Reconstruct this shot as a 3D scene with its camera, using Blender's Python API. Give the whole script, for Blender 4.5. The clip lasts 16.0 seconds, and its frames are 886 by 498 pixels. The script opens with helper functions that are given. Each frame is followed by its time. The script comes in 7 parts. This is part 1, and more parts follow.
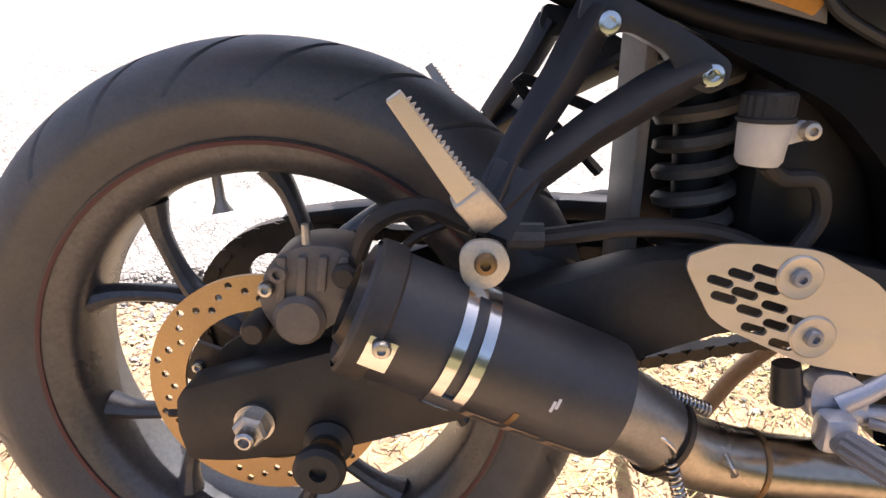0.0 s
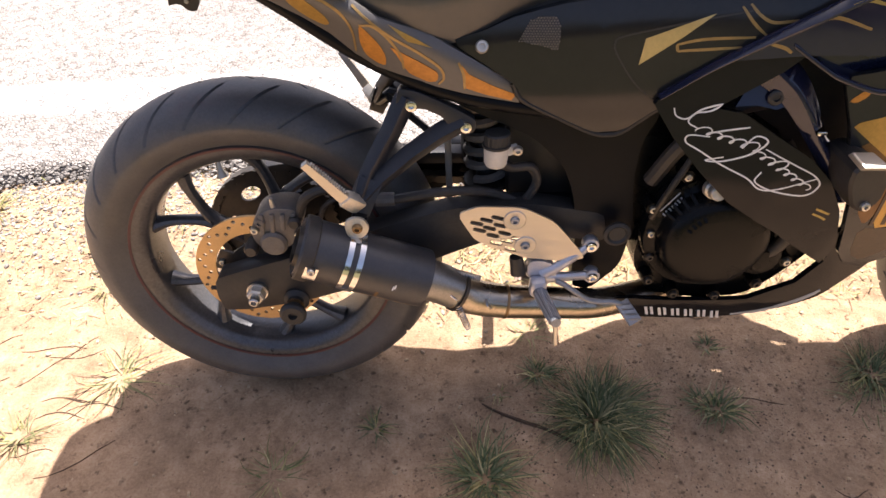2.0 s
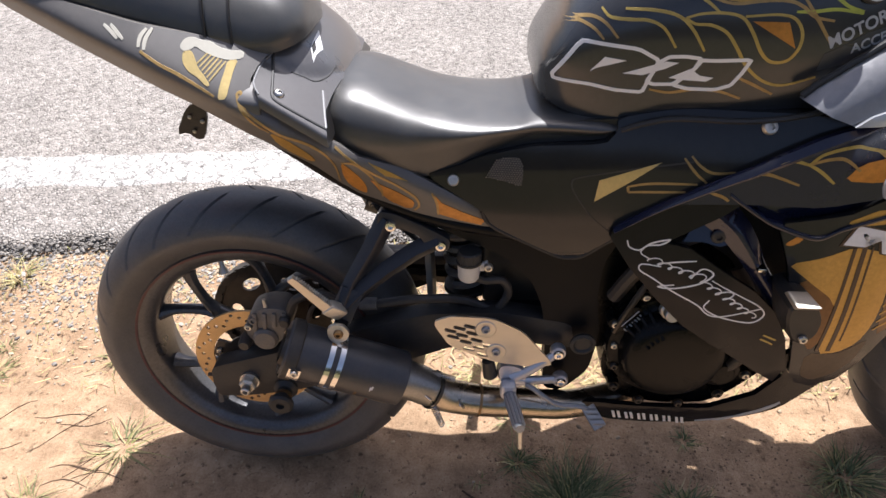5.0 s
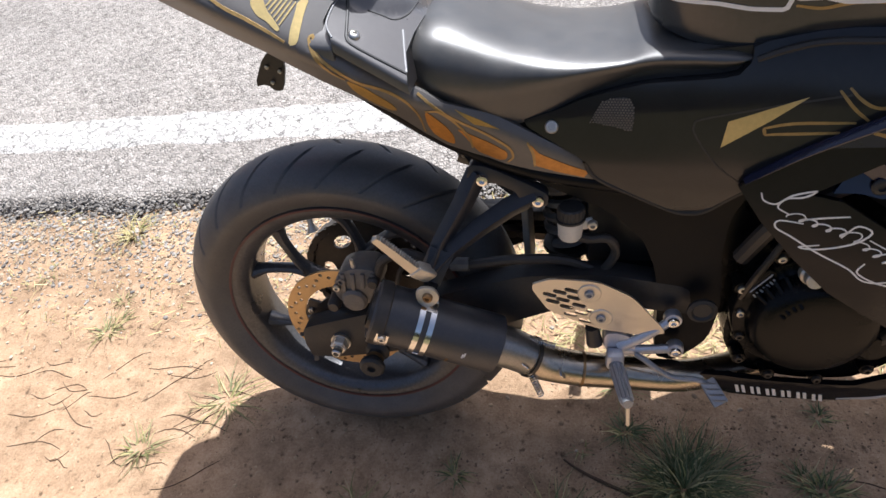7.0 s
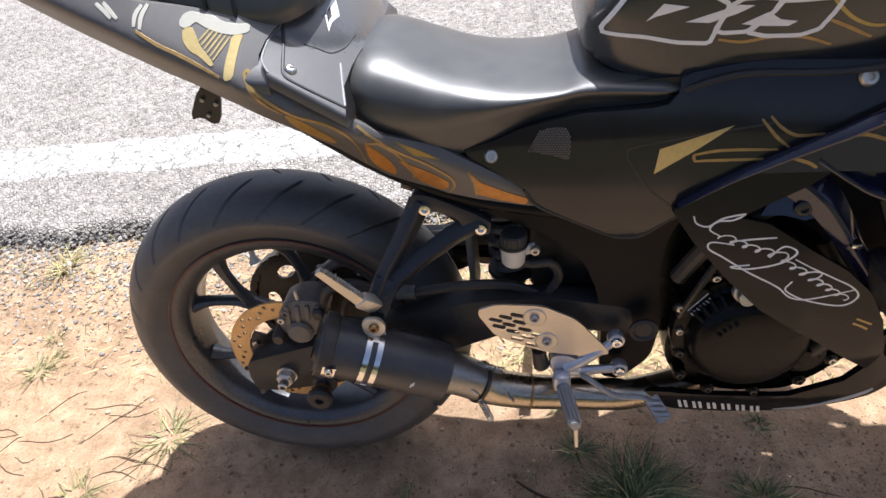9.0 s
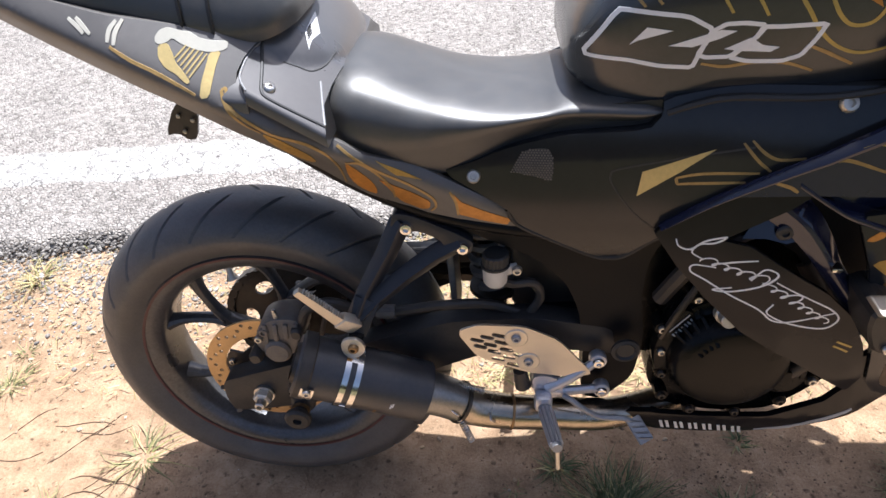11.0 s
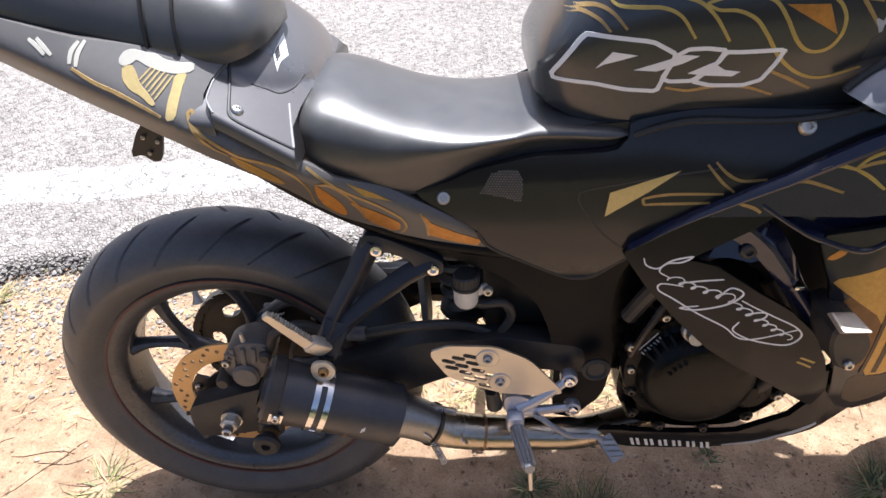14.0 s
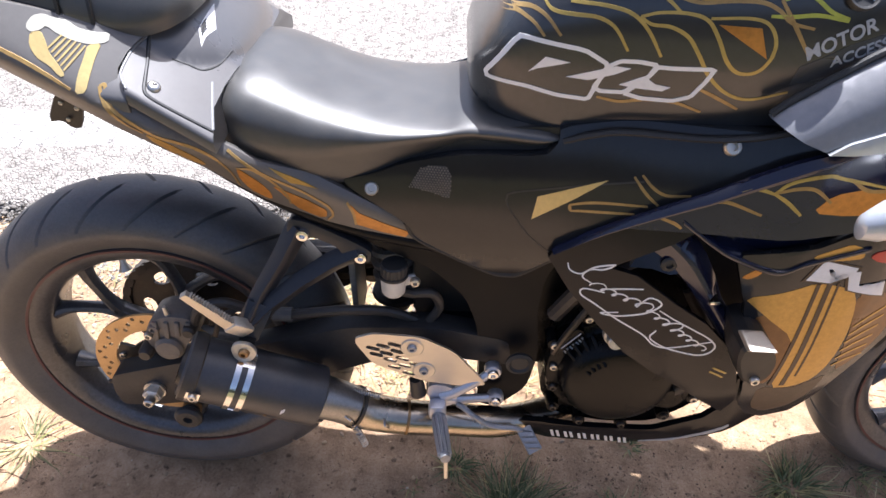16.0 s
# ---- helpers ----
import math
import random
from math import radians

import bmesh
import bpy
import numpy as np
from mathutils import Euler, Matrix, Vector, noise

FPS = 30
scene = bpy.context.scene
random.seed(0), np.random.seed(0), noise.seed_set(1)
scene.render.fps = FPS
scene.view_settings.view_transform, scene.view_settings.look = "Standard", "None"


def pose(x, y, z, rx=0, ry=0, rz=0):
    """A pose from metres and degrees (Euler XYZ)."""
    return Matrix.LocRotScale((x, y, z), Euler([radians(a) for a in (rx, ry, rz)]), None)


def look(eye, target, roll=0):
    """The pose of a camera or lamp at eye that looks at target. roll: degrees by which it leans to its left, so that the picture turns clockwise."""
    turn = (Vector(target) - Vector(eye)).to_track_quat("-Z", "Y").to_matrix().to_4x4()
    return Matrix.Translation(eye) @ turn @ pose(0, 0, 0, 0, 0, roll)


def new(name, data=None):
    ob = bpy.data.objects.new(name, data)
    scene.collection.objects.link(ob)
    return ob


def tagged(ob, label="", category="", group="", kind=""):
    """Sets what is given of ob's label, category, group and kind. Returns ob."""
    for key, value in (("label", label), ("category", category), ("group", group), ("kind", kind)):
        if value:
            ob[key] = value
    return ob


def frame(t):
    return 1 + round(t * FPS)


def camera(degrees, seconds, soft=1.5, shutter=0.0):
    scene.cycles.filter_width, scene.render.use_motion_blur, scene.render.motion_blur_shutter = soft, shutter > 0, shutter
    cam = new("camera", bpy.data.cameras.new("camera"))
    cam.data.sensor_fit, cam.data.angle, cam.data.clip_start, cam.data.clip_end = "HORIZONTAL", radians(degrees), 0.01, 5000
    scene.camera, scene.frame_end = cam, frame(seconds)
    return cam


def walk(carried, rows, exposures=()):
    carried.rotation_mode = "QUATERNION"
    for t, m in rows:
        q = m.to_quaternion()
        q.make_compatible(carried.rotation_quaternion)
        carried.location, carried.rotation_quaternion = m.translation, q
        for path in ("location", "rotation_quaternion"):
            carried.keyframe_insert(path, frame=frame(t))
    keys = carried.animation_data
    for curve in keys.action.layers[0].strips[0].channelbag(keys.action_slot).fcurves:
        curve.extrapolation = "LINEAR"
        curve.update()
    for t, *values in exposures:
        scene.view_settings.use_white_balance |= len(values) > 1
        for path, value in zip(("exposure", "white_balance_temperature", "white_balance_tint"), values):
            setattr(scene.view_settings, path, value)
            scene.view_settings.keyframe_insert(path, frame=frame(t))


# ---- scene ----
cam = camera(68.3, 16.0)
PATH = [
    (0, (0.172, -0.397, 0.691), (0.109, 1.374, -0.237), -0.8),
    (0.5, (0.198, -0.447, 0.784), (-0.017, 1.142, -0.412), -0.3),
    (1, (0.242, -0.493, 0.901), (0.102, 0.915, -0.513), -0.3),
    (1.5, (0.28, -0.554, 1.032), (0.234, 0.775, -0.462), -3.1),
    (2, (0.314, -0.67, 1.105), (0.285, 0.716, -0.337), -3.0),
    (2.5, (0.31, -0.738, 1.171), (0.333, 0.721, -0.197), 0.8),
    (3, (0.289, -0.768, 1.195), (0.268, 0.703, -0.16), 1.3),
    (3.5, (0.281, -0.769, 1.205), (0.338, 0.683, -0.169), 2.5),
    (3.7, (0.295, -0.765, 1.218), (0.351, 0.737, -0.1), 1.8),
    (5.8, (0.408, -0.62, 1.225), (0.065, 0.773, -0.169), -8.7),
    (6, (0.409, -0.633, 1.217), (-0.017, 0.681, -0.229), -11.0),
    (6.5, (0.411, -0.622, 1.208), (-0.088, 0.723, -0.185), -12.9),
    (7, (0.394, -0.588, 1.172), (-0.022, 0.757, -0.249), -12.5),
    (7.5, (0.397, -0.576, 1.181), (0.118, 0.834, -0.21), -9.2),
    (8, (0.4, -0.581, 1.182), (0.11, 0.814, -0.222), -10.2),
    (8.5, (0.4, -0.578, 1.183), (0.13, 0.817, -0.224), -9.8),
    (9, (0.399, -0.575, 1.183), (0.14, 0.822, -0.225), -9.6),
    (11.3, (0.399, -0.555, 1.188), (0.201, 0.87, -0.201), -7.6),
    (11.5, (0.397, -0.556, 1.19), (0.195, 0.876, -0.192), -8.1),
    (12, (0.393, -0.557, 1.189), (0.206, 0.875, -0.194), -7.6),
    (12.5, (0.395, -0.556, 1.191), (0.223, 0.878, -0.192), -7.3),
    (13, (0.396, -0.556, 1.191), (0.235, 0.895, -0.176), -7.0),
    (13.5, (0.398, -0.553, 1.19), (0.268, 0.896, -0.182), -6.5),
    (14, (0.397, -0.551, 1.189), (0.291, 0.904, -0.178), -5.4),
    (14.5, (0.396, -0.552, 1.189), (0.276, 0.906, -0.175), -5.7),
    (15, (0.399, -0.55, 1.19), (0.308, 0.94, -0.141), -4.8),
    (15.5, (0.412, -0.546, 1.195), (0.39, 0.966, -0.113), -3.7),
    (16, (0.451, -0.515, 1.211), (0.434, 0.853, -0.249), 0.8),
]
walk(cam, [(t, look(eye, target, roll)) for t, eye, target, roll in PATH],
     exposures=[(0.0, 1.66, 6350, 15), (0.8, 1.62, 6450, 15), (1.5, 1.52, 6650, 17), (2.5, 1.48, 6500, 17), (3.5, 1.12, 6400, 16), (6.0, 0.89, 6050, 12), (7.0, 0.86, 6000, 11), (9.0, 0.99, 5950, 11), (12.0, 1.09, 5900, 12), (14.5, 1.17, 5900, 13), (15.5, 1.24, 5900, 15), (16.0, 1.44, 5900, 14)])

from mathutils.bvhtree import BVHTree

# ---------------------------------------------------------------- light
SUN_DIR = Vector((0.16, 0.40, 1.0)).normalized()
world = bpy.data.worlds.new("world")
scene.world = world
world.use_nodes = True
sky = world.node_tree.nodes.new("ShaderNodeTexSky")
sky.sky_type, sky.sun_disc = "NISHITA", False
sky.air_density, sky.dust_density, sky.ozone_density = 0.7, 4.0, 0.6
sky.sun_elevation = math.asin(SUN_DIR.z)
sky.sun_rotation = math.atan2(SUN_DIR.x, SUN_DIR.y)
bg = world.node_tree.nodes["Background"]
world.node_tree.links.new(sky.outputs[0], bg.inputs[0])
bg.inputs[1].default_value = 0.084
sun = new("sun", bpy.data.lights.new("sun", "SUN"))
sun.data.energy, sun.data.angle, sun.data.color = 5.0, radians(0.55), (1.0, 0.975, 0.94)
sun.matrix_world = look(SUN_DIR * 30, (0, 0, 0))

# ---------------------------------------------------------------- materials


def mat(name, col, rough=0.5, metal=0.0, var=0.15, scale=60.0, bump=0.15, dust=0.0, coat=0.0, dustcol=(0.36, 0.27, 0.18), spec=0.5, rvar=0.12, stretch=(1, 1, 1)):
    """A surface with variation at two scales, fine relief and, where asked, a film of dust in patches."""
    m = bpy.data.materials.new(name)
    m.use_nodes = True
    nt = m.node_tree
    N, K = nt.nodes, nt.links
    b = N["Principled BSDF"]
    tc = N.new("ShaderNodeTexCoord")
    mp = N.new("ShaderNodeMapping")
    mp.inputs["Scale"].default_value = stretch
    K.new(tc.outputs["Object"], mp.inputs[0])

    def noise_node(sc, det=6.0, ro=0.6):
        n = N.new("ShaderNodeTexNoise")
        n.inputs["Scale"].default_value, n.inputs["Detail"].default_value, n.inputs["Roughness"].default_value = sc, det, ro
        K.new(mp.outputs[0], n.inputs["Vector"])
        return n

    big, fine = noise_node(scale / 9), noise_node(scale * 3, 8, 0.7)
    mul = N.new("ShaderNodeMath")
    mul.operation = "MULTIPLY"
    K.new(big.outputs[0], mul.inputs[0])
    K.new(fine.outputs[0], mul.inputs[1])
    ramp = N.new("ShaderNodeMapRange")
    ramp.inputs[1].default_value, ramp.inputs[2].default_value = 0.12, 0.40
    ramp.inputs[3].default_value, ramp.inputs[4].default_value = 1 - var, 1 + var
    K.new(mul.outputs[0], ramp.inputs[0])
    tint = N.new("ShaderNodeVectorMath")
    tint.operation = "SCALE"
    tint.inputs[0].default_value = col
    K.new(ramp.outputs[0], tint.inputs[3])
    out = tint.outputs[0]
    if dust:
        pat = noise_node(scale / 4, 9, 0.72)
        dr = N.new("ShaderNodeMapRange")
        dr.inputs[1].default_value, dr.inputs[2].default_value = 0.42, 0.70
        dr.inputs[3].default_value, dr.inputs[4].default_value = dust * 0.25, dust
        K.new(pat.outputs[0], dr.inputs[0])
        mx = N.new("ShaderNodeMix")
        mx.data_type = "RGBA"
        K.new(dr.outputs[0], mx.inputs[0])
        K.new(out, mx.inputs[6])
        mx.inputs[7].default_value = (*dustcol, 1)
        out = mx.outputs[2]
    K.new(out, b.inputs["Base Color"])
    rr = N.new("ShaderNodeMapRange")
    rr.inputs[1].default_value, rr.inputs[2].default_value = 0.3, 0.7
    rr.inputs[3].default_value, rr.inputs[4].default_value = max(0.03, rough - rvar), min(1, rough + rvar)
    K.new(big.outputs[0], rr.inputs[0])
    K.new(rr.outputs[0], b.inputs["Roughness"])
    b.inputs["Metallic"].default_value = metal
    b.inputs["Specular IOR Level"].default_value = spec
    b.inputs["Coat Weight"].default_value = coat
    b.inputs["Coat Roughness"].default_value = 0.15
    if bump:
        bp = N.new("ShaderNodeBump")
        bp.inputs["Strength"].default_value = bump
        bp.inputs["Distance"].default_value = 0.002
        K.new(fine.outputs[0], bp.inputs["Height"])
        K.new(bp.outputs[0], b.inputs["Normal"])
    return m


RUBBER = mat("tyre_rubber", (0.055, 0.055, 0.056), 0.50, spec=0.85, var=0.35, scale=90, bump=0.25, dust=0.24, dustcol=(0.22, 0.198, 0.172))
RIM = mat("black_rim", (0.105, 0.107, 0.113), 0.34, metal=0.6, var=0.35, scale=60, dust=0.07)
RED = mat("red_tape", (0.10, 0.026, 0.025), 0.5, scale=90, dust=0.5, dustcol=(0.10, 0.07, 0.06))
DISC = mat("gold_disc", (0.52, 0.36, 0.19), 0.38, metal=0.9, var=0.12, scale=120, dust=0.2)
DARKSTEEL = mat("dark_steel", (0.05, 0.046, 0.042), 0.45, metal=0.6, var=0.4, scale=150, dust=0.12)
STEEL = mat("steel", (0.55, 0.53, 0.50), 0.30, metal=1.0, var=0.15, scale=120)
CHROME = mat("bright_steel", (0.80, 0.78, 0.74), 0.14, metal=1.0, var=0.06, scale=120, bump=0.03)
ALU = mat("brushed_aluminium", (0.64, 0.585, 0.50), 0.42, metal=0.85, var=0.07, scale=160, bump=0.12, stretch=(1, 1, 5))
ALUWORN = mat("worn_aluminium", (0.66, 0.62, 0.54), 0.45, metal=0.75, var=0.15, scale=120, bump=0.2, dust=0.2)
ALUBLUE = mat("grey_aluminium", (0.36, 0.37, 0.40), 0.54, metal=0.8, var=0.12, scale=120, bump=0.15)
FRAMEBLACK = mat("black_frame_paint", (0.005, 0.0055, 0.007), 0.40, var=0.2, scale=70, bump=0.08, dust=0.006, spec=0.15)
SWINGARM = mat("worn_black_swingarm", (0.022, 0.023, 0.025), 0.42, var=0.3, scale=70, bump=0.12, dust=0.07, spec=0.4)
HANGER = mat("blue_black_cast", (0.018, 0.021, 0.028), 0.42, var=0.2, scale=90, bump=0.12, dust=0.04, spec=0.45)
PLASTIC = mat("black_plastic", (0.013, 0.013, 0.014), 0.42, var=0.2, scale=90, bump=0.15, dust=0.06)
ENGINE = mat("black_engine_casting", (0.004, 0.004, 0.0042), 0.24, var=0.25, scale=120, bump=0.22, dust=0.006, spec=0.16)
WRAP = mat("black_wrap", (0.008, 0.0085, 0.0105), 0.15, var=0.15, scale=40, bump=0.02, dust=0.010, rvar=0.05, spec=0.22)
TANKWRAP = mat("black_tank_wrap", (0.016, 0.0165, 0.018), 0.16, var=0.15, scale=40, bump=0.02, dust=0.010, rvar=0.05, spec=0.42)
TANKPAINT = mat("black_tank_gloss", (0.028, 0.029, 0.031), 0.22, var=0.15, scale=40, bump=0.02, dust=0.010, rvar=0.05, spec=0.75)
# Lighter copy of the black wrap: sunlight on the tail is in the colour.
TAILWRAP = mat("black_wrap_sunlit", (0.085, 0.079, 0.074), 0.50, spec=1.0, var=0.12, scale=40, bump=0.03, dust=0.03, rvar=0.05)
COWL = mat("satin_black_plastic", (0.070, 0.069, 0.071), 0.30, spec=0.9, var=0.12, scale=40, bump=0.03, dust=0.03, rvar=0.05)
# Black cheek paint; the grey base colour stands for its bright glare.
CHEEK = mat("black_paint_with_grey_sheen", (0.22, 0.22, 0.23), 0.36, metal=0.35, spec=1.0, var=0.1, scale=40, bump=0.02, rvar=0.04)
WORNEDGE = mat("worn_plastic_edge", (0.20, 0.20, 0.205), 0.4, var=0.2, scale=90)
BLUEBLACK = mat("dark_blue_paint", (0.008, 0.011, 0.032), 0.20, spec=0.6, var=0.12, scale=30, bump=0.02, dust=0.02)
SEAT = mat("black_vinyl", (0.046, 0.047, 0.047), 0.37, spec=0.82, var=0.15, scale=220, bump=0.08, dust=0.05, rvar=0.04)
GOLD = mat("gold_vinyl", (0.48, 0.29, 0.07), 0.36, metal=0.45, var=0.2, scale=60, bump=0.05)
ORANGE = mat("orange_gold_vinyl", (0.50, 0.22, 0.04), 0.36, metal=0.35, var=0.3, scale=40, bump=0.05)
PALEGOLD = mat("pale_gold_vinyl", (0.60, 0.46, 0.20), 0.34, metal=0.4, var=0.15, scale=60, bump=0.05)
WHITE = mat("white_vinyl", (0.80, 0.80, 0.80), 0.4, var=0.06, scale=60, bump=0.05)
CREAM = mat("cream_vinyl", (0.44, 0.42, 0.36), 0.4, var=0.08, scale=60, bump=0.05)
PALETEXT = mat("pale_vinyl", (0.70, 0.70, 0.69), 0.4, var=0.1, scale=60)
GREYTEXT = mat("grey_vinyl", (0.42, 0.43, 0.44), 0.4, var=0.1, scale=60)
SILVER = mat("silver_paint", (0.62, 0.63, 0.65), 0.20, metal=0.5, var=0.06, scale=40, bump=0.02)
REDVINYL = mat("red_vinyl", (0.50, 0.03, 0.02), 0.4, var=0.1)
MUFFLER = mat("black_muffler_sleeve", (0.024, 0.027, 0.035), 0.42, var=0.3, scale=80, bump=0.10, dust=0.09, spec=0.7)
PIPE = mat("heat_tinted_steel", (0.46, 0.40, 0.32), 0.28, metal=1.0, var=0.30, scale=50, bump=0.08, dust=0.08)
FROSTED = mat("milky_plastic", (0.62, 0.60, 0.55), 0.45, var=0.08, scale=60, bump=0.05)
RESCAP = mat("black_cap", (0.022, 0.022, 0.022), 0.55, var=0.2)
GREYPLASTIC = mat("grey_plastic", (0.105, 0.105, 0.105), 0.5, var=0.35, dust=0.35)
RUST = mat("brown_steel", (0.15, 0.10, 0.07), 0.6, metal=0.3, var=0.3, dust=0.3)
HOSE = mat("rubber_hose", (0.022, 0.021, 0.021), 0.5, var=0.25, dust=0.14)
BRASS = mat("bronze_anodised", (0.28, 0.18, 0.09), 0.4, metal=0.8, var=0.2)
LENS = mat("clear_lens", (0.55, 0.58, 0.62), 0.15, metal=0.3, var=0.1, bump=0.02)

# ---------------------------------------------------------------- mesh tools


def link(name, bm, material, parent=None, label="", smooth=True, angle=0.6, bevel=0.0):
    bmesh.ops.remove_doubles(bm, verts=bm.verts, dist=1e-6)
    bmesh.ops.recalc_face_normals(bm, faces=bm.faces)
    if bevel:
        edges = [e for e in bm.edges if len(e.link_faces) == 2 and e.calc_face_angle(0) > 0.7]
        bmesh.ops.bevel(bm, geom=edges, offset=bevel, segments=2, profile=0.5, affect="EDGES", clamp_overlap=True)
    for f in bm.faces:
        f.smooth = smooth
    for e in bm.edges:
        e.smooth = len(e.link_faces) == 2 and e.calc_face_angle(0) < angle
    me = bpy.data.meshes.new(name)
    bm.to_mesh(me)
    bm.free()
    me.materials.append(material)
    ob = new(name, me)
    if parent:
        ob.parent = parent
    if label:
        tagged(ob, label)
    return ob


def part(name, bm, material, parent, label="", **kw):
    return link(name, bm, material, parent, label, **kw)


def rounded(pts, times=2, cut=0.22):
    """Corner cutting of a closed outline."""
    for _ in range(times):
        out = []
        for a, b in zip(pts, pts[1:] + pts[:1]):
            out += [tuple(u + (v - u) * cut for u, v in zip(a, b)), tuple(v + (u - v) * cut for u, v in zip(a, b))]
        pts = out
    return pts


def curve(pts, n=8):
    """A smooth line through points of any dimension."""
    pts = [Vector(p) for p in pts]
    ext = [2 * pts[0] - pts[1], *pts, 2 * pts[-1] - pts[-2]]
    out = []
    for i in range(1, len(ext) - 2):
        p0, p1, p2, p3 = ext[i - 1:i + 3]
        for k in range(n):
            u = k / n
            out.append(0.5 * (2 * p1 + (p2 - p0) * u + (2 * p0 - 5 * p1 + 4 * p2 - p3) * u * u + (3 * p1 - p0 - 3 * p2 + p3) * u ** 3))
    return out + [pts[-1]]


def interp(table, x):
    """Smooth-stepped value between the rows (x, v) of a table."""
    if x <= table[0][0]:
        return table[0][1]
    for (a, va), (b, vb) in zip(table, table[1:]):
        if x <= b:
            return va + (vb - va) * (x - a) / (b - a)
    return table[-1][1]


def plate(outline, y0, thick, holes=(), bm=None):
    """A flat plate in the plane y = y0, reaching to y0 + thick, with holes through it."""
    bm = bm or bmesh.new()
    tmp = bmesh.new()
    edges = []
    for loop in (outline, *holes):
        vs = [tmp.verts.new((x, y0, z)) for x, z in loop]
        edges += [tmp.edges.new((a, b)) for a, b in zip(vs, vs[1:] + vs[:1])]
    bmesh.ops.triangle_fill(tmp, use_beauty=True, use_dissolve=False, edges=edges)
    got = bmesh.ops.extrude_face_region(tmp, geom=tmp.faces[:])
    bmesh.ops.translate(tmp, vec=(0, thick, 0), verts=[v for v in got["geom"] if isinstance(v, bmesh.types.BMVert)])
    return merge(bm, tmp)


def merge(bm, tmp):
    me = bpy.data.meshes.new("tmp")
    tmp.to_mesh(me)
    tmp.free()
    bm.from_mesh(me)
    bpy.data.meshes.remove(me)
    return bm


def panel(outline, yfun, thick=0.004, step=0.025, edge=0.004, roll=0.003, bm=None):
    """A curved body panel: an outline in x, z laid on the surface y = yfun(x, z), with a rolled edge and a thickness inwards."""
    bm = bm or bmesh.new()
    tmp = bmesh.new()
    vs = [tmp.verts.new((x, 0, z)) for x, z in outline]
    f = tmp.faces.new(vs)
    if edge:
        bmesh.ops.inset_region(tmp, faces=[f], thickness=edge, use_even_offset=True, use_boundary=True)
    rim = {v for v in tmp.verts if any(e.is_boundary for e in v.link_edges)}
    rimco = {(round(v.co.x, 6), round(v.co.z, 6)) for v in rim}
    bmesh.ops.triangulate(tmp, faces=tmp.faces[:])
    xs, zs = [p[0] for p in outline], [p[1] for p in outline]
    for lo, hi, no in ((min(xs), max(xs), (1, 0, 0)), (min(zs), max(zs), (0, 0, 1))):
        k = lo + step
        while k < hi:
            co = (k, 0, 0) if no[0] else (0, 0, k)
            bmesh.ops.bisect_plane(tmp, geom=tmp.verts[:] + tmp.edges[:] + tmp.faces[:], plane_co=co, plane_no=no)
            k += step
    onrim = [v for v in tmp.verts if any(e.is_boundary for e in v.link_edges)]
    lower = set(onrim)
    for v in tmp.verts:
        v.co.y = yfun(v.co.x, v.co.z) + (roll if v in lower else 0)
    got = bmesh.ops.extrude_face_region(tmp, geom=tmp.faces[:])
    bmesh.ops.translate(tmp, vec=(0, thick, 0), verts=[v for v in got["geom"] if isinstance(v, bmesh.types.BMVert)])
    return merge(bm, tmp)


def rings(secs, closed=True, caps=True, bm=None):
    """Skin over a row of rings with equal counts."""
    bm = bm or bmesh.new()
    rows = [[bm.verts.new(p) for p in s] for s in secs]
    n = len(rows[0])
    for a, b in zip(rows, rows[1:]):
        for i in range(n if closed else n - 1):
            j = (i + 1) % n
            bm.faces.new((a[i], a[j], b[j], b[i]))
    if caps and closed:
        bm.faces.new(rows[0])
        bm.faces.new(rows[-1][::-1])
    return bm


def tube(path, r, seg=10, bm=None, caps=True, flat=1.0):
    """A round tube along points; r a number or one for each point."""
    path = [Vector(p) for p in path]
    secs, up = [], None
    for i, p in enumerate(path):
        d = (path[min(i + 1, len(path) - 1)] - path[max(i - 1, 0)]).normalized()
        if up is None:
            up = Vector((0, 1, 0)) if abs(d.y) < 0.9 else Vector((0, 0, 1))
        u = (up - d * up.dot(d)).normalized()
        up = u
        w = d.cross(u)
        rr = r[i] if isinstance(r, (list, tuple)) else r
        secs.append([p + (u * math.cos(a) * flat + w * math.sin(a)) * rr for a in (math.tau * k / seg for k in range(seg))])
    return rings(secs, True, caps, bm)


def lathe(profile, origin=(0, 0, 0), axis=(0, 1, 0), seg=32, bm=None, caps=False):
    """Turns a profile of (radius, along) about an axis."""
    a = Vector(axis).normalized()
    u = a.orthogonal().normalized()
    w = a.cross(u)
    o = Vector(origin)
    secs = [[o + a * h + (u * math.cos(t) + w * math.sin(t)) * max(r, 1e-5) for t in (math.tau * k / seg for k in range(seg))] for r, h in profile]
    return rings(secs, True, caps, bm)


def bolt(at, r=0.008, h=0.006, axis=(0, -1, 0), bm=None):
    """A button-head bolt with a socket."""
    return lathe([(1e-5, 0), (r, 0), (r, h * 0.45), (r * 0.82, h * 0.9), (r * 0.5, h), (r * 0.44, h), (r * 0.40, h * 0.35), (1e-5, h * 0.35)], at, axis, 14, bm)


def box(lo, hi, bm=None):
    bm = bm or bmesh.new()
    m = Matrix.LocRotScale([(a + b) / 2 for a, b in zip(lo, hi)], None, [abs(b - a) for a, b in zip(lo, hi)])
    bmesh.ops.create_cube(bm, size=1, matrix=m)
    return bm


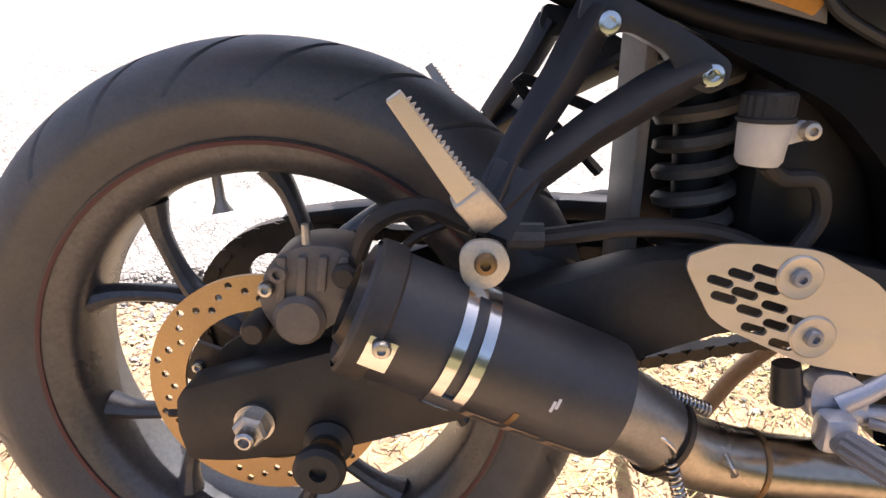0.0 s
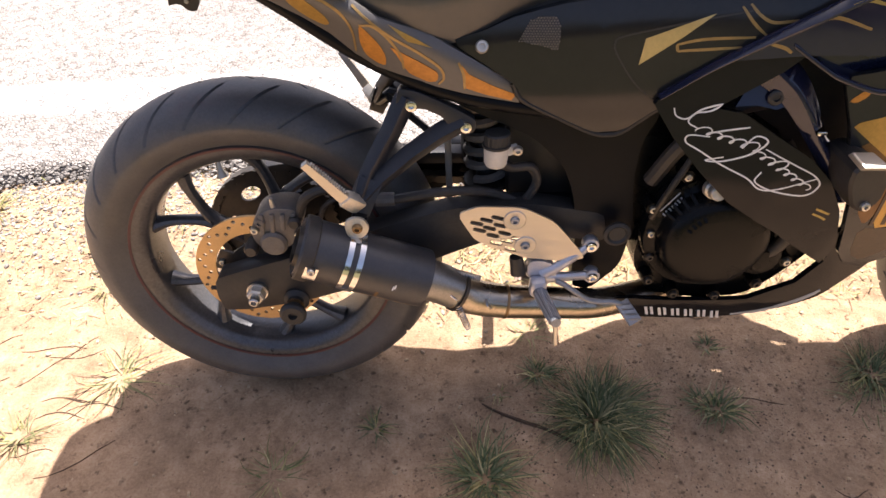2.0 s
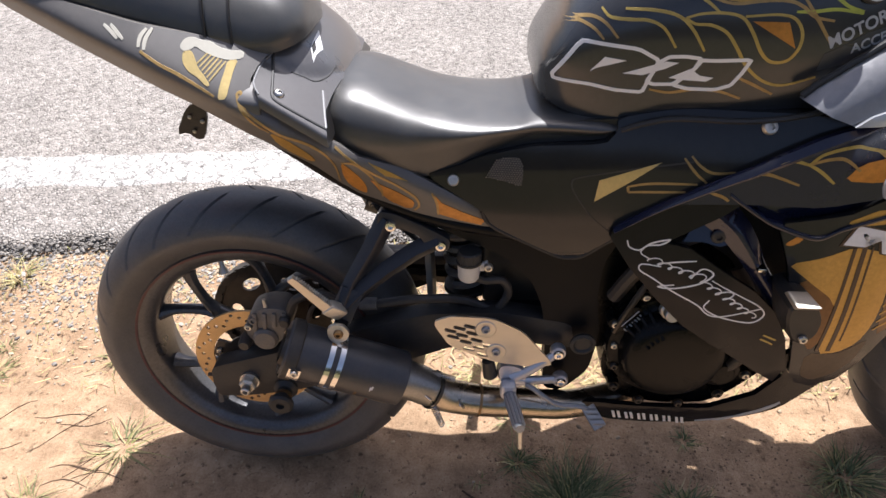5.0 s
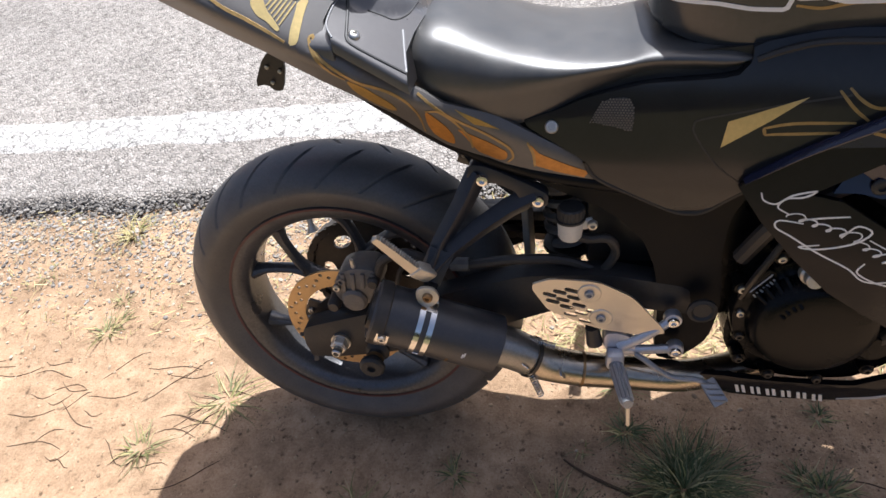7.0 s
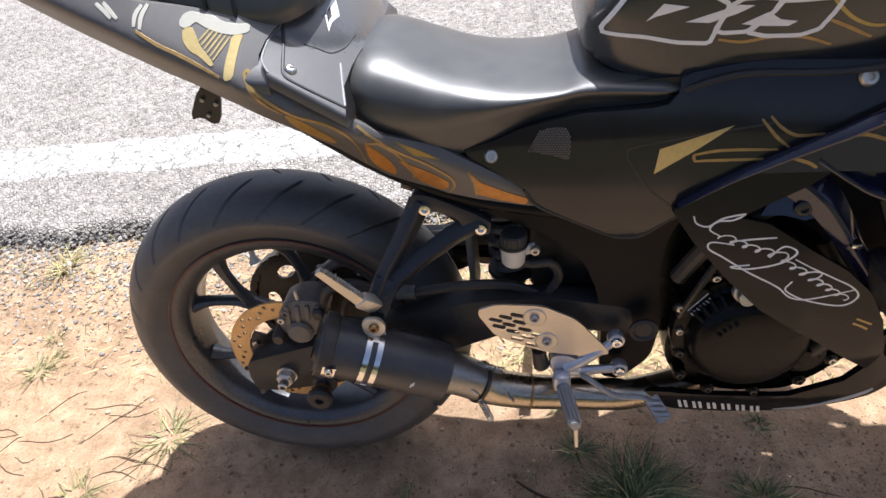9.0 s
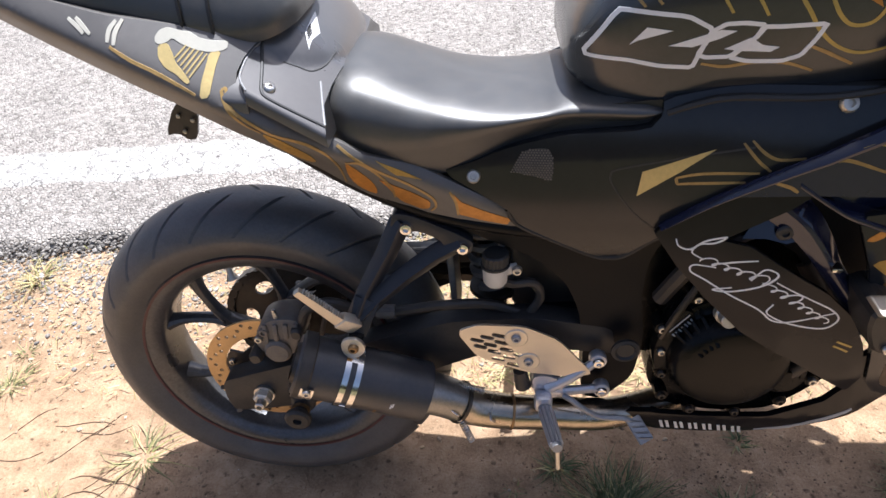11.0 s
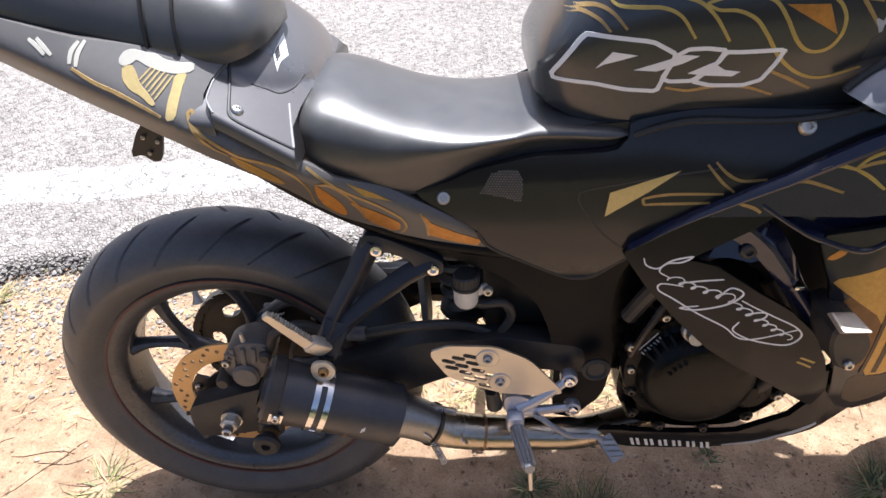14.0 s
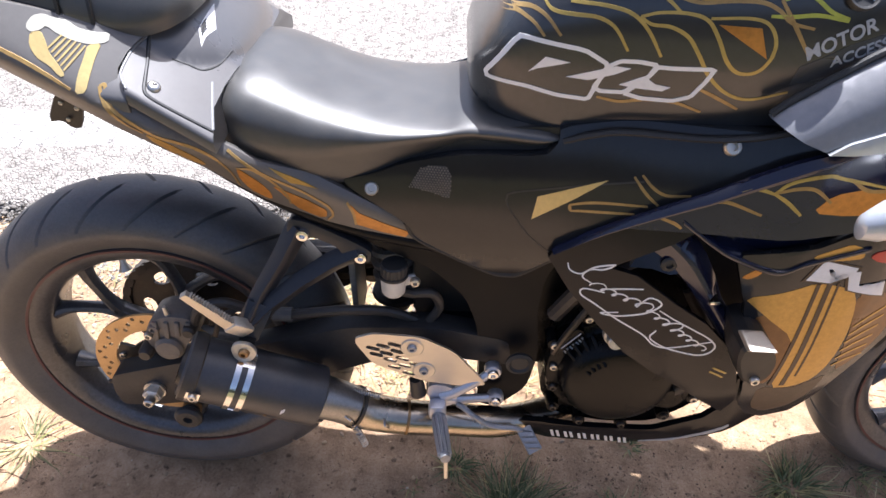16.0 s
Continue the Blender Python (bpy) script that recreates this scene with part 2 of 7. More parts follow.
def bar(a, b, w, h, bm=None, w2=None, h2=None, side=(0, 1, 0)):
    """A square bar from a to b, w across the side direction and h across the other."""
    a, b = Vector(a), Vector(b)
    d = (b - a).normalized()
    s = (Vector(side) - d * Vector(side).dot(d)).normalized()
    t = d.cross(s)
    secs = []
    for p, ww, hh in ((a, w, h), (b, w2 or w, h2 or h)):
        secs.append([p + s * ww * i / 2 + t * hh * j / 2 for i, j in ((-1, -1), (1, -1), (1, 1), (-1, 1))])
    return rings(secs, True, True, bm)


def oval(x, z, rx, rz, turn=0.0, n=12):
    c, s = math.cos(turn), math.sin(turn)
    return [(x + c * rx * math.cos(a) - s * rz * math.sin(a), z + s * rx * math.cos(a) + c * rz * math.sin(a)) for a in (math.tau * k / n for k in range(n))]


def slot(x, z, length, r, turn, n=6):
    c, s = math.cos(turn), math.sin(turn)
    out = []
    for e, base in ((1, -math.pi / 2), (-1, math.pi / 2)):
        for k in range(n):
            a = base + math.pi * k / (n - 1)
            px, pz = e * length / 2 + r * math.cos(a), r * math.sin(a)
            out.append((x + c * px - s * pz, z + s * px + c * pz))
    return out

FENDERGREY = mat("dusty_grey_fender", (0.17, 0.165, 0.155), 0.6, var=0.2, dust=0.3)
INLET = mat("grey_inlet_steel", (0.30, 0.29, 0.28), 0.35, metal=0.9, var=0.2, scale=80)
# ---------------------------------------------------------------- ground


def earth(x, y):
    """Height of the dirt: level under the motorcycle, rising a little towards the road."""
    t = min(max((y - 0.22) / 0.5, 0), 1)
    z = 0.036 * t * t * (3 - 2 * t)
    near = max(0.0, 1 - max(abs(x - 0.3) / 3.0, abs(y) / 2.5))
    v = Vector((x, y, 0))
    z += near * (0.007 * noise.noise(v * 5) + 0.0045 * noise.noise(v * 17) + 0.002 * noise.noise(v * 55))
    z -= 0.006 * math.exp(-((y - 0.07) / 0.07) ** 2) * near
    return z


def steps(fine_lo, fine_hi, d, far):
    inner = list(np.arange(fine_lo, fine_hi, d)) + [fine_hi]
    outer, k, g = [], d, 0.0
    while g < far:
        k *= 1.35
        g += k
        outer.append(g)
    return [fine_lo - o for o in reversed(outer)] + inner + [fine_hi + o for o in outer]


def sheet(name, xs, ys, height, material, keep=None):
    verts = [(x, y, height(x, y)) for y in ys for x in xs]
    n = len(xs)
    faces = [(j * n + i, j * n + i + 1, (j + 1) * n + i + 1, (j + 1) * n + i) for j in range(len(ys) - 1) for i in range(n - 1)]
    me = bpy.data.meshes.new(name)
    me.from_pydata(verts, [], faces)
    me.polygons.foreach_set("use_smooth", [True] * len(faces))
    me.materials.append(material)
    return new(name, me)


def ground_material(name, cols, scale, bump, speck, rough=0.95):
    """Loose ground: patches, grains and dark specks."""
    m = bpy.data.materials.new(name)
    m.use_nodes = True
    N, K = m.node_tree.nodes, m.node_tree.links
    b = N["Principled BSDF"]
    tc = N.new("ShaderNodeTexCoord")

    def nz(sc, det, ro=0.6):
        n = N.new("ShaderNodeTexNoise")
        n.inputs["Scale"].default_value, n.inputs["Detail"].default_value, n.inputs["Roughness"].default_value = sc, det, ro
        K.new(tc.outputs["Object"], n.inputs["Vector"])
        return n

    big, mid, fine = nz(scale * 0.24, 7, 0.65), nz(scale, 7, 0.65), nz(scale * 7, 6, 0.7)
    ramp = N.new("ShaderNodeValToRGB")
    ramp.color_ramp.elements[0].position, ramp.color_ramp.elements[0].color = 0.30, (*cols[0], 1)
    ramp.color_ramp.elements[1].position, ramp.color_ramp.elements[1].color = 0.70, (*cols[2], 1)
    e = ramp.color_ramp.elements.new(0.5)
    e.color = (*cols[1], 1)
    avg = N.new("ShaderNodeMath")
    avg.operation = "MULTIPLY_ADD"
    avg.inputs[1].default_value, avg.inputs[2].default_value = 0.55, 0.0
    K.new(mid.outputs[0], avg.inputs[0])
    add = N.new("ShaderNodeMath")
    add.operation = "MULTIPLY_ADD"
    add.inputs[1].default_value = 0.45
    K.new(fine.outputs[0], add.inputs[0])
    K.new(avg.outputs[0], add.inputs[2])
    K.new(add.outputs[0], ramp.inputs[0])
    spk = N.new("ShaderNodeMapRange")
    spk.inputs[1].default_value, spk.inputs[2].default_value = 0.60, 0.72
    spk.inputs[3].default_value, spk.inputs[4].default_value = 0.0, speck
    sn = nz(scale * 2.2, 4, 0.55)
    K.new(sn.outputs[0], spk.inputs[0])
    mx = N.new("ShaderNodeMix")
    mx.data_type = "RGBA"
    K.new(spk.outputs[0], mx.inputs[0])
    K.new(ramp.outputs[0], mx.inputs[6])
    mx.inputs[7].default_value = (*[c * 0.28 for c in cols[0]], 1)
    mb = N.new("ShaderNodeMapRange")
    mb.inputs[1].default_value, mb.inputs[2].default_value = 0.30, 0.70
    mb.inputs[3].default_value, mb.inputs[4].default_value = 0.70, 1.22
    K.new(big.outputs[0], mb.inputs[0])
    sc = N.new("ShaderNodeVectorMath")
    sc.operation = "SCALE"
    K.new(mx.outputs[2], sc.inputs[0])
    K.new(mb.outputs[0], sc.inputs[3])
    K.new(sc.outputs[0], b.inputs["Base Color"])
    b.inputs["Roughness"].default_value = rough
    b.inputs["Specular IOR Level"].default_value = 0.2
    bp = N.new("ShaderNodeBump")
    bp.inputs["Strength"].default_value, bp.inputs["Distance"].default_value = bump, 0.006
    K.new(add.outputs[0], bp.inputs["Height"])
    K.new(bp.outputs[0], b.inputs["Normal"])
    return m


DIRT = ground_material("sandy_dirt", [(0.190, 0.117, 0.067), (0.355, 0.236, 0.143), (0.475, 0.338, 0.219)], 26, 0.8, 0.75)


def aggregate_material(name, chips, gap, scale, paint=None):
    """Bleached asphalt: stone chips of differing tone with dark gaps, under worn paint where asked."""
    m = bpy.data.materials.new(name)
    m.use_nodes = True
    N, K = m.node_tree.nodes, m.node_tree.links
    b = N["Principled BSDF"]
    tc = N.new("ShaderNodeTexCoord")

    def nz(sc, det, ro=0.6):
        n = N.new("ShaderNodeTexNoise")
        n.inputs["Scale"].default_value, n.inputs["Detail"].default_value, n.inputs["Roughness"].default_value = sc, det, ro
        K.new(tc.outputs["Object"], n.inputs["Vector"])
        return n

    def span(src, a, c, lo, hi):
        r = N.new("ShaderNodeMapRange")
        r.inputs[1].default_value, r.inputs[2].default_value, r.inputs[3].default_value, r.inputs[4].default_value = a, c, lo, hi
        K.new(src, r.inputs[0])
        return r.outputs[0]

    def times(p, q, op="MULTIPLY"):
        r = N.new("ShaderNodeMath")
        r.operation = op
        K.new(p, r.inputs[0])
        K.new(q, r.inputs[1])
        return r.outputs[0]

    def blend(f, p, q):
        r = N.new("ShaderNodeMix")
        r.data_type = "RGBA"
        K.new(f, r.inputs[0])
        K.new(p, r.inputs[6])
        if isinstance(q, tuple):
            r.inputs[7].default_value = (*q, 1)
        else:
            K.new(q, r.inputs[7])
        return r.outputs[2]

    def cells(sc, warp):
        w = nz(sc * 0.7, 3)
        mv = N.new("ShaderNodeVectorMath")
        mv.operation = "MULTIPLY_ADD"
        K.new(w.outputs["Color"], mv.inputs[0])
        mv.inputs[1].default_value = (warp, warp, warp)
        K.new(tc.outputs["Object"], mv.inputs[2])
        out = []
        for feature in ("F1", "DISTANCE_TO_EDGE"):
            v = N.new("ShaderNodeTexVoronoi")
            v.feature = feature
            v.inputs["Scale"].default_value = sc
            K.new(mv.outputs[0], v.inputs["Vector"])
            out.append(v)
        return out

    f1, edge = cells(scale, 0.010)
    ramp = N.new("ShaderNodeValToRGB")
    els = ramp.color_ramp.elements
    els[0].position, els[0].color = 0.0, (*chips[0], 1)
    els[1].position, els[1].color = 1.0, (*chips[2], 1)
    els.new(0.45).color = (*chips[1], 1)
    sep = N.new("ShaderNodeSeparateColor")
    K.new(f1.outputs["Color"], sep.inputs[0])
    K.new(sep.outputs[0], ramp.inputs[0])
    pits = times(span(edge.outputs["Distance"], 0.03, 0.17, 1.0, 0.0), span(nz(scale * 0.45, 5, 0.7).outputs[0], 0.47, 0.60, 0.05, 1.0))
    base = blend(pits, ramp.outputs[0], gap)
    if paint:
        c1, ce = cells(scale * 0.36, 0.022)
        crack = times(span(ce.outputs["Distance"], 0.03, 0.15, 1.0, 0.0), span(nz(14, 5, 0.7).outputs[0], 0.36, 0.50, 0.45, 1.0))
        worn = span(nz(scale * 0.22, 9, 0.78).outputs[0], 0.50, 0.60, 0.0, 1.0)
        lost = times(times(crack, worn, "MAXIMUM"), span(pits, 0.2, 0.9, 0.0, 0.75), "MAXIMUM")
        pr_ = N.new("ShaderNodeValToRGB")
        pr_.color_ramp.elements[0].color = (*[c * 0.62 for c in paint], 1)
        pr_.color_ramp.elements[1].color = (*paint, 1)
        K.new(nz(scale * 2, 6, 0.7).outputs[0], pr_.inputs[0])
        base = blend(lost, pr_.outputs[0], base)
    shade = N.new("ShaderNodeVectorMath")
    shade.operation = "SCALE"
    K.new(base, shade.inputs[0])
    K.new(span(nz(3.0, 6).outputs[0], 0.3, 0.7, 0.86, 1.12), shade.inputs[3])
    K.new(shade.outputs[0], b.inputs["Base Color"])
    b.inputs["Roughness"].default_value = 0.85
    b.inputs["Specular IOR Level"].default_value = 0.25
    bp = N.new("ShaderNodeBump")
    bp.inputs["Strength"].default_value, bp.inputs["Distance"].default_value = 1.0 if not paint else 0.7, 0.004
    K.new(span(edge.outputs["Distance"], 0.0, 0.3, 0.0, 1.0), bp.inputs["Height"])
    K.new(bp.outputs[0], b.inputs["Normal"])
    return m


ASPHALT = aggregate_material("worn_asphalt", [(0.255, 0.232, 0.207), (0.325, 0.296, 0.265), (0.41, 0.375, 0.338)], (0.100, 0.090, 0.079), 92)


def paint_material():
    return aggregate_material("worn_road_paint", [(0.19, 0.178, 0.162), (0.31, 0.295, 0.275), (0.42, 0.40, 0.37)], (0.055, 0.050, 0.045), 92, (0.66, 0.64, 0.60))


LINEPAINT = paint_material()

ground = sheet("ground", steps(-1.9, 2.2, 0.012, 1500), steps(-0.9, 0.9, 0.012, 1500), earth, DIRT)
tagged(ground, "dry sandy dirt verge with scattered pebbles beside the road", "ground", kind="structure")

ROAD_SLANT = 0.03


def road_edge(x):
    return 0.702 + ROAD_SLANT * x + 0.022 * noise.noise(Vector((x * 5, 3, 0))) + 0.012 * noise.noise(Vector((x * 19, 7, 0))) + 0.006 * noise.noise(Vector((x * 60, 1, 0)))


def road_top(x, y, d):
    return 0.072 + 0.02 * min(d / 0.3, 1) + 0.0035 * noise.noise(Vector((x * 28, y * 28, 0))) * min(1, 0.5 + d)


def road_mesh():
    """Asphalt slab with a broken edge, a crumbling shoulder and a crowned top."""
    xs = steps(-2.6, 2.8, 0.012, 900)
    rows = [-0.035, -0.022, -0.008, 0.0, 0.012, 0.03, 0.06, 0.08, 0.1, 0.12, 0.14, 0.16, 0.18, 0.2, 0.22, 0.24, 0.26, 0.28, 0.30, 0.32, 0.34, 0.37, 0.42, 0.5, 0.8, 1.4, 2.6, 4.5, 7.0, 7.02, 7.05]
    verts = []
    for d in rows:
        for x in xs:
            e = road_edge(x) if abs(x) < 40 else 0.702 + ROAD_SLANT * x
            y = e + d
            v = Vector((x * 14, y * 14, 0))
            if d <= -0.03:
                z = 0.02
            elif d < 0:
                z = 0.036 + (d + 0.035) * 0.9 + 0.008 * noise.noise(v * 3)
            elif d > 7.01:
                z = 0.03
            else:
                z = road_top(x, y, d)
            verts.append((x, y, z))
    n = len(xs)
    faces = [(j * n + i, j * n + i + 1, (j + 1) * n + i + 1, (j + 1) * n + i) for j in range(len(rows) - 1) for i in range(n - 1)]
    me = bpy.data.meshes.new("road")
    me.from_pydata(verts, [], faces)
    me.polygons.foreach_set("use_smooth", [True] * len(faces))
    me.materials.append(ASPHALT)
    return new("road", me)


road = tagged(road_mesh(), "sun-bleached grey asphalt road with a broken crumbling edge", "road", kind="structure")


def line_mesh():
    """A worn white edge line: a thin coat of paint with ragged borders."""
    xs = list(np.arange(-4.0, 5.0, 0.02))
    bm = bmesh.new()
    rows = []
    for x in xs:
        lo = 0.203 + 0.010 * noise.noise(Vector((x * 9, 1, 0))) + 0.006 * noise.noise(Vector((x * 31, 2, 0)))
        hi = 0.375 + 0.010 * noise.noise(Vector((x * 9, 5, 0))) + 0.006 * noise.noise(Vector((x * 31, 6, 0)))
        row = []
        for k in range(9):
            d = lo + (hi - lo) * k / 8
            y = 0.702 + ROAD_SLANT * x + d
            row.append(bm.verts.new((x, y, road_top(x, y, d) + (0.0016 if 0 < k < 8 else -0.001))))
        rows.append(row)
    for a, b in zip(rows, rows[1:]):
        for k in range(8):
            bm.faces.new((a[k], b[k], b[k + 1], a[k + 1]))
    return link("road_line", bm, LINEPAINT, None, angle=2)


tagged(line_mesh(), "cracked worn white edge line painted on asphalt", "road marking", kind="structure")


def stones(name, material, count, seed, place, size, label, category, flat=0.6):
    """Many irregular pebbles in one mesh."""
    rnd = random.Random(seed)
    base = bmesh.new()
    bmesh.ops.create_icosphere(base, subdivisions=1, radius=1)
    bv = [v.co.copy() for v in base.verts]
    bf = [[v.index for v in f.verts] for f in base.faces]
    base.free()
    verts, faces = [], []
    for _ in range(count):
        x, y, z = place(rnd)
        s = size(rnd)
        turn = Euler((rnd.uniform(-0.4, 0.4), rnd.uniform(-0.4, 0.4), rnd.uniform(0, 6.3))).to_matrix()
        sc = Vector((s * rnd.uniform(0.8, 1.5), s * rnd.uniform(0.7, 1.1), s * flat * rnd.uniform(0.7, 1.2)))
        o = len(verts)
        for v in bv:
            q = turn @ Vector([v[i] * sc[i] * rnd.uniform(0.78, 1.15) for i in range(3)])
            verts.append((x + q.x, y + q.y, z + q.z + s * flat * 0.25))
        faces += [[o + i for i in f] for f in bf]
    me = bpy.data.meshes.new(name)
    me.from_pydata(verts, [], faces)
    me.materials.append(material)
    return tagged(new(name, me), label, category, kind="stuff")


def stone_material(name, cols, rough=0.85):
    """Stones that differ in tone one from the next."""
    m = bpy.data.materials.new(name)
    m.use_nodes = True
    N, K = m.node_tree.nodes, m.node_tree.links
    b = N["Principled BSDF"]
    geo = N.new("ShaderNodeNewGeometry")
    ramp = N.new("ShaderNodeValToRGB")
    els = ramp.color_ramp.elements
    els[0].color, els[1].color = (*cols[0], 1), (*cols[-1], 1)
    for i, c in enumerate(cols[1:-1], 1):
        e = els.new(i / (len(cols) - 1))
        e.color = (*c, 1)
    K.new(geo.outputs["Random Per Island"], ramp.inputs[0])
    tc = N.new("ShaderNodeTexCoord")
    nz = N.new("ShaderNodeTexNoise")
    nz.inputs["Scale"].default_value, nz.inputs["Detail"].default_value = 300, 5
    K.new(tc.outputs["Object"], nz.inputs["Vector"])
    mr = N.new("ShaderNodeMapRange")
    mr.inputs[3].default_value, mr.inputs[4].default_value = 0.7, 1.3
    K.new(nz.outputs[0], mr.inputs[0])
    sc = N.new("ShaderNodeVectorMath")
    sc.operation = "SCALE"
    K.new(ramp.outputs[0], sc.inputs[0])
    K.new(mr.outputs[0], sc.inputs[3])
    K.new(sc.outputs[0], b.inputs["Base Color"])
    b.inputs["Roughness"].default_value = rough
    bp = N.new("ShaderNodeBump")
    bp.inputs["Strength"].default_value, bp.inputs["Distance"].default_value = 0.5, 0.002
    K.new(nz.outputs[0], bp.inputs["Height"])
    K.new(bp.outputs[0], b.inputs["Normal"])
    return m


PEBBLE = stone_material("pebbles_mixed", [(0.17, 0.12, 0.075), (0.33, 0.245, 0.16), (0.43, 0.335, 0.225), (0.25, 0.195, 0.14), (0.48, 0.40, 0.29)])
CRUMB = stone_material("asphalt_crumbs", [(0.07, 0.064, 0.058), (0.17, 0.155, 0.138), (0.27, 0.25, 0.225), (0.11, 0.10, 0.09)])
CLOD = stone_material("dirt_clods", [(0.20, 0.13, 0.08), (0.36, 0.25, 0.15), (0.45, 0.33, 0.2)], 0.95)


def shoulder(rnd):
    x = rnd.uniform(-1.8, 2.3)
    y = road_edge(x) - abs(rnd.gauss(0.03, 0.19)) - 0.02
    return x, y, earth(x, y)


def lip(rnd):
    x = rnd.uniform(-1.8, 2.3)
    y = road_edge(x) + rnd.gauss(-0.03, 0.018)
    return x, y, earth(x, y) + max(0, min(0.028, (y - road_edge(x) + 0.055) * 0.55))


def verge(rnd):
    x, y = rnd.uniform(-1.5, 1.9), rnd.uniform(-0.65, 0.62)
    return x, y, earth(x, y)


stones("gravel", PEBBLE, 15000, 1, shoulder, lambda r: 0.0016 + 0.0052 * r.random() ** 2.6, "pale pebbles and gravel along the road shoulder", "gravel")
CHIP = stone_material("grey_chippings", [(0.10, 0.092, 0.083), (0.22, 0.20, 0.178), (0.33, 0.30, 0.265), (0.16, 0.145, 0.128), (0.42, 0.385, 0.34)])


def near_road(rnd):
    x = rnd.uniform(-1.8, 2.3)
    y = road_edge(x) - abs(rnd.gauss(0.0, 0.13)) - 0.03
    return x, y, earth(x, y)


stones("road_chippings", CHIP, 9000, 4, near_road, lambda r: 0.0020 + 0.0058 * r.random() ** 2.4, "grey chippings shed along the road edge", "gravel")
stones("asphalt_rubble", CRUMB, 6500, 2, lip, lambda r: 0.0018 + 0.0066 * r.random() ** 3, "dark crumbled asphalt along the road edge", "gravel")
stones("dirt_clods", CLOD, 2600, 3, verge, lambda r: 0.0015 + 0.004 * r.random() ** 3, "small clods and grit on the dirt", "dirt")

# ---------------------------------------------------------------- unseen scrub and bushes away from the road, added to darken reflections and bounce
# Dark ground sheet out of view, added to reduce bounce onto the motorcycle.
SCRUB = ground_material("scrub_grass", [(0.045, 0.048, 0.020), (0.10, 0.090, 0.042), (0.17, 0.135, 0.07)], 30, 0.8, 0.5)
verge_sheet = sheet("unseen_scrub", steps(-6, 7, 0.12, 60), [-30 + 0.6 * k for k in range(48)] + [-1.35], lambda x, y: 0.012 + 0.05 * min(1.0, max(0.0, (-1.35 - y) / 2)) + 0.03 * noise.noise(Vector((x * 0.9, y * 0.9, 0))) * min(1.0, max(0.0, (-1.4 - y))), SCRUB)
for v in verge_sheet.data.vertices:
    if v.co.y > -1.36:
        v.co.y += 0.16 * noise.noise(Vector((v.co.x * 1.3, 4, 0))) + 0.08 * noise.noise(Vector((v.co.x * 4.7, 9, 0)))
tagged(verge_sheet, "unseen dark scrub ground, added to cut bounced light", "ground", kind="structure")


def unseen_hedge():
    """An unseen belt of dark bushes, added to darken reflections: many small leaf clumps over an uneven outline."""
    rnd = random.Random(9)
    verts, faces = [], []
    for _ in range(9000):
        x = rnd.uniform(-16, 17)
        top = 1.9 + 0.8 * noise.noise(Vector((x * 0.35, 2, 0))) + 0.5 * noise.noise(Vector((x * 1.3, 5, 0)))
        z = top * rnd.random() ** 0.7
        y = -7.2 - rnd.random() * 1.6 * (1 - 0.5 * z / top) + 0.6 * noise.noise(Vector((x, z, 1)))
        s = rnd.uniform(0.10, 0.26)
        m = Euler((rnd.uniform(0, 6.3), rnd.uniform(0, 6.3), rnd.uniform(0, 6.3))).to_matrix()
        o = len(verts)
        for q in ((-s, 0, 0), (0, -s * 0.5, 0.03), (s, 0, 0), (0, s * 0.5, 0.03)):
            w = m @ Vector(q)
            verts.append((x + w.x, y + w.y, max(0.02, z + w.z)))
        faces.append((o, o + 1, o + 2, o + 3))
    me = bpy.data.meshes.new("unseen_hedge")
    me.from_pydata(verts, [], faces)
    me.materials.append(stone_material("hedge_leaves", [(0.018, 0.028, 0.010), (0.035, 0.05, 0.018), (0.06, 0.07, 0.03)], 0.7))
    return tagged(new("unseen_hedge", me), "unseen dark bushes away from the road, added to darken reflections", "bushes", kind="stuff")


unseen_hedge()

# ---------------------------------------------------------------- grass


def blade_material(name, cols):
    m = stone_material(name, cols, 0.7)
    b = m.node_tree.nodes["Principled BSDF"]
    b.inputs["Subsurface Weight"].default_value = 0.0
    return m


GREEN = blade_material("green_grass", [(0.055, 0.080, 0.028), (0.095, 0.122, 0.046), (0.145, 0.165, 0.070), (0.25, 0.225, 0.115)])
OLIVE = blade_material("olive_grass", [(0.13, 0.135, 0.05), (0.24, 0.215, 0.09), (0.10, 0.115, 0.04), (0.36, 0.30, 0.15)])
DRY = blade_material("dry_grass", [(0.30, 0.25, 0.10), (0.46, 0.38, 0.17), (0.20, 0.20, 0.06), (0.58, 0.48, 0.26)])


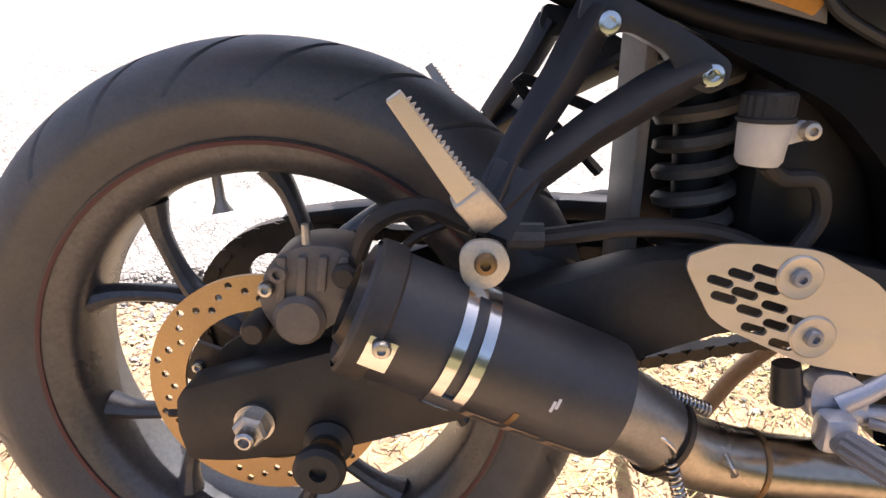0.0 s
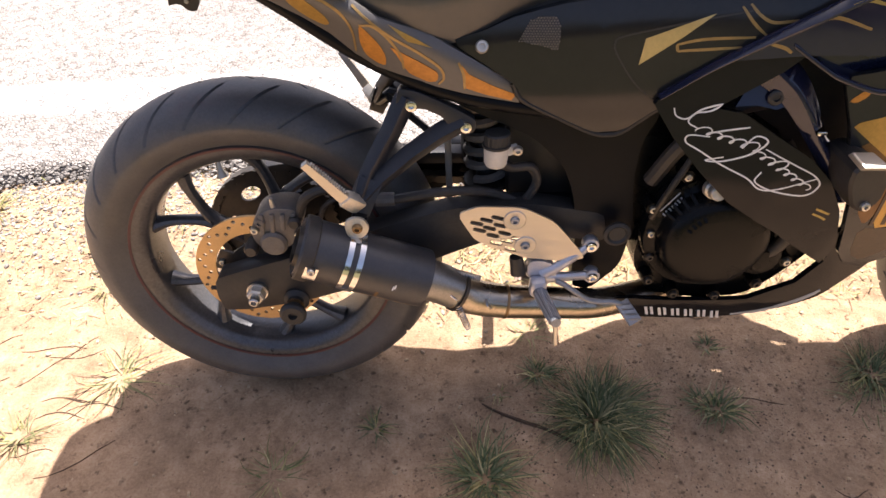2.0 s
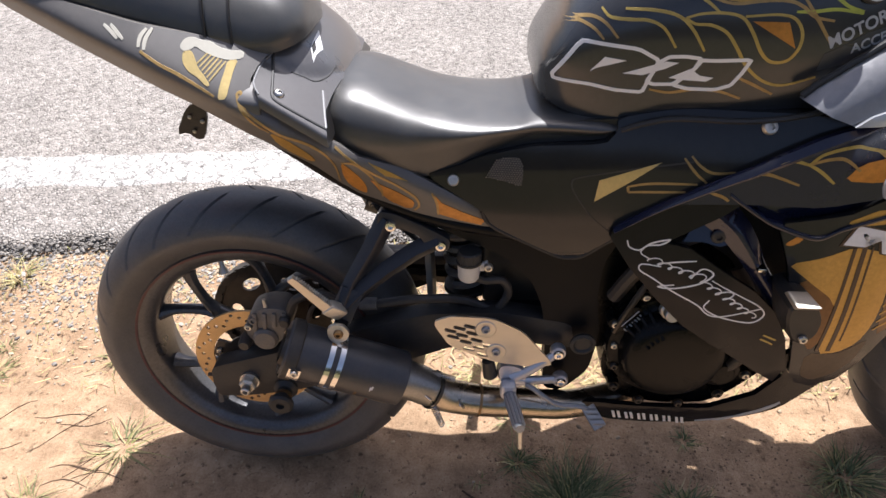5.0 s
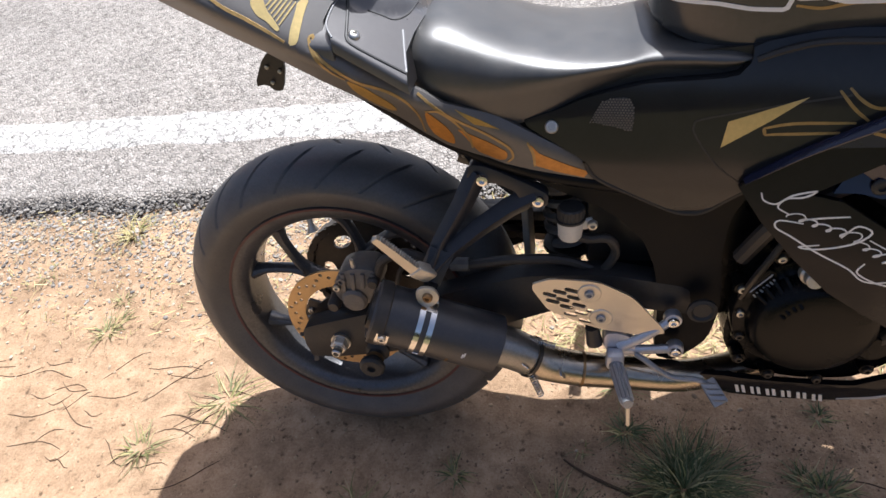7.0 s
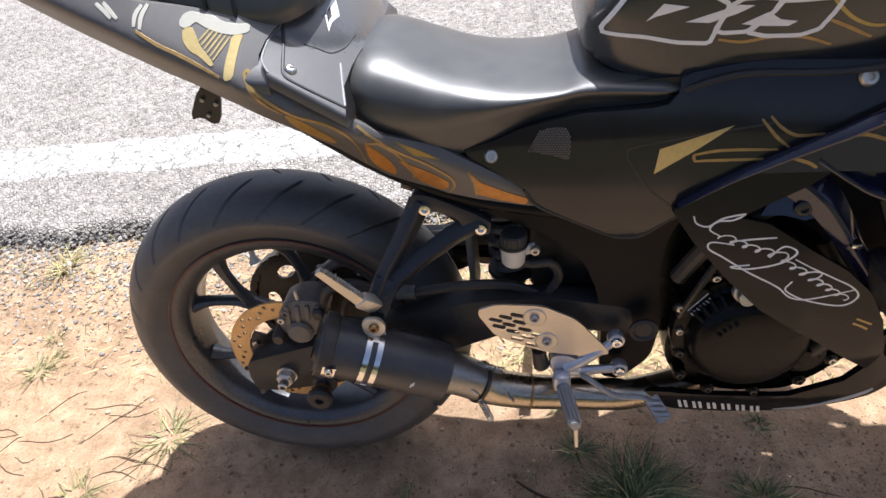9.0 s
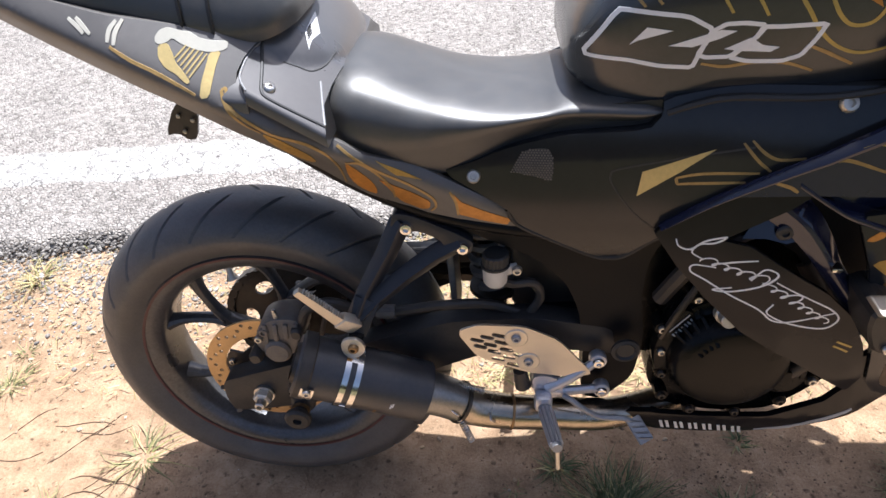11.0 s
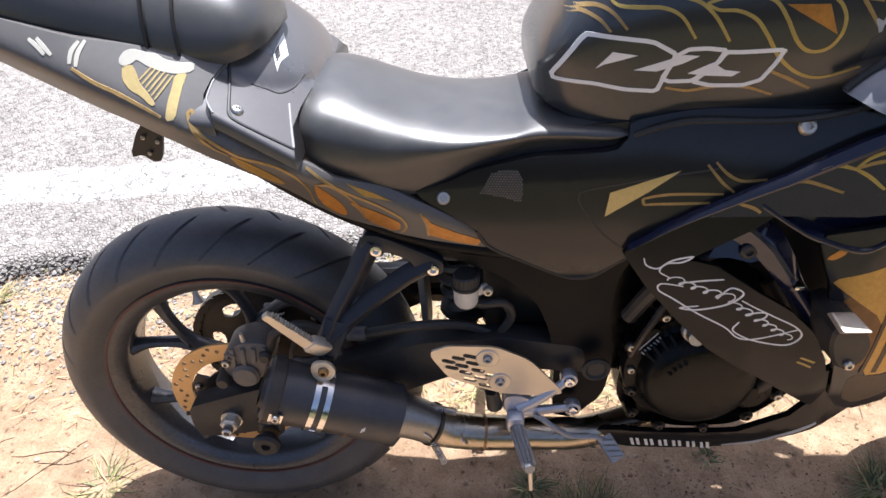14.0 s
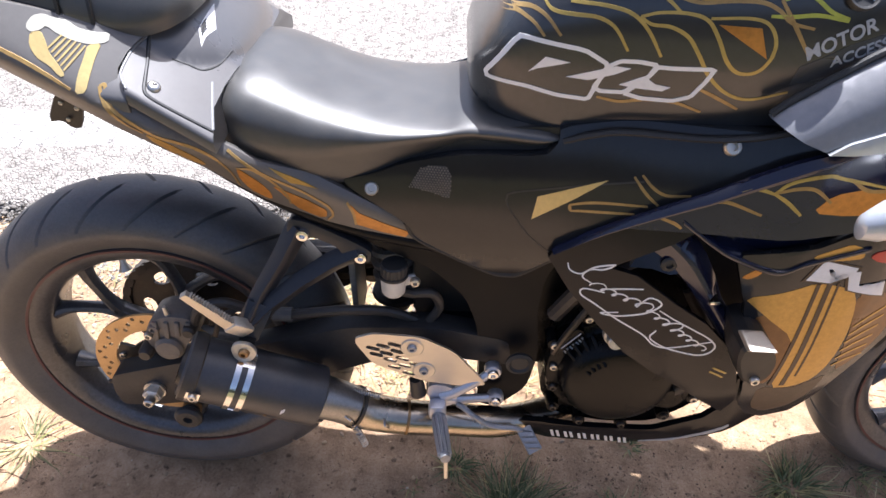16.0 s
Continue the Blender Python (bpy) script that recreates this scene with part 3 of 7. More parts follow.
def blades(x, y, radius, count, height, rnd):
    """Bent tapering blades of one clump, set round its root."""
    verts, faces = [], []
    for _ in range(count):
        a, d = rnd.uniform(0, 6.283), radius * 0.35 * math.sqrt(rnd.random())
        bx, by = x + d * math.cos(a), y + d * math.sin(a)
        a += rnd.gauss(0, 0.5)
        h = height * rnd.uniform(0.35, 1.1)
        reach = radius * rnd.uniform(0.25, 1.15)
        w = rnd.uniform(0.0011, 0.0027)
        bend = rnd.gauss(0, 0.35)
        o = len(verts)
        z0 = earth(bx, by) - 0.004
        for k in range(5):
            u = k / 4
            zz = h * (u - 0.38 * u * u * (1 + reach / max(height, 0.01) * 0.45))
            aa = a + bend * u
            sx, sy = -math.sin(aa) * w, math.cos(aa) * w
            px, py = bx + reach * u ** 1.4 * math.cos(aa), by + reach * u ** 1.4 * math.sin(aa)
            t = 1 - u * 0.92
            verts += [(px - sx * t, py - sy * t, z0 + max(zz, 0.003)), (px + sx * t, py + sy * t, z0 + max(zz, 0.003) + 0.0006)]
        faces += [(o + 2 * k, o + 2 * k + 1, o + 2 * k + 3, o + 2 * k + 2) for k in range(4)]
    me = bpy.data.meshes.new("blades")
    me.from_pydata(verts, [], faces)
    return me


def tuft(name, x, y, radius, count, height, material, seed, label):
    """A clump of grass: fresh blades, and dry ones between them."""
    rnd = random.Random(seed)
    me = blades(x, y, radius, count, height, rnd)
    me.name = name
    me.materials.append(material)
    me.materials.append(DRY)
    me.polygons.foreach_set("material_index", [1 if (i // 4) % 4 == 3 else 0 for i in range(len(me.polygons))])
    return tagged(new(name, me), label, "grass tuft", group="grass tufts", kind="stuff")


tuft("grass_tuft", 0.570, -0.064, 0.105, 760, 0.085, GREEN, 1, "dense green grass tuft growing in the shaded dirt")
tuft("grass_tuft", 0.355, -0.165, 0.09, 170, 0.075, GREEN, 2, "spiky green grass tuft in the dirt")
tuft("grass_tuft", 0.797, -0.05, 0.055, 90, 0.05, GREEN, 3, "small green grass tuft in the dirt")
tuft("grass_tuft", -0.37, 0.07, 0.095, 52, 0.045, OLIVE, 4, "yellowing olive grass tuft beside the tyre")
tuft("grass_tuft", -0.52, -0.06, 0.07, 46, 0.045, OLIVE, 14, "sparse olive grass tuft on the sandy dirt")
tuft("grass_tuft", 0.30, -0.29, 0.06, 60, 0.06, OLIVE, 15, "sparse weed tuft in the shaded dirt")
tuft("grass_tuft", 1.115, 0.018, 0.085, 170, 0.06, GREEN, 16, "loose green grass tuft under the front of the motorcycle")
tuft("grass_tuft", 0.161, -0.066, 0.035, 40, 0.04, GREEN, 17, "small dark weed in the shaded dirt")
tuft("grass_tuft", -0.48, 0.31, 0.06, 40, 0.04, OLIVE, 18, "dry yellowing grass tuft on the sandy verge")
tuft("grass_tuft", -0.763, 0.235, 0.06, 44, 0.04, OLIVE, 19, "dry yellowing grass tuft on the sandy verge")
tuft("grass_tuft", -0.838, 0.555, 0.07, 70, 0.06, DRY, 21, "straw-coloured grass tuft in the roadside gravel")
tuft("grass_tuft", 0.475, 0.044, 0.05, 70, 0.045, GREEN, 5, "small green grass tuft under the motorcycle")
rs = random.Random(11)
for i in range(26):
    gx, gy = rs.uniform(-1.3, 1.5), rs.uniform(-0.45, 0.62)
    if -0.35 < gx < 0.3 and 0.0 < gy < 0.2:
        continue
    tuft("grass_tuft", gx, gy, rs.uniform(0.03, 0.07), rs.randint(14, 40), rs.uniform(0.02, 0.04), OLIVE if gy > 0.1 or rs.random() < 0.4 else GREEN, 20 + i, "thin tuft of dry grass in the dirt")


LITTER = stone_material("dark_litter", [(0.09, 0.055, 0.034), (0.17, 0.105, 0.066), (0.25, 0.16, 0.10), (0.12, 0.10, 0.055)], 0.95)


def litter_spot(rnd):
    cx, cy, s = rnd.choice(((0.58, -0.02, 0.07), (0.62, 0.02, 0.09), (0.42, -0.12, 0.06), (0.82, 0.0, 0.07), (0.95, -0.08, 0.09), (0.72, -0.16, 0.09), (1.1, -0.02, 0.08), (0.5, 0.04, 0.05), (0.28, -0.22, 0.08), (-0.34, 0.05, 0.06), (0.1, -0.1, 0.1), (1.15, 0.02, 0.1), (1.3, -0.05, 0.1), (0.9, 0.08, 0.1), (0.66, -0.1, 0.1)))
    x, y = rnd.gauss(cx, s), rnd.gauss(cy, s * 0.7)
    if rnd.random() < 0.45:
        x, y = rnd.uniform(0.22, 1.5), rnd.gauss(-0.14, 0.15)
    return x, y, earth(x, y)


stones("litter", LITTER, 10000, 6, litter_spot, lambda r: 0.0005 + 0.0022 * r.random() ** 3, "dark plant litter and crumbs on the shaded dirt", "plant litter", 0.4)


def straw():
    """Flattened dry straw and weeds on the ground beyond the motorcycle."""
    rnd = random.Random(31)
    verts, faces = [], []
    for _ in range(5200):
        x, y = rnd.gauss(0.75, 0.45), rnd.uniform(0.20, 0.66)
        if rnd.random() < 0.25:
            x = rnd.uniform(-1.2, 1.8)
        a, ln = rnd.uniform(0, 6.283), rnd.uniform(0.010, 0.034)
        w = rnd.uniform(0.0005, 0.0012)
        z = earth(x, y) + rnd.uniform(0.001, 0.012)
        dx, dy = math.cos(a), math.sin(a)
        o = len(verts)
        lift = rnd.uniform(0, 0.016)
        for u in (0, 0.5, 1):
            px, py = x + dx * ln * u + dy * ln * 0.12 * u * u, y + dy * ln * u
            verts += [(px - dy * w, py + dx * w, z + lift * u), (px + dy * w, py - dx * w, z + lift * u + 0.0004)]
        faces += [(o, o + 1, o + 3, o + 2), (o + 2, o + 3, o + 5, o + 4)]
    me = bpy.data.meshes.new("straw")
    me.from_pydata(verts, [], faces)
    me.materials.append(DRY)
    tagged(new("straw", me), "dry straw and flattened weeds on the verge", "grass", kind="stuff")


straw()


TWIG = mat("dark_brown_twig", (0.075, 0.042, 0.022), 0.8, var=0.3, scale=120)


def twigs():
    """Dry twigs and rootlets lying in the dirt."""
    rnd = random.Random(77)
    for _ in range(58):
        x, y = rnd.uniform(-1.15, -0.35), rnd.uniform(-0.12, 0.15)
        if rnd.random() < 0.25:
            x, y = rnd.uniform(0.3, 1.3), rnd.uniform(-0.3, 0.3)
        a, ln = rnd.gauss(0.1, 0.35), rnd.uniform(0.05, 0.14)
        pts = []
        for k in range(6):
            u = k / 5 - 0.5
            px, py = x + math.cos(a) * ln * u, y + math.sin(a) * ln * u + 0.012 * math.cos(u * 4 + a * 9)
            pts.append((px, py, earth(px, py) + 0.0006))
        bm = tube(pts, [0.0004 + 0.0008 * math.sin(math.pi * (k + 0.4) / 6) for k in range(6)], 5)
        tagged(link("twig", bm, TWIG), "thin dry brown twig lying in the dirt", "twig", group="twigs on the dirt")


twigs()
root_pts = curve([(0.360, -0.018, 0), (0.400, -0.046, 0), (0.456, -0.071, 0), (0.532, -0.113, 0), (0.612, -0.138, 0)], 6)
tagged(link("root", tube([(p.x, p.y, earth(p.x, p.y) + 0.001) for p in root_pts], [0.0014 + 0.0022 * math.sin(math.pi * (k + 0.5) / len(root_pts)) for k in range(len(root_pts))], 7), TWIG), "dark half-buried root in the shaded dirt", "root")

# ---------------------------------------------------------------- motorcycle
LEAN_ANGLE = -9.5
bike = new("motorcycle")
bike.matrix_world = pose(0, 0.077, -0.022, LEAN_ANGLE, 0, 0)
tagged(bike, "black sports motorcycle with gold swirl graphics leaning on its side stand", "motorcycle")


def wheel(name, ax, az, rim_r, tyre_r, width, rim_w, label, disc_r, disc_y, turn, groove, wy):
    """A cast wheel: rim, hub and five forked spokes, with tyre, tape, disc and valve."""
    o = Vector((ax, wy, az))
    h = rim_w / 2
    bm = lathe([(rim_r + 0.002, -h), (rim_r + 0.002, -h + 0.006), (rim_r - 0.010, -h + 0.012), (rim_r - 0.020, -h + 0.03), (rim_r - 0.024, 0), (rim_r - 0.020, h - 0.03), (rim_r - 0.010, h - 0.012), (rim_r + 0.002, h - 0.006), (rim_r + 0.002, h),
                (rim_r - 0.010, h - 0.003), (rim_r - 0.024, h - 0.010), (rim_r - 0.030, h - 0.020), (rim_r - 0.031, 0), (rim_r - 0.030, -h + 0.020), (rim_r - 0.024, -h + 0.010), (rim_r - 0.010, -h + 0.003), (rim_r + 0.002, -h)], o, (0, 1, 0), 96)
    wh = part(name, bm, RIM, bike, label)
    hub = lathe([(0.0, -0.055), (0.030, -0.055), (0.038, -0.045), (0.042, -0.02), (0.042, 0.02), (0.038, 0.05), (0.0, 0.05)], o, (0, 1, 0), 32)
    part("hub", hub, RIM, wh)
    for k in range(5):
        bm = bmesh.new()
        mid = turn + math.tau * k / 5

        def pt(ang, r, y=0.0):
            return o + Vector((math.cos(ang) * r, y, math.sin(ang) * r))

        tube(curve([pt(mid, 0.035), pt(mid, 0.075, -0.004), pt(mid, 0.105, -0.006)], 4), [0.0165, 0.0155, 0.0155, 0.015, 0.0145, 0.014, 0.0135, 0.0135, 0.0135], 10, bm, flat=1.15)
        for s in (-1, 1):
            path = curve([pt(mid, 0.095, -0.006), pt(mid + s * 0.10, 0.125, -0.008), pt(mid + s * 0.23, 0.165, -0.010), pt(mid + s * 0.32, rim_r - 0.028, -0.012)], 5)
            n = len(path)
            tube(path, [0.0125 - 0.004 * math.sin(math.pi * i / (n - 1)) + 0.0015 * (i / (n - 1)) ** 4 for i in range(n)], 10, bm, flat=1.25)
        part("spoke", bm, RIM, wh)
    # tyre, with its tread cut into the shoulders
    nu, nv = 960, 46
    secs = []
    side = (tyre_r - rim_r)
    pitch_ = nu // groove
    for iu in range(nu):
        ring = []
        for iv in range(nv + 1):
            t = -1 + 2 * iv / nv
            a = t * 2.05
            ang = math.tau * (iu / nu + min(abs(a), 1.5) * 0.68 / groove)
            y = math.sin(a) * width / 2 if abs(a) < math.pi / 2 else math.copysign(width / 2 - (abs(a) - math.pi / 2) * (width / 2 - h + 0.004) / 0.479, t)
            if abs(a) < math.pi / 2:
                r = tyre_r - side * 0.62 * (1 - math.cos(a)) ** 1.02
            else:
                r = tyre_r - side * 0.62 - (abs(a) - math.pi / 2) / 0.479 * side * 0.40
            cut = (iu + (pitch_ // 2 if t > 0 else 0)) % pitch_
            if cut in (0, 1, 2) and 0.16 < abs(a) < 1.30:
                r -= 0.0055 if cut == 1 else 0.0045
            if 1.50 < abs(a) < 1.58:
                r += 0.0012
            if 1.78 < abs(a) < 1.82:
                y += math.copysign(0.001, t)
            ring.append(o + Vector((math.cos(ang) * r, y, math.sin(ang) * r)))
        secs.append(ring)
    secs.append(secs[0])
    part("tyre", rings(secs, False, False), RUBBER, wh, "worn black road tyre dusty with dirt", angle=0.9)
    part("rim_tape", lathe([(rim_r - 0.0035, -h - 0.0008), (rim_r + 0.0005, -h - 0.0014), (rim_r + 0.0005, -h - 0.0002), (rim_r - 0.0035, -h + 0.0006)], o, (0, 1, 0), 96), RED, wh, "red reflective rim tape")
    # brake disc with drilled holes
    holes = []
    for k in range(12):
        for j, rr in enumerate((0.80, 0.87, 0.94, 0.87)):
            a = math.tau * (k + j * 0.25) / 12
            holes.append(oval(ax + math.cos(a) * disc_r * rr, az + math.sin(a) * disc_r * rr, disc_r * 0.032, disc_r * 0.032, 0, 8))
    ring = [(ax + math.cos(math.tau * i / 72) * disc_r, az + math.sin(math.tau * i / 72) * disc_r) for i in range(72)]
    inner = [(ax + math.cos(math.tau * i / 48) * disc_r * 0.70, az + math.sin(math.tau * i / 48) * disc_r * 0.70) for i in range(48)]
    disc = part("brake_disc", plate(ring, disc_y, 0.0045, [inner, *holes]), DISC, wh, "gold drilled brake disc", smooth=False)
    carrier = [(ax + math.cos(math.tau * i / 60) * disc_r * (0.69 if i % 12 < 6 else 0.50), az + math.sin(math.tau * i / 60) * disc_r * (0.69 if i % 12 < 6 else 0.50)) for i in range(60)]
    part("carrier", plate(carrier, disc_y + 0.001, 0.005, [[(ax + math.cos(math.tau * i / 24) * 0.026, az + math.sin(math.tau * i / 24) * 0.026) for i in range(24)]]), DARKSTEEL, disc)
    for k in range(5):
        a = math.tau * (k + 0.25) / 5
        part("disc_bolt", bolt((ax + math.cos(a) * disc_r * 0.60, disc_y + 0.001, az + math.sin(a) * disc_r * 0.60), 0.006, 0.005), STEEL, disc)
    va = math.radians(106)
    part("valve", tube([o + Vector((math.cos(va) * (rim_r - 0.03), 0, math.sin(va) * (rim_r - 0.03))), o + Vector((math.cos(va + .02) * (rim_r - 0.055), -0.006, math.sin(va + .02) * (rim_r - 0.055))), o + Vector((math.cos(va + .03) * (rim_r - 0.066), -0.008, math.sin(va + .03) * (rim_r - 0.066)))], [0.0045, 0.005, 0.0105], 12), ALUWORN, wh, "brass-capped tyre valve")
    return wh


rear = wheel("rear_wheel", -0.0025, 0.326, 0.2185, 0.3007, 0.133, 0.106, "black cast rear wheel with five forked spokes", 0.107, -0.072, math.radians(143), 24, -0.003)
front = wheel("front_wheel", 1.385, 0.293, 0.2285, 0.294, 0.112, 0.086, "black cast front wheel", 0.149, -0.066, math.radians(100), 24, 0.012)

# sprocket and chain on the far side
teeth = []
for i in range(160):
    a = math.tau * i / 160
    r = 0.106 + 0.0055 * (0.5 + 0.5 * math.cos(a * 41))
    teeth.append((math.cos(a) * r, 0.328 + math.sin(a) * r))
lighten = [oval(math.cos(math.tau * k / 6) * 0.075, 0.328 + math.sin(math.tau * k / 6) * 0.075, 0.02, 0.013, math.tau * k / 6 + 1.57, 12) for k in range(6)]
part("sprocket", plate(teeth, 0.062, 0.006, lighten), DARKSTEEL, rear, "dark rear chain sprocket", smooth=False)


def chain():
    bm = bmesh.new()
    pts = [(math.cos(a) * 0.111, 0.328 + math.sin(a) * 0.111) for a in np.linspace(radians(96), radians(264), 32)]
    front_end = [(0.56 + math.cos(a) * 0.034, 0.355 + math.sin(a) * 0.034) for a in np.linspace(radians(-86), radians(86), 8)]
    loop = pts + [(x, 0.2176 + (x + 0.0) * 0.185) for x in np.linspace(0.02, 0.54, 44)] + front_end + [(x, 0.4384 - (x - 0.0) * 0.09) for x in np.linspace(0.54, 0.01, 44)]
    for i, (x, z) in enumerate(loop):
        x2, z2 = loop[(i + 1) % len(loop)]
        t = math.atan2(z2 - z, x2 - x)
        y = 0.054 if i % 2 else 0.057
        wide = 0.021 if i % 2 else 0.015
        plate(slot((x + x2) / 2, (z + z2) / 2, math.hypot(x2 - x, z2 - z), 0.0068, t, 4), y, wide, bm=bm)
    return bm


part("chain", chain(), DARKSTEEL, bike, "dusty dark drive chain", smooth=False)
part("chain_guard", plate(rounded([(-0.02, 0.455), (0.20, 0.475), (0.42, 0.46), (0.42, 0.445), (0.20, 0.450), (0.0, 0.442)], 2), 0.045, 0.035), PLASTIC, bike, "black plastic chain guard", bevel=0.003)

# ---- swingarm
arm_outline = rounded([(-0.064, 0.340), (-0.058, 0.350), (-0.015, 0.363), (0.072, 0.387), (0.20, 0.432), (0.31, 0.464), (0.43, 0.468), (0.54, 0.445), (0.548, 0.395), (0.450, 0.410), (0.371, 0.405), (0.335, 0.392), (0.295, 0.376), (0.20, 0.334), (0.07, 0.296), (-0.022, 0.283), (-0.060, 0.284), (-0.066, 0.312)], 2, 0.10)
arm = part("swingarm", plate(arm_outline, -0.120, 0.034), SWINGARM, bike, "black steel swingarm", bevel=0.006)
part("swingarm_beam", plate([(x, z) for x, z in arm_outline], 0.085, 0.03), FRAMEBLACK, arm, bevel=0.005)
part("cross_member", box((0.42, -0.09, 0.405), (0.50, 0.09, 0.455)), FRAMEBLACK, arm, bevel=0.01)
AX = (0.000, 0.322)
part("axle_washer", lathe([(0, 0), (0.017, 0), (0.017, 0.004), (0.0, 0.004)], (AX[0], -0.120, AX[1]), (0, -1, 0), 24), STEEL, arm)
part("axle_nut", lathe([(0, 0.004), (0.0145, 0.004), (0.0145, 0.016), (0.012, 0.019), (0.0, 0.019)], (AX[0], -0.120, AX[1]), (0, -1, 0), 6), ALUWORN, arm, "worn grey axle nut")
part("axle_end", lathe([(0, 0.019), (0.008, 0.019), (0.008, 0.030), (0.006, 0.032), (0.0045, 0.032), (0.0045, 0.024), (0, 0.024)], (AX[0], -0.120, AX[1]), (0, -1, 0), 16), STEEL, arm)
part("chain_adjuster", tube([(-0.056, -0.103, 0.318), (-0.080, -0.103, 0.318)], 0.0035, 8), DARKSTEEL, arm)
part("adjuster_nut", lathe([(0, 0), (0.0075, 0), (0.0075, 0.007), (0, 0.007)], (-0.062, -0.103, 0.318), (-1, 0, 0), 6), DARKSTEEL, arm)
spool = part("paddock_spool", lathe([(0, 0), (0.020, 0), (0.021, 0.004), (0.014, 0.010), (0.012, 0.020), (0.014, 0.028), (0.021, 0.034), (0.021, 0.040), (0.017, 0.044), (0.007, 0.044), (0.006, 0.038), (0, 0.038)], (0.060, -0.120, 0.303), (0, -1, 0), 24), RESCAP, arm, "black paddock stand spool")
part("spool_ring", lathe([(0.0125, 0.018), (0.0152, 0.018), (0.0152, 0.023), (0.0125, 0.023)], (0.060, -0.120, 0.303), (0, -1, 0), 24), BRASS, spool)

# ---- rear caliper and hose
cal = part("brake_caliper", plate(rounded([(0.010, 0.425), (0.022, 0.462), (0.050, 0.475), (0.088, 0.472), (0.092, 0.440), (0.070, 0.405), (0.030, 0.395)], 2), -0.118, 0.048), GREYPLASTIC, bike, "dusty dark grey rear brake caliper", bevel=0.006)
part("piston_boss", lathe([(0, 0), (0.021, 0), (0.021, 0.006), (0.017, 0.011), (0, 0.012)], (0.044, -0.116, 0.414), (0, -1, 0), 24), GREYPLASTIC, cal)
part("slide_pin", lathe([(0, 0), (0.011, 0), (0.011, 0.024), (0.008, 0.03), (0, 0.03)], (0.008, -0.100, 0.405), (0, -1, 0), 18), HOSE, cal)
part("slide_pin", lathe([(0, 0), (0.010, 0), (0.010, 0.018), (0.007, 0.022), (0, 0.022)], (0.082, -0.108, 0.452), (0, -1, 0), 18), HOSE, cal)
part("caliper_bracket", plate(rounded([(-0.010, 0.36), (0.012, 0.40), (0.07, 0.41), (0.085, 0.375), (0.03, 0.345), (0.015, 0.30), (-0.012, 0.31)], 1), -0.086, 0.008), DARKSTEEL, cal)
for kx in (0.030, 0.046, 0.062, 0.078):
    part("caliper_rib", bar((kx, -0.119, 0.428 + (kx - 0.03) * 0.3), (kx + 0.004, -0.119, 0.466), 0.006, 0.007), GREYPLASTIC, cal, bevel=0.0015)
part("bridge_bolt", bolt((0.020, -0.120, 0.440), 0.0065, 0.006), STEEL, cal)
part("bridge_bolt", bolt((0.084, -0.120, 0.430), 0.0065, 0.006), STEEL, cal)
part("caliper_arm", bar((0.075, -0.108, 0.425), (0.112, -0.106, 0.400), 0.012, 0.014), GREYPLASTIC, cal, bevel=0.003)
part("bleed_nipple", tube([(0.052, -0.112, 0.474), (0.052, -0.114, 0.490)], [0.004, 0.0028], 8), ALUWORN, cal)
part("banjo_bolt", bolt((0.030, -0.118, 0.452), 0.008, 0.006), GREYPLASTIC, cal)
part("brake_hose", tube(curve([(0.088, -0.112, 0.460), (0.105, -0.118, 0.492), (0.140, -0.118, 0.505), (0.175, -0.115, 0.490), (0.215, -0.112, 0.478), (0.300, -0.108, 0.486), (0.37, -0.10, 0.478), (0.43, -0.10, 0.45)], 6), 0.0075, 10), HOSE, bike, "black rubber brake hose")
part("hose_sleeve", tube([(0.205, -0.112, 0.480), (0.232, -0.112, 0.480)], 0.0105, 10), GREYPLASTIC, bike)
part("speed_sensor_wire", tube(curve([(0.10, -0.10, 0.40), (0.115, -0.11, 0.44), (0.13, -0.115, 0.475), (0.16, -0.115, 0.492)], 5), 0.004, 8), HOSE, bike)

# ---- exhaust
M1, M2 = Vector((0.100, -0.192, 0.460)), Vector((0.273, -0.172, 0.377))
mdir = (M2 - M1).normalized()
mlen = (M2 - M1).length
muff = part("muffler", lathe([(0.030, 0.004), (0.040, 0.0), (0.043, 0.004), (0.0437, 0.02), (0.0437, mlen - 0.012), (0.043, mlen - 0.003), (0.034, mlen), (0.027, mlen)], M1, mdir, 48), MUFFLER, bike, "short matt black cylindrical muffler")
part("end_band", lathe([(0.0441, 0.002), (0.0465, 0.004), (0.0471, 0.012), (0.0465, 0.020), (0.0441, 0.022)], M1, mdir, 48), HOSE, muff, "black end band")
part("outlet", lathe([(0.040, 0.006), (0.030, 0.003), (0.027, -0.004), (0.025, -0.004), (0.025, 0.05)], M1, mdir, 32), DARKSTEEL, muff)
# strap: a slotted bright steel clamp round the sleeve
mu = (Vector((0, -1, 0)) - mdir * Vector((0, -1, 0)).dot(mdir)).normalized()
mw = mdir.cross(mu)


def on_sleeve(h, ang, r):
    return M1 + mdir * h + (mu * math.cos(ang) + mw * math.sin(ang)) * r


top_sign = 1 if mw.z > 0 else -1


def strap_piece(h0, h1, a0, a1, r0, r1, n=12, bm=None):
    secs = []
    for k in range(n + 1):
        a = (a0 + (a1 - a0) * k / n) * top_sign
        secs.append([on_sleeve(h0, a, r0), on_sleeve(h1, a, r0), on_sleeve(h1, a, r1), on_sleeve(h0, a, r1)])
    return rings(secs, True, True, bm)


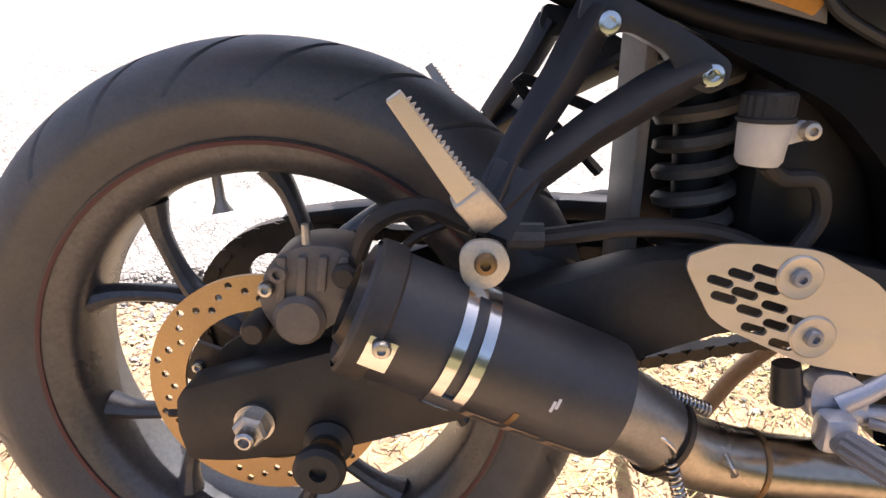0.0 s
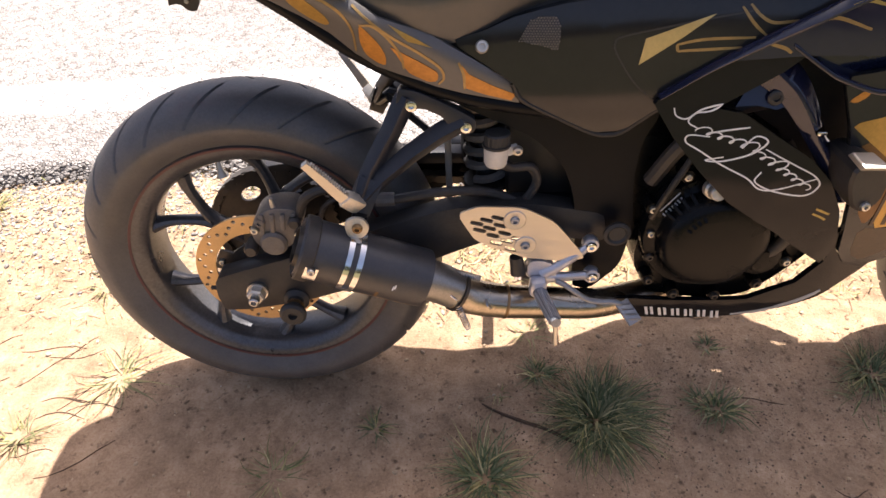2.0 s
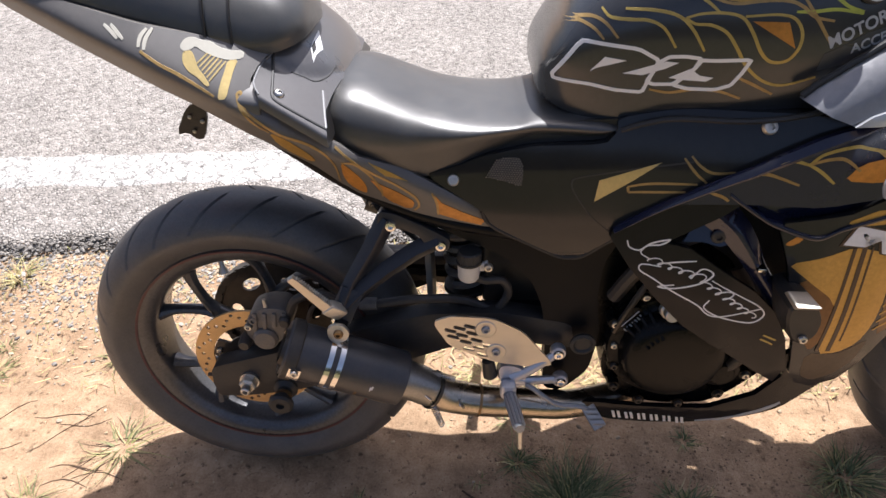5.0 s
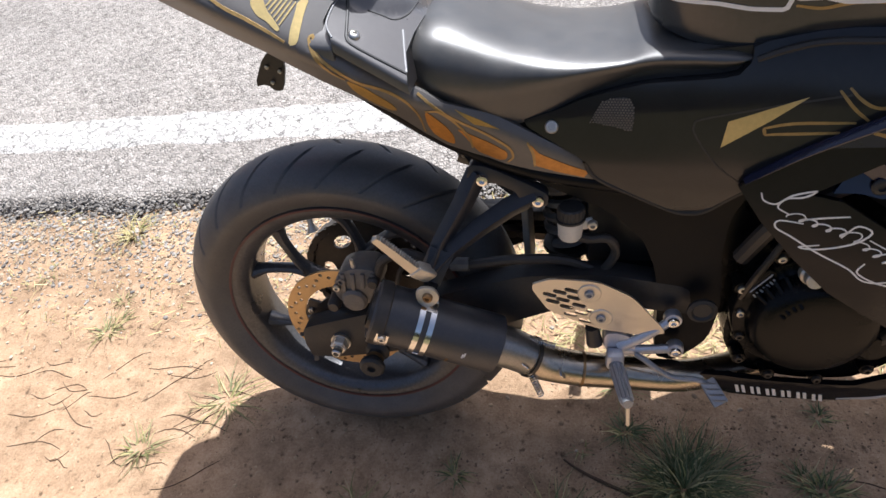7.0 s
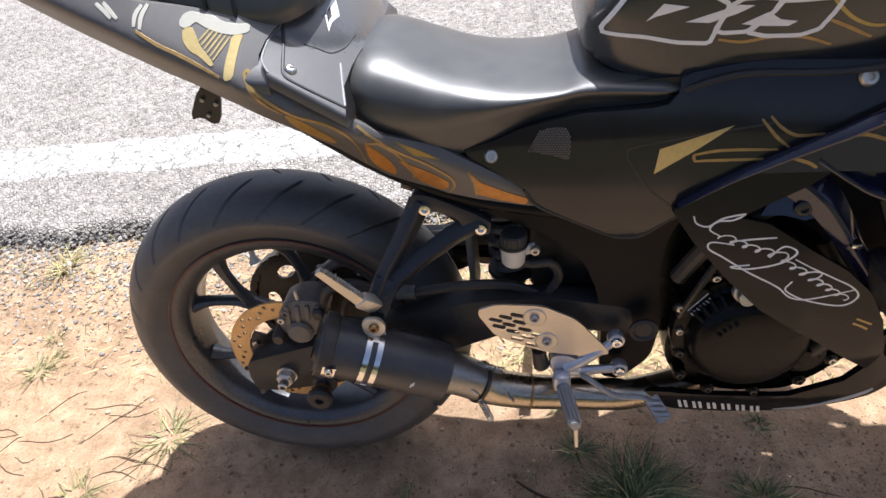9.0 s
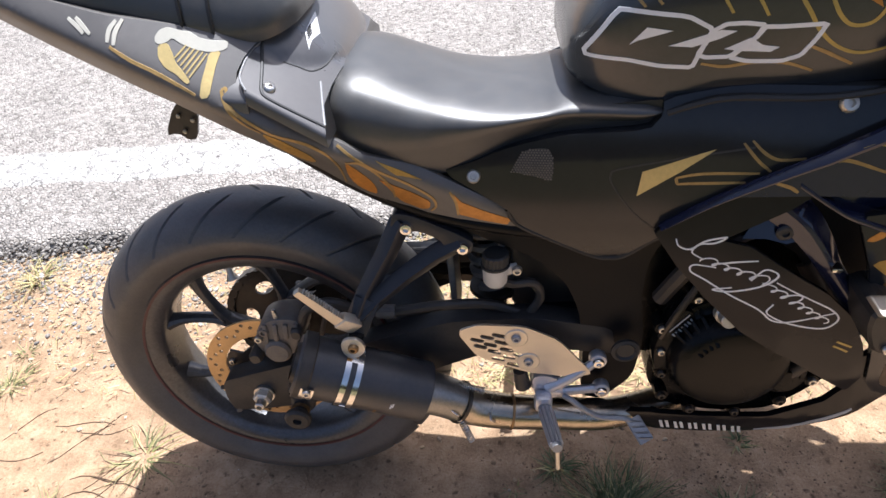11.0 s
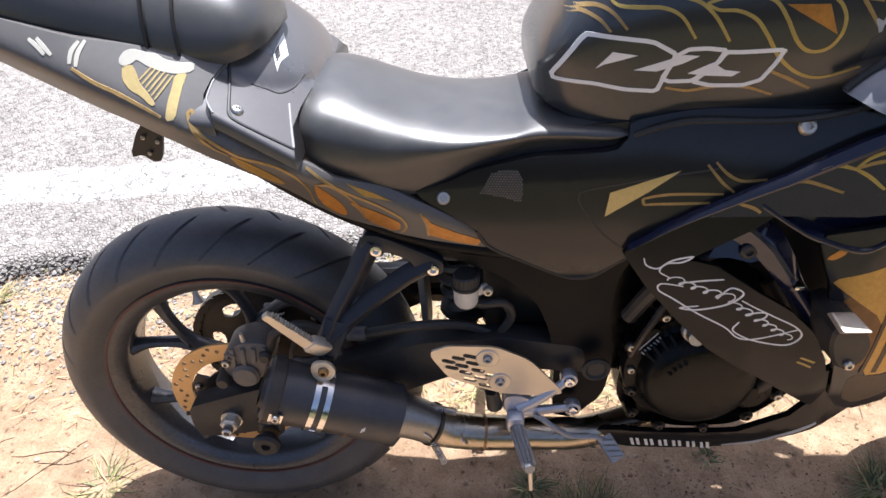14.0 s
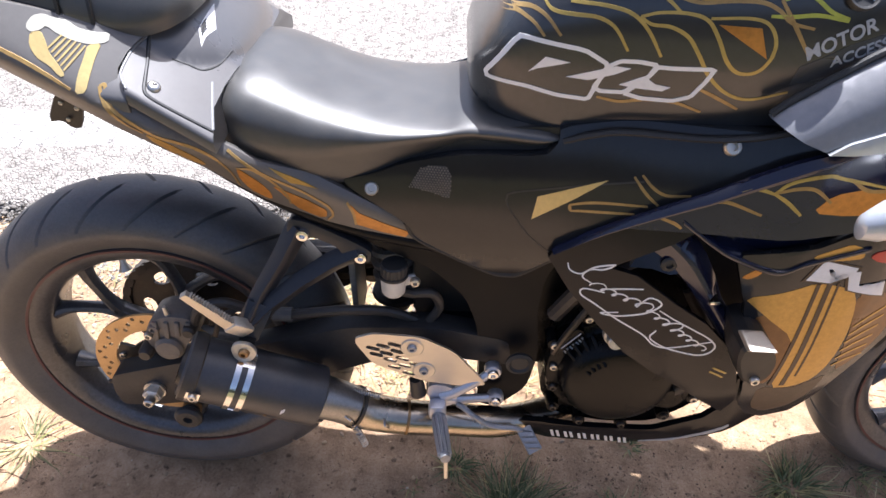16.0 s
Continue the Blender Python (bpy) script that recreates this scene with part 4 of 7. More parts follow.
HS = 0.062
bm = strap_piece(HS, HS + 0.008, -0.45, 1.2, 0.0441, 0.0461)
strap_piece(HS + 0.016, HS + 0.024, -0.45, 1.2, 0.0441, 0.0461, bm=bm)
strap_piece(HS, HS + 0.024, -0.75, -0.45, 0.0441, 0.0461, 4, bm)
strap_piece(HS, HS + 0.024, 1.2, 1.7, 0.0441, 0.0461, 6, bm)
strap_piece(HS + 0.003, HS + 0.021, 1.7, 5.4, 0.0441, 0.0457, 24, bm)
part("strap", bm, CHROME, muff, "bright steel slotted muffler strap", smooth=True, angle=0.5)
bm = strap_piece(0.012, 0.030, -0.35, 0.12, 0.0465, 0.0481, 6)
part("plate_tab", bm, CHROME, muff, "bright steel tab", angle=0.5)
part("rivet", bolt(on_sleeve(0.021, 0.02 * top_sign, 0.050), 0.006, 0.004, mu), STEEL, muff)
bm = strap_piece(0.118, 0.122, -0.62, -0.28, 0.0438, 0.0442, 5)
part("print_bar", bm, BRASS, muff)
bm = strap_piece(0.137, 0.139, -0.04, 0.14, 0.0438, 0.0442, 4)
strap_piece(0.1395, 0.1415, 0.03, 0.20, 0.0438, 0.0442, 4, bm)
part("print_mark", bm, WHITE, muff, "worn white mark")
bm = bmesh.new()
for u in (0.092, 0.122, 0.152):
    strap_piece(u, u + 0.006, -1.02, -0.66, 0.0438, 0.0443, 5, bm)
    strap_piece(u + 0.006, u + 0.024, -0.72, -0.66, 0.0438, 0.0443, 3, bm)
    strap_piece(u + 0.006, u + 0.024, -1.02, -0.96, 0.0438, 0.0443, 3, bm)
part("print_line", bm, mat("worn_bronze_print", (0.24, 0.17, 0.11), 0.5, var=0.5, scale=200), muff, "worn bronze lines")

pipe_path = curve([tuple(M2 - mdir * 0.01), (0.300, -0.165, 0.356), (0.335, -0.157, 0.328), (0.39, -0.150, 0.308), (0.46, -0.143, 0.296), (0.54, -0.135, 0.284), (0.62, -0.10, 0.270), (0.72, -0.06, 0.262)], 6)
np_ = len(pipe_path)
pipe = part("exhaust_pipe", tube(pipe_path, [0.0285 if i < 10 else max(0.0225, 0.0285 - 0.0002 * (i - 10)) for i in range(np_)], 24), PIPE, bike, "heat-tinted steel exhaust link pipe")
part("inlet_sleeve", tube([tuple(M2 - mdir * 0.004), (0.297, -0.166, 0.360), (0.313, -0.162, 0.346)], [0.0315, 0.0305, 0.0298], 24), INLET, pipe, "grey muffler inlet sleeve")
part("weld_ring", tube([pipe_path[18], pipe_path[18].lerp(pipe_path[19], 0.35)], [0.0280, 0.0280], 24), BRASS, pipe)
part("clamp_ring", tube([(0.316, -0.161, 0.343), (0.320, -0.160, 0.340)], [0.0322, 0.0322], 24), DARKSTEEL, pipe)


def spring(a, b, r, turns, wire, n=12):
    a, b = Vector(a), Vector(b)
    d = (b - a).normalized()
    u = d.orthogonal().normalized()
    w = d.cross(u)
    pts = [a + (b - a) * (k / (turns * n)) + (u * math.cos(math.tau * k / n) + w * math.sin(math.tau * k / n)) * r for k in range(turns * n + 1)]
    return tube(pts, wire, 6)


part("spring", spring((0.318, -0.188, 0.340), (0.333, -0.189, 0.290), 0.0045, 12, 0.0011), STEEL, pipe, "steel exhaust spring")
part("spring", spring((0.318, -0.159, 0.376), (0.355, -0.155, 0.358), 0.0045, 12, 0.0011), STEEL, pipe, "steel exhaust spring")
part("spring_hook", tube(curve([(0.312, -0.185, 0.352), (0.309, -0.194, 0.36), (0.318, -0.196, 0.352), (0.320, -0.190, 0.34)], 4), 0.0014, 6), STEEL, pipe)
part("spring_hook", tube(curve([(0.362, -0.176, 0.335), (0.364, -0.186, 0.33), (0.369, -0.182, 0.322), (0.366, -0.177, 0.316)], 4), 0.0018, 6), STEEL, pipe)

# ---- pillion foot peg hangers
for side, nm in ((-1, "pillion_hanger"), (1, "pillion_hanger")):
    y = 0.117 * side
    head = rounded([(0.246, 0.634), (0.252, 0.655), (0.276, 0.650), (0.328, 0.622), (0.352, 0.606), (0.350, 0.590), (0.337, 0.585), (0.318, 0.594), (0.308, 0.613), (0.280, 0.627), (0.262, 0.622)], 2, 0.16)
    bm = plate(head, y - 0.009, 0.018)
    tube([(0.261, y, 0.640), (0.238, y + 0.010 * side, 0.597), (0.206, y + 0.030 * side, 0.549), (0.191, y + 0.046 * side, 0.517)], [0.0155, 0.0145, 0.0125, 0.0145], 4, bm)
    tube([(0.335, y, 0.603), (0.299, y + 0.004 * side, 0.585), (0.259, y + 0.018 * side, 0.563), (0.219, y + 0.033 * side, 0.536), (0.193, y + 0.046 * side, 0.515)], [0.0160, 0.0155, 0.0145, 0.0135, 0.0150], 4, bm)
    bar((0.207, y + 0.036 * side, 0.540), (0.188, y + 0.054 * side, 0.496), 0.016, 0.034, bm, 0.020, 0.026)
    hg = part(nm, bm, HANGER, bike, "black cast pillion foot peg hanger", bevel=0.004)
    for bx, bz in ((0.267, 0.632), (0.338, 0.598)):
        part("hanger_bolt", bolt((bx, y + 0.009 * side, bz), 0.0090, 0.006, (0, side, 0)), CHROME, hg, "bright socket-head bolt")
    # folded peg: a toothed tapering bar
    root, tip = Vector((0.179, y + 0.068 * side, 0.522)), Vector((0.131, y + 0.083 * side, 0.592))
    pb = bar(root, tip, 0.010, 0.016, None, 0.008, 0.010)
    d = (tip - root).normalized()
    t = d.cross(Vector((0, 1, 0))).normalized()
    if t.x < 0:
        t = -t
    for k in range(17):
        c = root + d * (0.012 + k * 0.0042)
        hw = 0.0078 - 0.0035 * (0.012 + k * 0.0042) / 0.11
        bar(c + t * hw, c + t * (hw + 0.0026), 0.010, 0.0026, pb, 0.010, 0.0010)
    peg = part("pillion_peg", pb, ALU, bike, "folded bare aluminium pillion peg with teeth", smooth=False, bevel=0.0012)
    part("peg_root", bar(root + d * 0.012, root - d * 0.016 + Vector((0.002, -0.010 * side, 0.0)), 0.016, 0.022, None, 0.018, 0.024), ALUWORN, peg, "worn yellowed peg root", bevel=0.003)

# muffler mounting lug
lug = part("muffler_bracket", plate(rounded([(0.169, 0.495), (0.179, 0.503), (0.196, 0.501), (0.203, 0.485), (0.194, 0.471), (0.178, 0.468), (0.170, 0.477)], 2), -0.194, 0.006), ALUWORN, bike, "worn aluminium muffler bracket", bevel=0.0015)
part("bracket_bolt", bolt((0.186, -0.194, 0.487), 0.0075, 0.006), BRASS, lug, "dull yellow bolt")
part("bracket_leg", bar((0.188, -0.185, 0.495), (0.192, -0.135, 0.505), 0.012, 0.02), FRAMEBLACK, lug)

# ---- shock and inner fender
sh = part("rear_shock", tube([(0.366, -0.02, 0.63), (0.371, -0.02, 0.54), (0.376, -0.02, 0.42)], [0.020, 0.020, 0.017], 20), RESCAP, bike, "rear shock absorber with a grey coil spring")
part("coil_spring", spring((0.366, -0.02, 0.610), (0.375, -0.02, 0.468), 0.030, 6, 0.0072, 24), GREYPLASTIC, sh, "grey painted coil spring")
part("spring_seat", lathe([(0, 0), (0.040, 0), (0.042, 0.006), (0.030, 0.014), (0, 0.014)], (0.376, -0.02, 0.458), (0.06, 0, -1), 28), DARKSTEEL, sh)
part("inner_fender", bar((0.313, -0.03, 0.64), (0.313, -0.01, 0.40), 0.085, 0.010), FENDERGREY, bike, "dusty grey inner fender plate", bevel=0.003)
part("wheel_hugger", tube(curve([(0.29, 0.03, 0.56), (0.22, 0.03, 0.585), (0.30, 0.03, 0.50)], 5), 0.006, 6), PLASTIC, bike)

# ---- brake fluid reservoir
res = part("brake_reservoir", lathe([(0, 0), (0.0135, 0), (0.016, 0.004), (0.0178, 0.030), (0, 0.030)], (0.378, -0.142, 0.534), (0.05, 0, 1), 28), FROSTED, bike, "milky plastic brake fluid reservoir")
cap_bm = rings([[Vector((0.378 + h * 0.05 + math.cos(math.tau * k / 72) * (r + (0.0009 if rib and k % 4 < 2 else 0)), -0.142 + math.sin(math.tau * k / 72) * (r + (0.0009 if rib and k % 4 < 2 else 0)), 0.534 + h)) for k in range(72)] for r, h, rib in ((0.0195, 0.030, 0), (0.0195, 0.033, 0), (0.0172, 0.0335, 1), (0.0172, 0.048, 1), (0.0155, 0.050, 0), (0.004, 0.0502, 0))], True, True)
cap = part("cap", cap_bm, RESCAP, res, "black ribbed cap")
part("tab", bar((0.393, -0.142, 0.554), (0.409, -0.140, 0.558), 0.007, 0.014), FROSTED, res, bevel=0.002)
part("reservoir_bolt", bolt((0.408, -0.146, 0.558), 0.0070, 0.007), ALU, res, "bright reservoir bolt")
res.location = (0, 0.018, 0.003)
part("reservoir_hose", tube(curve([(0.385, -0.138, 0.534), (0.402, -0.130, 0.522), (0.43, -0.125, 0.518), (0.440, -0.12, 0.49), (0.425, -0.12, 0.46)], 6), 0.0068, 10), HOSE, res)

# ---- rider's foot controls
slots = [slot(x, z, 0.013, 0.0034, -0.30) for x, z in ((0.350, 0.461), (0.364, 0.466), (0.380, 0.469), (0.354, 0.449), (0.368, 0.452), (0.383, 0.456), (0.373, 0.439), (0.390, 0.442), (0.378, 0.425), (0.393, 0.428), (0.409, 0.431), (0.399, 0.413))]
guard_outline = rounded([(0.327, 0.480), (0.352, 0.489), (0.416, 0.484), (0.462, 0.458), (0.511, 0.392), (0.484, 0.386), (0.418, 0.397), (0.348, 0.430), (0.326, 0.470)], 2, 0.12)
hguard = part("heel_guard", plate(guard_outline, -0.156, 0.0035, slots), ALU, bike, "bare aluminium heel guard plate with slots", angle=0.5)
for bx, bz in ((0.404, 0.464), (0.420, 0.419)):
    part("guard_dish", lathe([(0.0165, 0.0003), (0.0150, 0.0016), (0.0105, 0.0008), (0, 0.0008)], (bx, -0.156, bz), (0, -1, 0), 24), ALU, hguard)
    part("guard_bolt", bolt((bx, -0.1568, bz), 0.0068, 0.0045), ALUBLUE, hguard)
rs_bm = tube(curve([(0.446, -0.168, 0.362), (0.468, -0.168, 0.374), (0.495, -0.164, 0.391), (0.517, -0.156, 0.404)], 4), [0.0098 - 0.0026 * min(1, k / 8) for k in range(13)], 12, flat=0.8)
tube(curve([(0.446, -0.166, 0.356), (0.470, -0.164, 0.352), (0.498, -0.158, 0.348), (0.524, -0.154, 0.346)], 4), [0.0100 - 0.0024 * min(1, k / 8) for k in range(13)], 12, rs_bm, flat=0.8)
plate(rounded([(0.424, 0.388), (0.450, 0.388), (0.466, 0.378), (0.470, 0.352), (0.450, 0.340), (0.428, 0.350)], 2), -0.170, 0.014, bm=rs_bm)
lathe([(0, 0.010), (0.014, 0.010), (0.017, 0.006), (0.018, -0.010), (0, -0.010)], (0.440, -0.156, 0.364), (0, -1, 0), 24, rs_bm)
for bx, bz in ((0.519, 0.405), (0.526, 0.346)):
    lathe([(0, -0.007), (0.0115, -0.007), (0.0125, -0.004), (0.0125, 0.006), (0.0115, 0.008), (0, 0.008)], (bx, -0.152, bz), (0, -1, 0), 20, rs_bm)
CASTALU = mat("pale_cast_aluminium", (0.56, 0.57, 0.62), 0.42, metal=0.75, var=0.12, scale=120, bump=0.12, dust=0.05)
rset = part("rearset_bracket", rs_bm, CASTALU, bike, "pale cast aluminium footrest bracket", angle=0.9)
rset.location = (0, 0.012, 0.002)
for bx, bz in ((0.519, 0.405), (0.526, 0.346)):
    part("bracket_bolt", bolt((bx, -0.160, bz), 0.0085, 0.006), CHROME, rset)
PEGALLOY = mat("dull_grey_alloy", (0.30, 0.31, 0.33), 0.45, metal=0.6, var=0.2, scale=120)
pr, pt_ = Vector((0.440, -0.166, 0.346)), Vector((0.4534, -0.261, 0.361))
peg_bm = tube([pr, pr.lerp(pt_, 0.15), pr.lerp(pt_, 0.9), pt_], [0.0105, 0.0100, 0.0085, 0.0070], 16)
rpeg = part("rider_peg", peg_bm, PEGALLOY, bike, "ribbed grey aluminium rider foot peg")
pd = (pt_ - pr).normalized()
for k in range(10):
    a = math.tau * k / 10
    u = pd.orthogonal().normalized()
    w = pd.cross(u)
    off = (u * math.cos(a) + w * math.sin(a)) * 0.0092
    part("rib", bar(pr.lerp(pt_, 0.22) + off, pr.lerp(pt_, 0.93) + off * 0.84, 0.0030, 0.0030), CASTALU, rpeg)
part("rider_peg", tube([(0.428, 0.110, 0.350), (0.431, 0.150, 0.352), (0.438, 0.262, 0.362), (0.438, 0.272, 0.362)], [0.012, 0.0115, 0.0105, 0.007], 14), PEGALLOY, bike)
part("peg_clevis", box((0.427, -0.180, 0.336), (0.453, -0.158, 0.366)), CASTALU, rpeg, bevel=0.007)
part("peg_feeler", tube([pt_ + Vector((0, 0.004, -0.004)), pt_ + Vector((0.001, -0.001, -0.040))], [0.0035, 0.003], 8), STEEL, rpeg)
ped = part("brake_pedal", tube(curve([(0.470, -0.160, 0.352), (0.480, -0.168, 0.352), (0.493, -0.175, 0.345), (0.516, -0.177, 0.328), (0.536, -0.177, 0.323), (0.554, -0.177, 0.322), (0.568, -0.178, 0.317)], 5), 0.0042, 10), PEGALLOY, bike, "grey aluminium rear brake pedal")
part("pedal_tip", bar((0.568, -0.174, 0.319), (0.586, -0.202, 0.300), 0.006, 0.022, side=(0, -0.5, 0.8)), PEGALLOY, ped, "worn ribbed pedal tip", bevel=0.002)
for k in range(4):
    c = Vector((0.568, -0.174, 0.319)).lerp(Vector((0.586, -0.202, 0.300)), 0.15 + 0.24 * k) + Vector((0, -0.0025, 0.004))
    part("tip_rib", bar(c - Vector((0.009, 0, 0)), c + Vector((0.009, 0, 0)), 0.0020, 0.0020), PEGALLOY, ped)
part("pedal_rod", tube([(0.438, -0.14, 0.355), (0.432, -0.14, 0.41)], 0.0035, 8), DARKSTEEL, ped)
part("master_cylinder", tube([(0.430, -0.138, 0.400), (0.420, -0.136, 0.452)], [0.010, 0.0115], 14), GREYPLASTIC, bike, "grey rear brake master cylinder")
part("brake_switch", tube([(0.408, -0.15, 0.395), (0.412, -0.152, 0.365)], [0.010, 0.012], 12), HOSE, bike)

# ---- main frame and subframe
frame_outline = rounded([(0.300, 0.665), (0.413, 0.632), (0.470, 0.606), (0.508, 0.584), (0.545, 0.590), (0.582, 0.622), (0.60, 0.60), (0.580, 0.560), (0.576, 0.500), (0.586, 0.42), (0.575, 0.345), (0.530, 0.300), (0.500, 0.310), (0.500, 0.42), (0.492, 0.48), (0.474, 0.53), (0.430, 0.575), (0.375, 0.602), (0.300, 0.640)], 2, 0.16)
fr = part("main_frame", panel(frame_outline, lambda x, z: -0.114 - 0.006 * math.sin((x - 0.3) * 9), 0.03, 0.03, 0.006, 0.005), FRAMEBLACK, bike, "black painted steel main frame")
part("frame_left", plate([(x, z) for x, z in frame_outline if x > 0.42], 0.10, 0.025), FRAMEBLACK, fr)
part("subframe_rail", tube(curve([(0.46, -0.118, 0.612), (0.33, -0.116, 0.640), (0.22, -0.112, 0.690), (0.10, -0.10, 0.77), (-0.02, -0.08, 0.84)], 5), 0.012, 12), FRAMEBLACK, fr)
part("subframe_rail", tube(curve([(0.46, 0.118, 0.612), (0.33, 0.116, 0.640), (0.22, 0.112, 0.690), (0.10, 0.10, 0.77), (-0.02, 0.08, 0.84)], 5), 0.012, 12), FRAMEBLACK, fr)
part("pivot_cap", lathe([(0, 0), (0.020, 0), (0.020, 0.004), (0.015, 0.006), (0.012, 0.003), (0, 0.003)], (0.556, -0.142, 0.4246), (0, -1, 0), 24), RESCAP, fr)
part("air_box", box((0.335, 0.030, 0.445), (0.425, 0.095, 0.610)), PLASTIC, bike, "black plastic housing beside the shock", bevel=0.012)
part("tool_box", box((0.40, -0.07, 0.44), (0.52, 0.07, 0.60)), PLASTIC, bike, "black plastic housings behind the shock", bevel=0.012)

# ---- engine
eng = part("engine", panel(rounded([(0.590, 0.36), (0.600, 0.46), (0.62, 0.535), (0.70, 0.60), (0.80, 0.60), (0.86, 0.52), (0.866, 0.44), (0.872, 0.378), (0.845, 0.345), (0.815, 0.314), (0.775, 0.284), (0.70, 0.282), (0.62, 0.300)], 2, 0.16), lambda x, z: -0.128 + 0.12 * (x - 0.7) ** 2, 0.22, 0.03, 0.008, 0.008), ENGINE, bike, "black painted engine crankcase")
cc = (0.690, -0.128, 0.424)
cover = part("clutch_cover", lathe([(0.098, 0.0), (0.098, 0.018), (0.096, 0.021), (0.086, 0.022), (0.081, 0.026), (0.078, 0.036), (0.075, 0.048), (0.070, 0.054), (0.060, 0.057), (0.042, 0.0585), (0.0, 0.059)], cc, (0, -1, 0), 64), ENGINE, eng, "round domed black clutch cover")
for k in range(4):
    a = 2.10 + k * 0.16
    part("cover_rib", bar((cc[0] + math.cos(a) * 0.050, cc[1] - 0.057, cc[2] + math.sin(a) * 0.050), (cc[0] + math.cos(a) * 0.086, cc[1] - 0.030, cc[2] + math.sin(a) * 0.086), 0.012, 0.005), ENGINE, cover, bevel=0.0012)
part("water_pump", lathe([(0.034, 0.0), (0.034, 0.030), (0.030, 0.036), (0.022, 0.038), (0.018, 0.046), (0.0, 0.047)], (0.775, -0.115, 0.375), (0, -1, 0), 32), ENGINE, eng, "black water pump cover")
part("pump_hose", tube(curve([(0.775, -0.15, 0.375), (0.80, -0.155, 0.42), (0.80, -0.145, 0.50), (0.77, -0.13, 0.56)], 5), 0.010, 12), HOSE, eng)
for bx, bz in ((0.600, 0.470), (0.603, 0.428), (0.607, 0.385), (0.612, 0.340), (0.640, 0.521), (0.655, 0.310), (0.720, 0.303), (0.780, 0.325), (0.815, 0.366), (0.812, 0.412)):
    part("cover_bolt", bolt((bx, -0.150, bz), 0.0062, 0.005), DARKSTEEL if bz < 0.40 and bx < 0.80 else STEEL, eng)
    part("bolt_boss", lathe([(0, 0), (0.0105, 0), (0.0095, 0.026), (0, 0.026)], (bx, -0.124, bz), (0, -1, 0), 14), ENGINE, eng)
part("oil_filler", lathe([(0, 0), (0.013, 0), (0.013, 0.010), (0.0105, 0.013), (0.0105, 0.026), (0.009, 0.028), (0, 0.028)], (0.669, -0.165, 0.511), (0, -1, 0.25), 20), ALUWORN, eng, "bare metal oil filler plug")
badge = part("badge_pad", plate(rounded([(0.600, 0.474), (0.624, 0.508), (0.636, 0.502), (0.640, 0.486), (0.616, 0.456), (0.605, 0.460)], 2, 0.2), -0.156, 0.030), ENGINE, eng, bevel=0.003)
for k in range(7):
    c = Vector((0.6125 + k * 0.0034, -0.1572, 0.4665 + k * 0.0043))
    part("label_bar", bar(c, c + Vector((0.0042, 0, -0.0040)), 0.0012, 0.0022), GREYTEXT, badge, "pale printed label bar")
part("label_line", bar((0.608, -0.1572, 0.471), (0.631, -0.1572, 0.500), 0.0012, 0.0014), GREYTEXT, badge, "pale printed line")
part("engine_mount", box((0.552, -0.100, 0.375), (0.630, 0.060, 0.610)), ENGINE, eng, bevel=0.012)
part("cylinder", box((0.70, -0.12, 0.56), (0.86, 0.12, 0.72)), ENGINE, eng, bevel=0.01)
for k in range(5):
    part("cooling_fin", box((0.695, -0.128, 0.575 + k * 0.026), (0.865, 0.125, 0.580 + k * 0.026)), ENGINE, eng)
part("clutch_lever_arm", tube(curve([(0.60, -0.15, 0.455), (0.615, -0.155, 0.50), (0.64, -0.15, 0.55)], 4), 0.005, 8), DARKSTEEL, eng)
part("coolant_hose", tube(curve([(0.60, -0.12, 0.50), (0.63, -0.14, 0.57), (0.69, -0.13, 0.61), (0.76, -0.12, 0.62)], 5), 0.012, 10), HOSE, eng)
part("header_pipe", tube(curve([(0.72, -0.06, 0.262), (0.80, 0.02, 0.285), (0.86, 0.06, 0.36), (0.93, 0.06, 0.46), (0.90, 0.04, 0.60)], 6), 0.021, 16), DARKSTEEL, bike, "exhaust header pipe")

# ---- side stand on the far side
part("side_stand", tube(curve([(0.545, 0.105, 0.300), (0.512, 0.150, 0.222), (0.488, 0.190, 0.132), (0.474, 0.219, 0.066)], 5), 0.0105, 12), RUST, bike, "brown dusty side stand, lowered")
part("stand_foot", bar((0.449, 0.222, 0.061), (0.499, 0.222, 0.061), 0.045, 0.006, side=(0, 0.986, 0.165)), RUST, bike, bevel=0.002)

# ---------------------------------------------------------------- bodywork


def loft(stations, n=28, tuck=0.90, cy=0.0):
    """A bilateral form about the plane y = cy: stations (x, half width, low z, shoulder z, crown z, squareness), skinned front to back."""
    secs = []
    for x, w, lo, sh_, hi, sq in stations:
        ring = []
        half = []
        for k in range(n + 1):
            a = math.pi / 2 * k / n
            yy = w * math.cos(a) ** sq
            zz = sh_ + (hi - sh_) * math.sin(a) ** sq
            half.append((yy, zz))
        under = [(w * (tuck + (1 - tuck) * t), lo + (sh_ - lo) * t) for t in (0.0, 0.25, 0.5, 0.75)]
        right = under + half
        ring = [(x, cy - y, z) for y, z in right] + [(x, cy + y, z) for y, z in right[-2::-1]]
        secs.append([Vector(p) for p in ring])
    return secs


def smooth_stations(rows, n=5):
    return [tuple(v) for v in [list(p) for p in curve_rows(rows, n)]]


